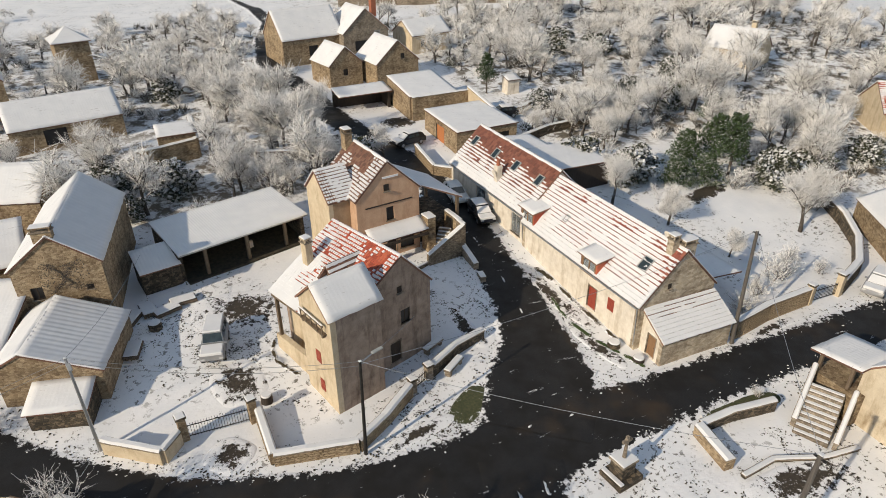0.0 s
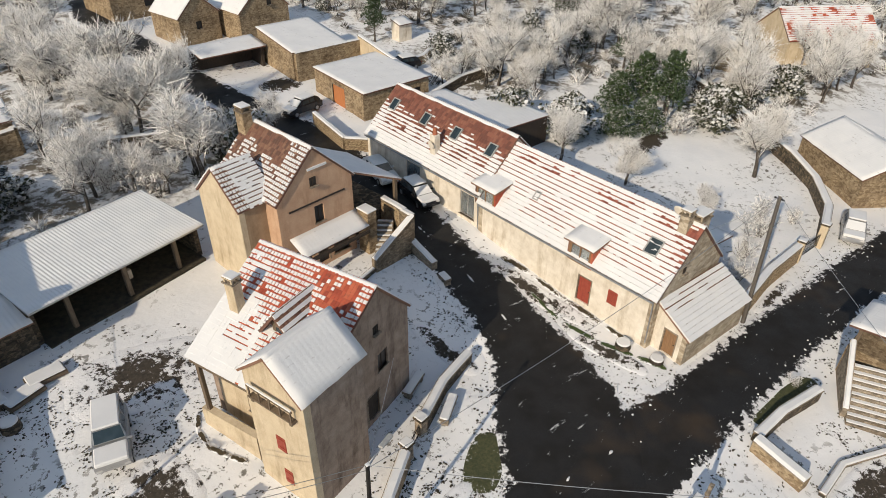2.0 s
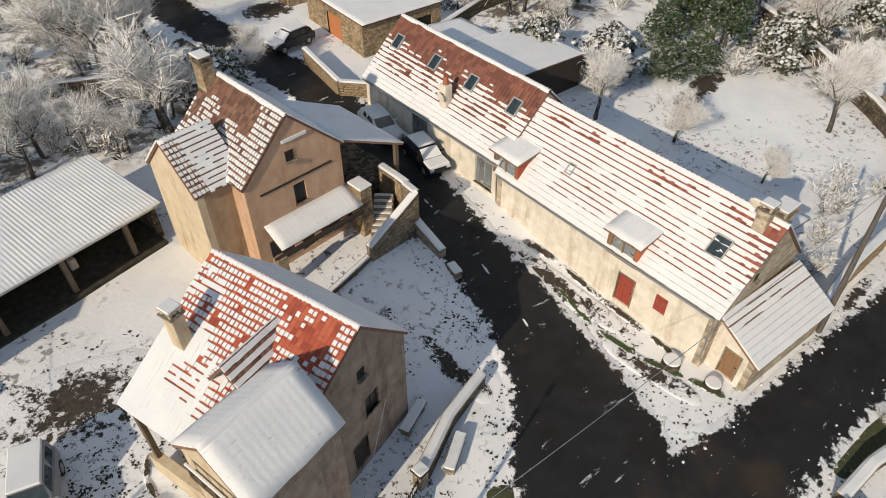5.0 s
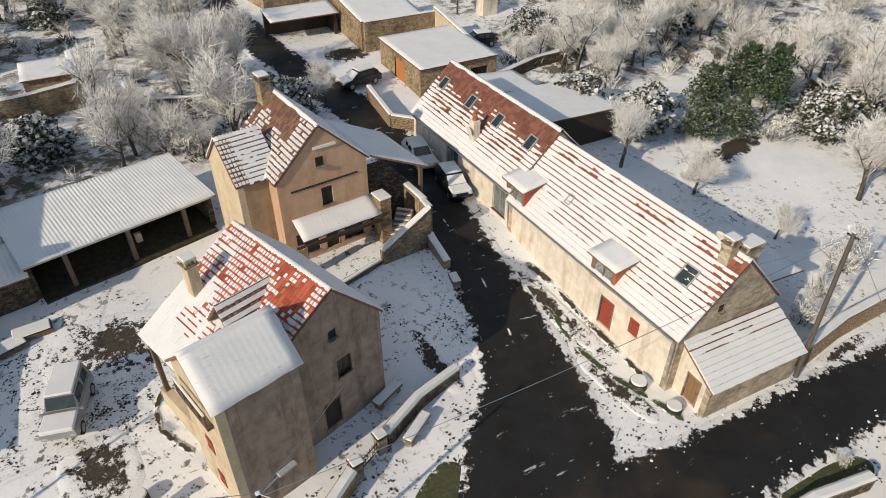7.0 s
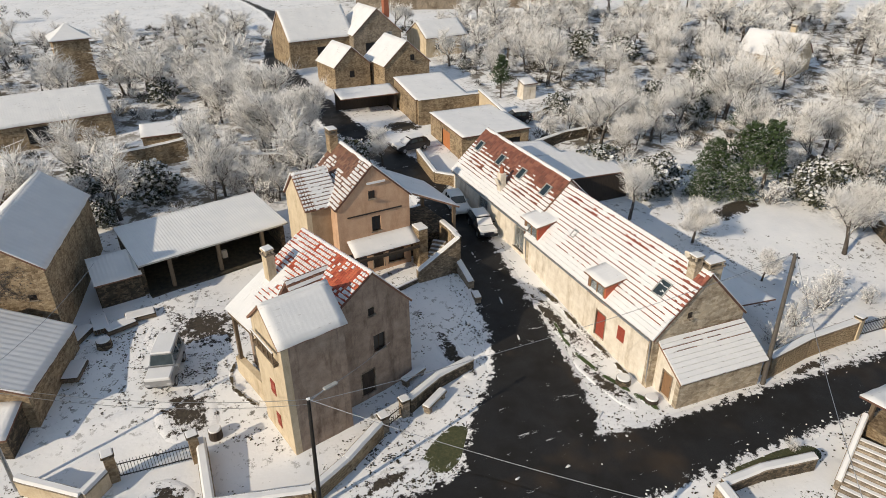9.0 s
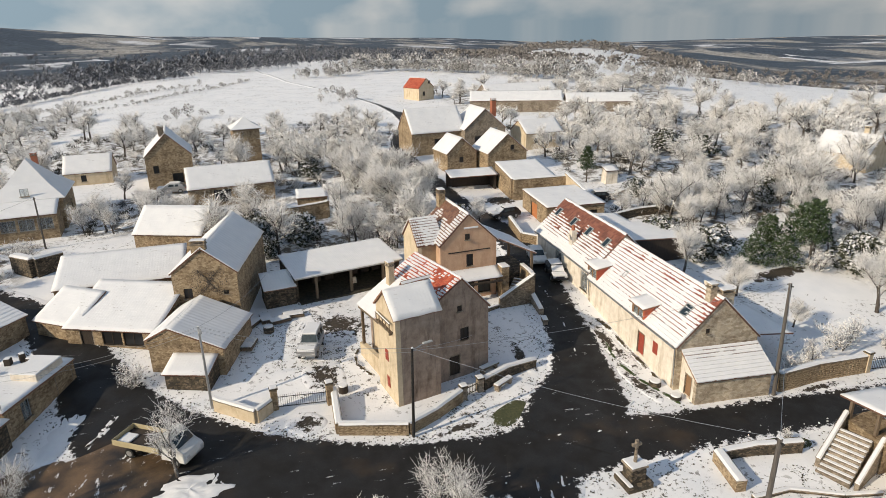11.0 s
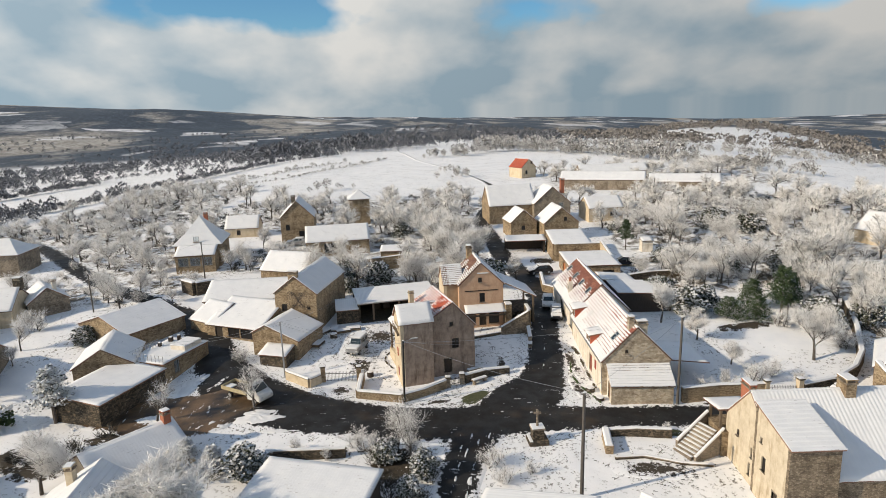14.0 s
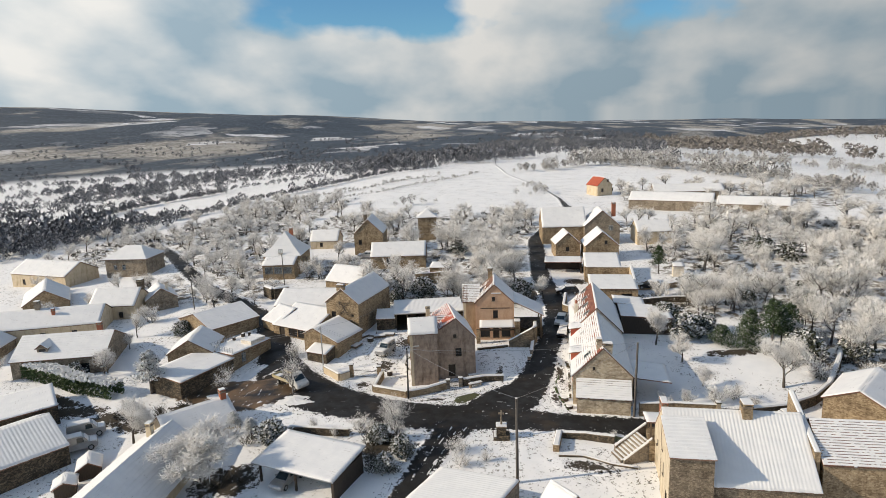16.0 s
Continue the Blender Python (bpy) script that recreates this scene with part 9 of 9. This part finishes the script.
# ---- far woods and hedges: one mass ----
def far_woods(name, label, material, hedges, scatter, leaves):
    rng = np.random.default_rng(5 + scatter)
    base = []
    fine = (40 / leaves) ** 0.5
    for i in range(leaves):
        g = rng.normal(0, 1, 3)
        g /= np.linalg.norm(g)
        c = np.array([0.36, 0.36, 0.34]) * g * rng.random() ** 0.4 + np.array([0, 0, 0.56])
        if i < 6:
            c = np.array([rng.normal(0, 0.04), rng.normal(0, 0.04), 0.05 + 0.05 * i])
        d = np.array([g[0], g[1], abs(g[2]) + 0.5]) * (0.14 * fine if i >= 6 else 0.07)
        side = np.cross(g, rng.normal(0, 1, 3)) * (0.07 * fine if i >= 6 else 0.015)
        base.append([c - side, c + side, c + d])
    base = np.array(base).reshape(-1, 3)
    spots = []

    def line(pts, step, h, jit):
        for (x0, y0), (x1, y1) in zip(pts, pts[1:]):
            n = max(1, int(math.hypot(x1 - x0, y1 - y0) / step * 2.6))
            for i in range(n):
                f = (i + rng.random()) / n
                x, y = x0 + (x1 - x0) * f, y0 + (y1 - y0) * f
                if wob(x, y, 0.06, 8) < -0.30:
                    continue
                spots.append((x + rng.normal(0, jit), y + rng.normal(0, jit), h * rng.uniform(0.4, 1.0) * (1.9 if rng.random() < 0.12 else 1.0)))

    for pts, step, h, jit in hedges:
        line(pts, step, h, jit)
    cells = np.random.default_rng(12)
    cx, cy = cells.uniform(-1400, 1100, 430), 120 + 1780 * cells.random(430) ** 1.8
    kind = cells.random(430)
    dark = material is M_FARSHADE
    r = 190 * (9.0 ** rng.random(scatter))
    a = np.radians(rng.uniform(-62, 66, scatter))
    xs, ys = 10 - r * np.sin(a), r * np.cos(a)
    d = np.sort((xs[:, None] - cx) ** 2 + ((ys[:, None] - cy) * 1.3) ** 2, axis=1)[:, :2] ** 0.5
    cell = np.argmin((xs[:, None] - cx) ** 2 + ((ys[:, None] - cy) * 1.3) ** 2, axis=1)
    rim = (d[:, 1] - d[:, 0]) < np.where(xs < -100, 5 + 0.010 * r, 9 + 0.012 * r)
    # the valley to the west is mostly fields, the hills to the east mostly woods
    wooded = kind[cell] < np.where(xs < -120, 0.05, np.where(xs > 120, 0.75, 0.5))
    east = xs > 60 + 0.1 * ys
    hill = (xs > -140) & (xs < 60) & (ys < 400)
    thin = rng.random(scatter) < np.where(xs < -120, np.clip(0.75 + (r - 500) / 1200, 0.7, 1.0), np.clip(0.42 + (r - 300) / 900, 0.3, 1.0))
    keep = thin & (rim | wooded) & (east != dark) & ~hill & (r > np.where(east, 430, 300))
    for x, y, rr in zip(xs[keep], ys[keep], r[keep]):
        spots.append((x, y, rng.uniform(4.5, 9.0) * (0.75 if x < -100 else 1.0) * (1 + 0.0004 * rr)))
    spots = np.array(spots)
    z = ground_z(spots[:, 0], spots[:, 1])
    k = spots[:, 2]
    ang = rng.uniform(0, 6.283, len(spots))
    c, s = np.cos(ang), np.sin(ang)
    bx, by, bz = base[:, 0], base[:, 1], base[:, 2]
    v = np.empty((len(spots), len(base), 3))
    v[:, :, 0] = spots[:, 0:1] + k[:, None] * (c[:, None] * bx - s[:, None] * by)
    v[:, :, 1] = spots[:, 1:2] + k[:, None] * (s[:, None] * bx + c[:, None] * by)
    v[:, :, 2] = z[:, None] - 0.2 + k[:, None] * bz
    nv = v.shape[0] * v.shape[1]
    me = bpy.data.meshes.new(name)
    me.vertices.add(nv)
    me.vertices.foreach_set("co", v.reshape(-1))
    me.loops.add(nv)
    me.loops.foreach_set("vertex_index", np.arange(nv, dtype=np.int32))
    me.polygons.add(nv // 3)
    me.polygons.foreach_set("loop_start", np.arange(0, nv, 3, dtype=np.int32))
    me.polygons.foreach_set("loop_total", np.full(nv // 3, 3, dtype=np.int32))
    me.update(calc_edges=True)
    me.materials.append(material)
    tagged(new(name, me), label, "woods", kind="stuff")


VALLEY_HEDGES = (
    (((-155, 167), (-158, 185), (-159, 202), (-153, 220), (-144, 232), (-135, 245)), 0.9, 3.4, 1.3),
    (((-137, 142), (-130, 148), (-125, 157), (-112, 163), (-105, 174)), 0.8, 3.2, 1.2),
    (((-105, 174), (-102, 196), (-96, 211), (-89, 224), (-80, 244), (-66, 276), (-39, 298)), 1.2, 3.2, 1.2),
    (((-170, 238), (-137, 259), (-125, 268), (-114, 289), (-88, 300)), 3.2, 3.6, 1.3),
    (((-300, 250), (-250, 262), (-197, 272), (-185, 314), (-150, 336), (-110, 345)), 3.2, 4.2, 1.8),
    (((-290, 330), (-240, 345), (-190, 380), (-150, 400), (-90, 410)), 2.56, 5.5, 3.0),
    (((-88, 302), (-60, 312), (-38, 318), (-18, 345)), 0.99, 6.0, 7.0),
    (((-100, 345), (-60, 352), (-25, 370), (0, 400)), 1.1, 6.5, 10.0),
    (((-142, 98), (-130, 122), (-116, 140), (-122, 150)), 0.6, 5.0, 7.0),
    (((-230, 130), (-180, 140), (-150, 142), (-130, 136)), 0.8, 5.4, 8.0),
    (((-175, 90), (-160, 110), (-150, 130)), 0.7, 5.4, 8.0),
    (((-330, 180), (-260, 190), (-200, 195), (-160, 205)), 3.2, 5.0, 3.0),
)
FIELD_HEDGES = (
    (((-66, 190), (-43, 206), (-34, 226), (-22, 243), (-12, 268)), 1.5, 1.3, 0.5),
    (((-84, 196), (-60, 214), (-47, 236), (-30, 254)), 1.5, 1.5, 0.6),
    (((-30, 166), (-20, 170), (-14, 172)), 4.48, 3.0, 1.2),
    (((14, 186), (20, 200), (16, 214)), 3.84, 3.6, 2.0),
    (((8, 262), (30, 282), (50, 310), (38, 364)), 2.24, 5.0, 4.0),
    (((50, 300), (72, 271), (93, 249), (113, 207), (126, 172)), 0.99, 5.0, 4.5),
    (((40, 372), (98, 322), (150, 270), (190, 210)), 1.3, 4.2, 9.0),
)
far_woods("far_woods", "distant rimed woods between snowy fields", M_FARWOOD, FIELD_HEDGES, 0, 130)
far_woods("oak_woods", "brown-grey oak woods on the far slopes", M_FAROAK, (), 15000, 44)
# the hedgerows' dark colour paints the cloud shadow on the western valley
far_woods("dark_hedgerows", "bare hedgerows and valley woods darkened for cloud shadow", M_FARSHADE, VALLEY_HEDGES, 17000, 72)
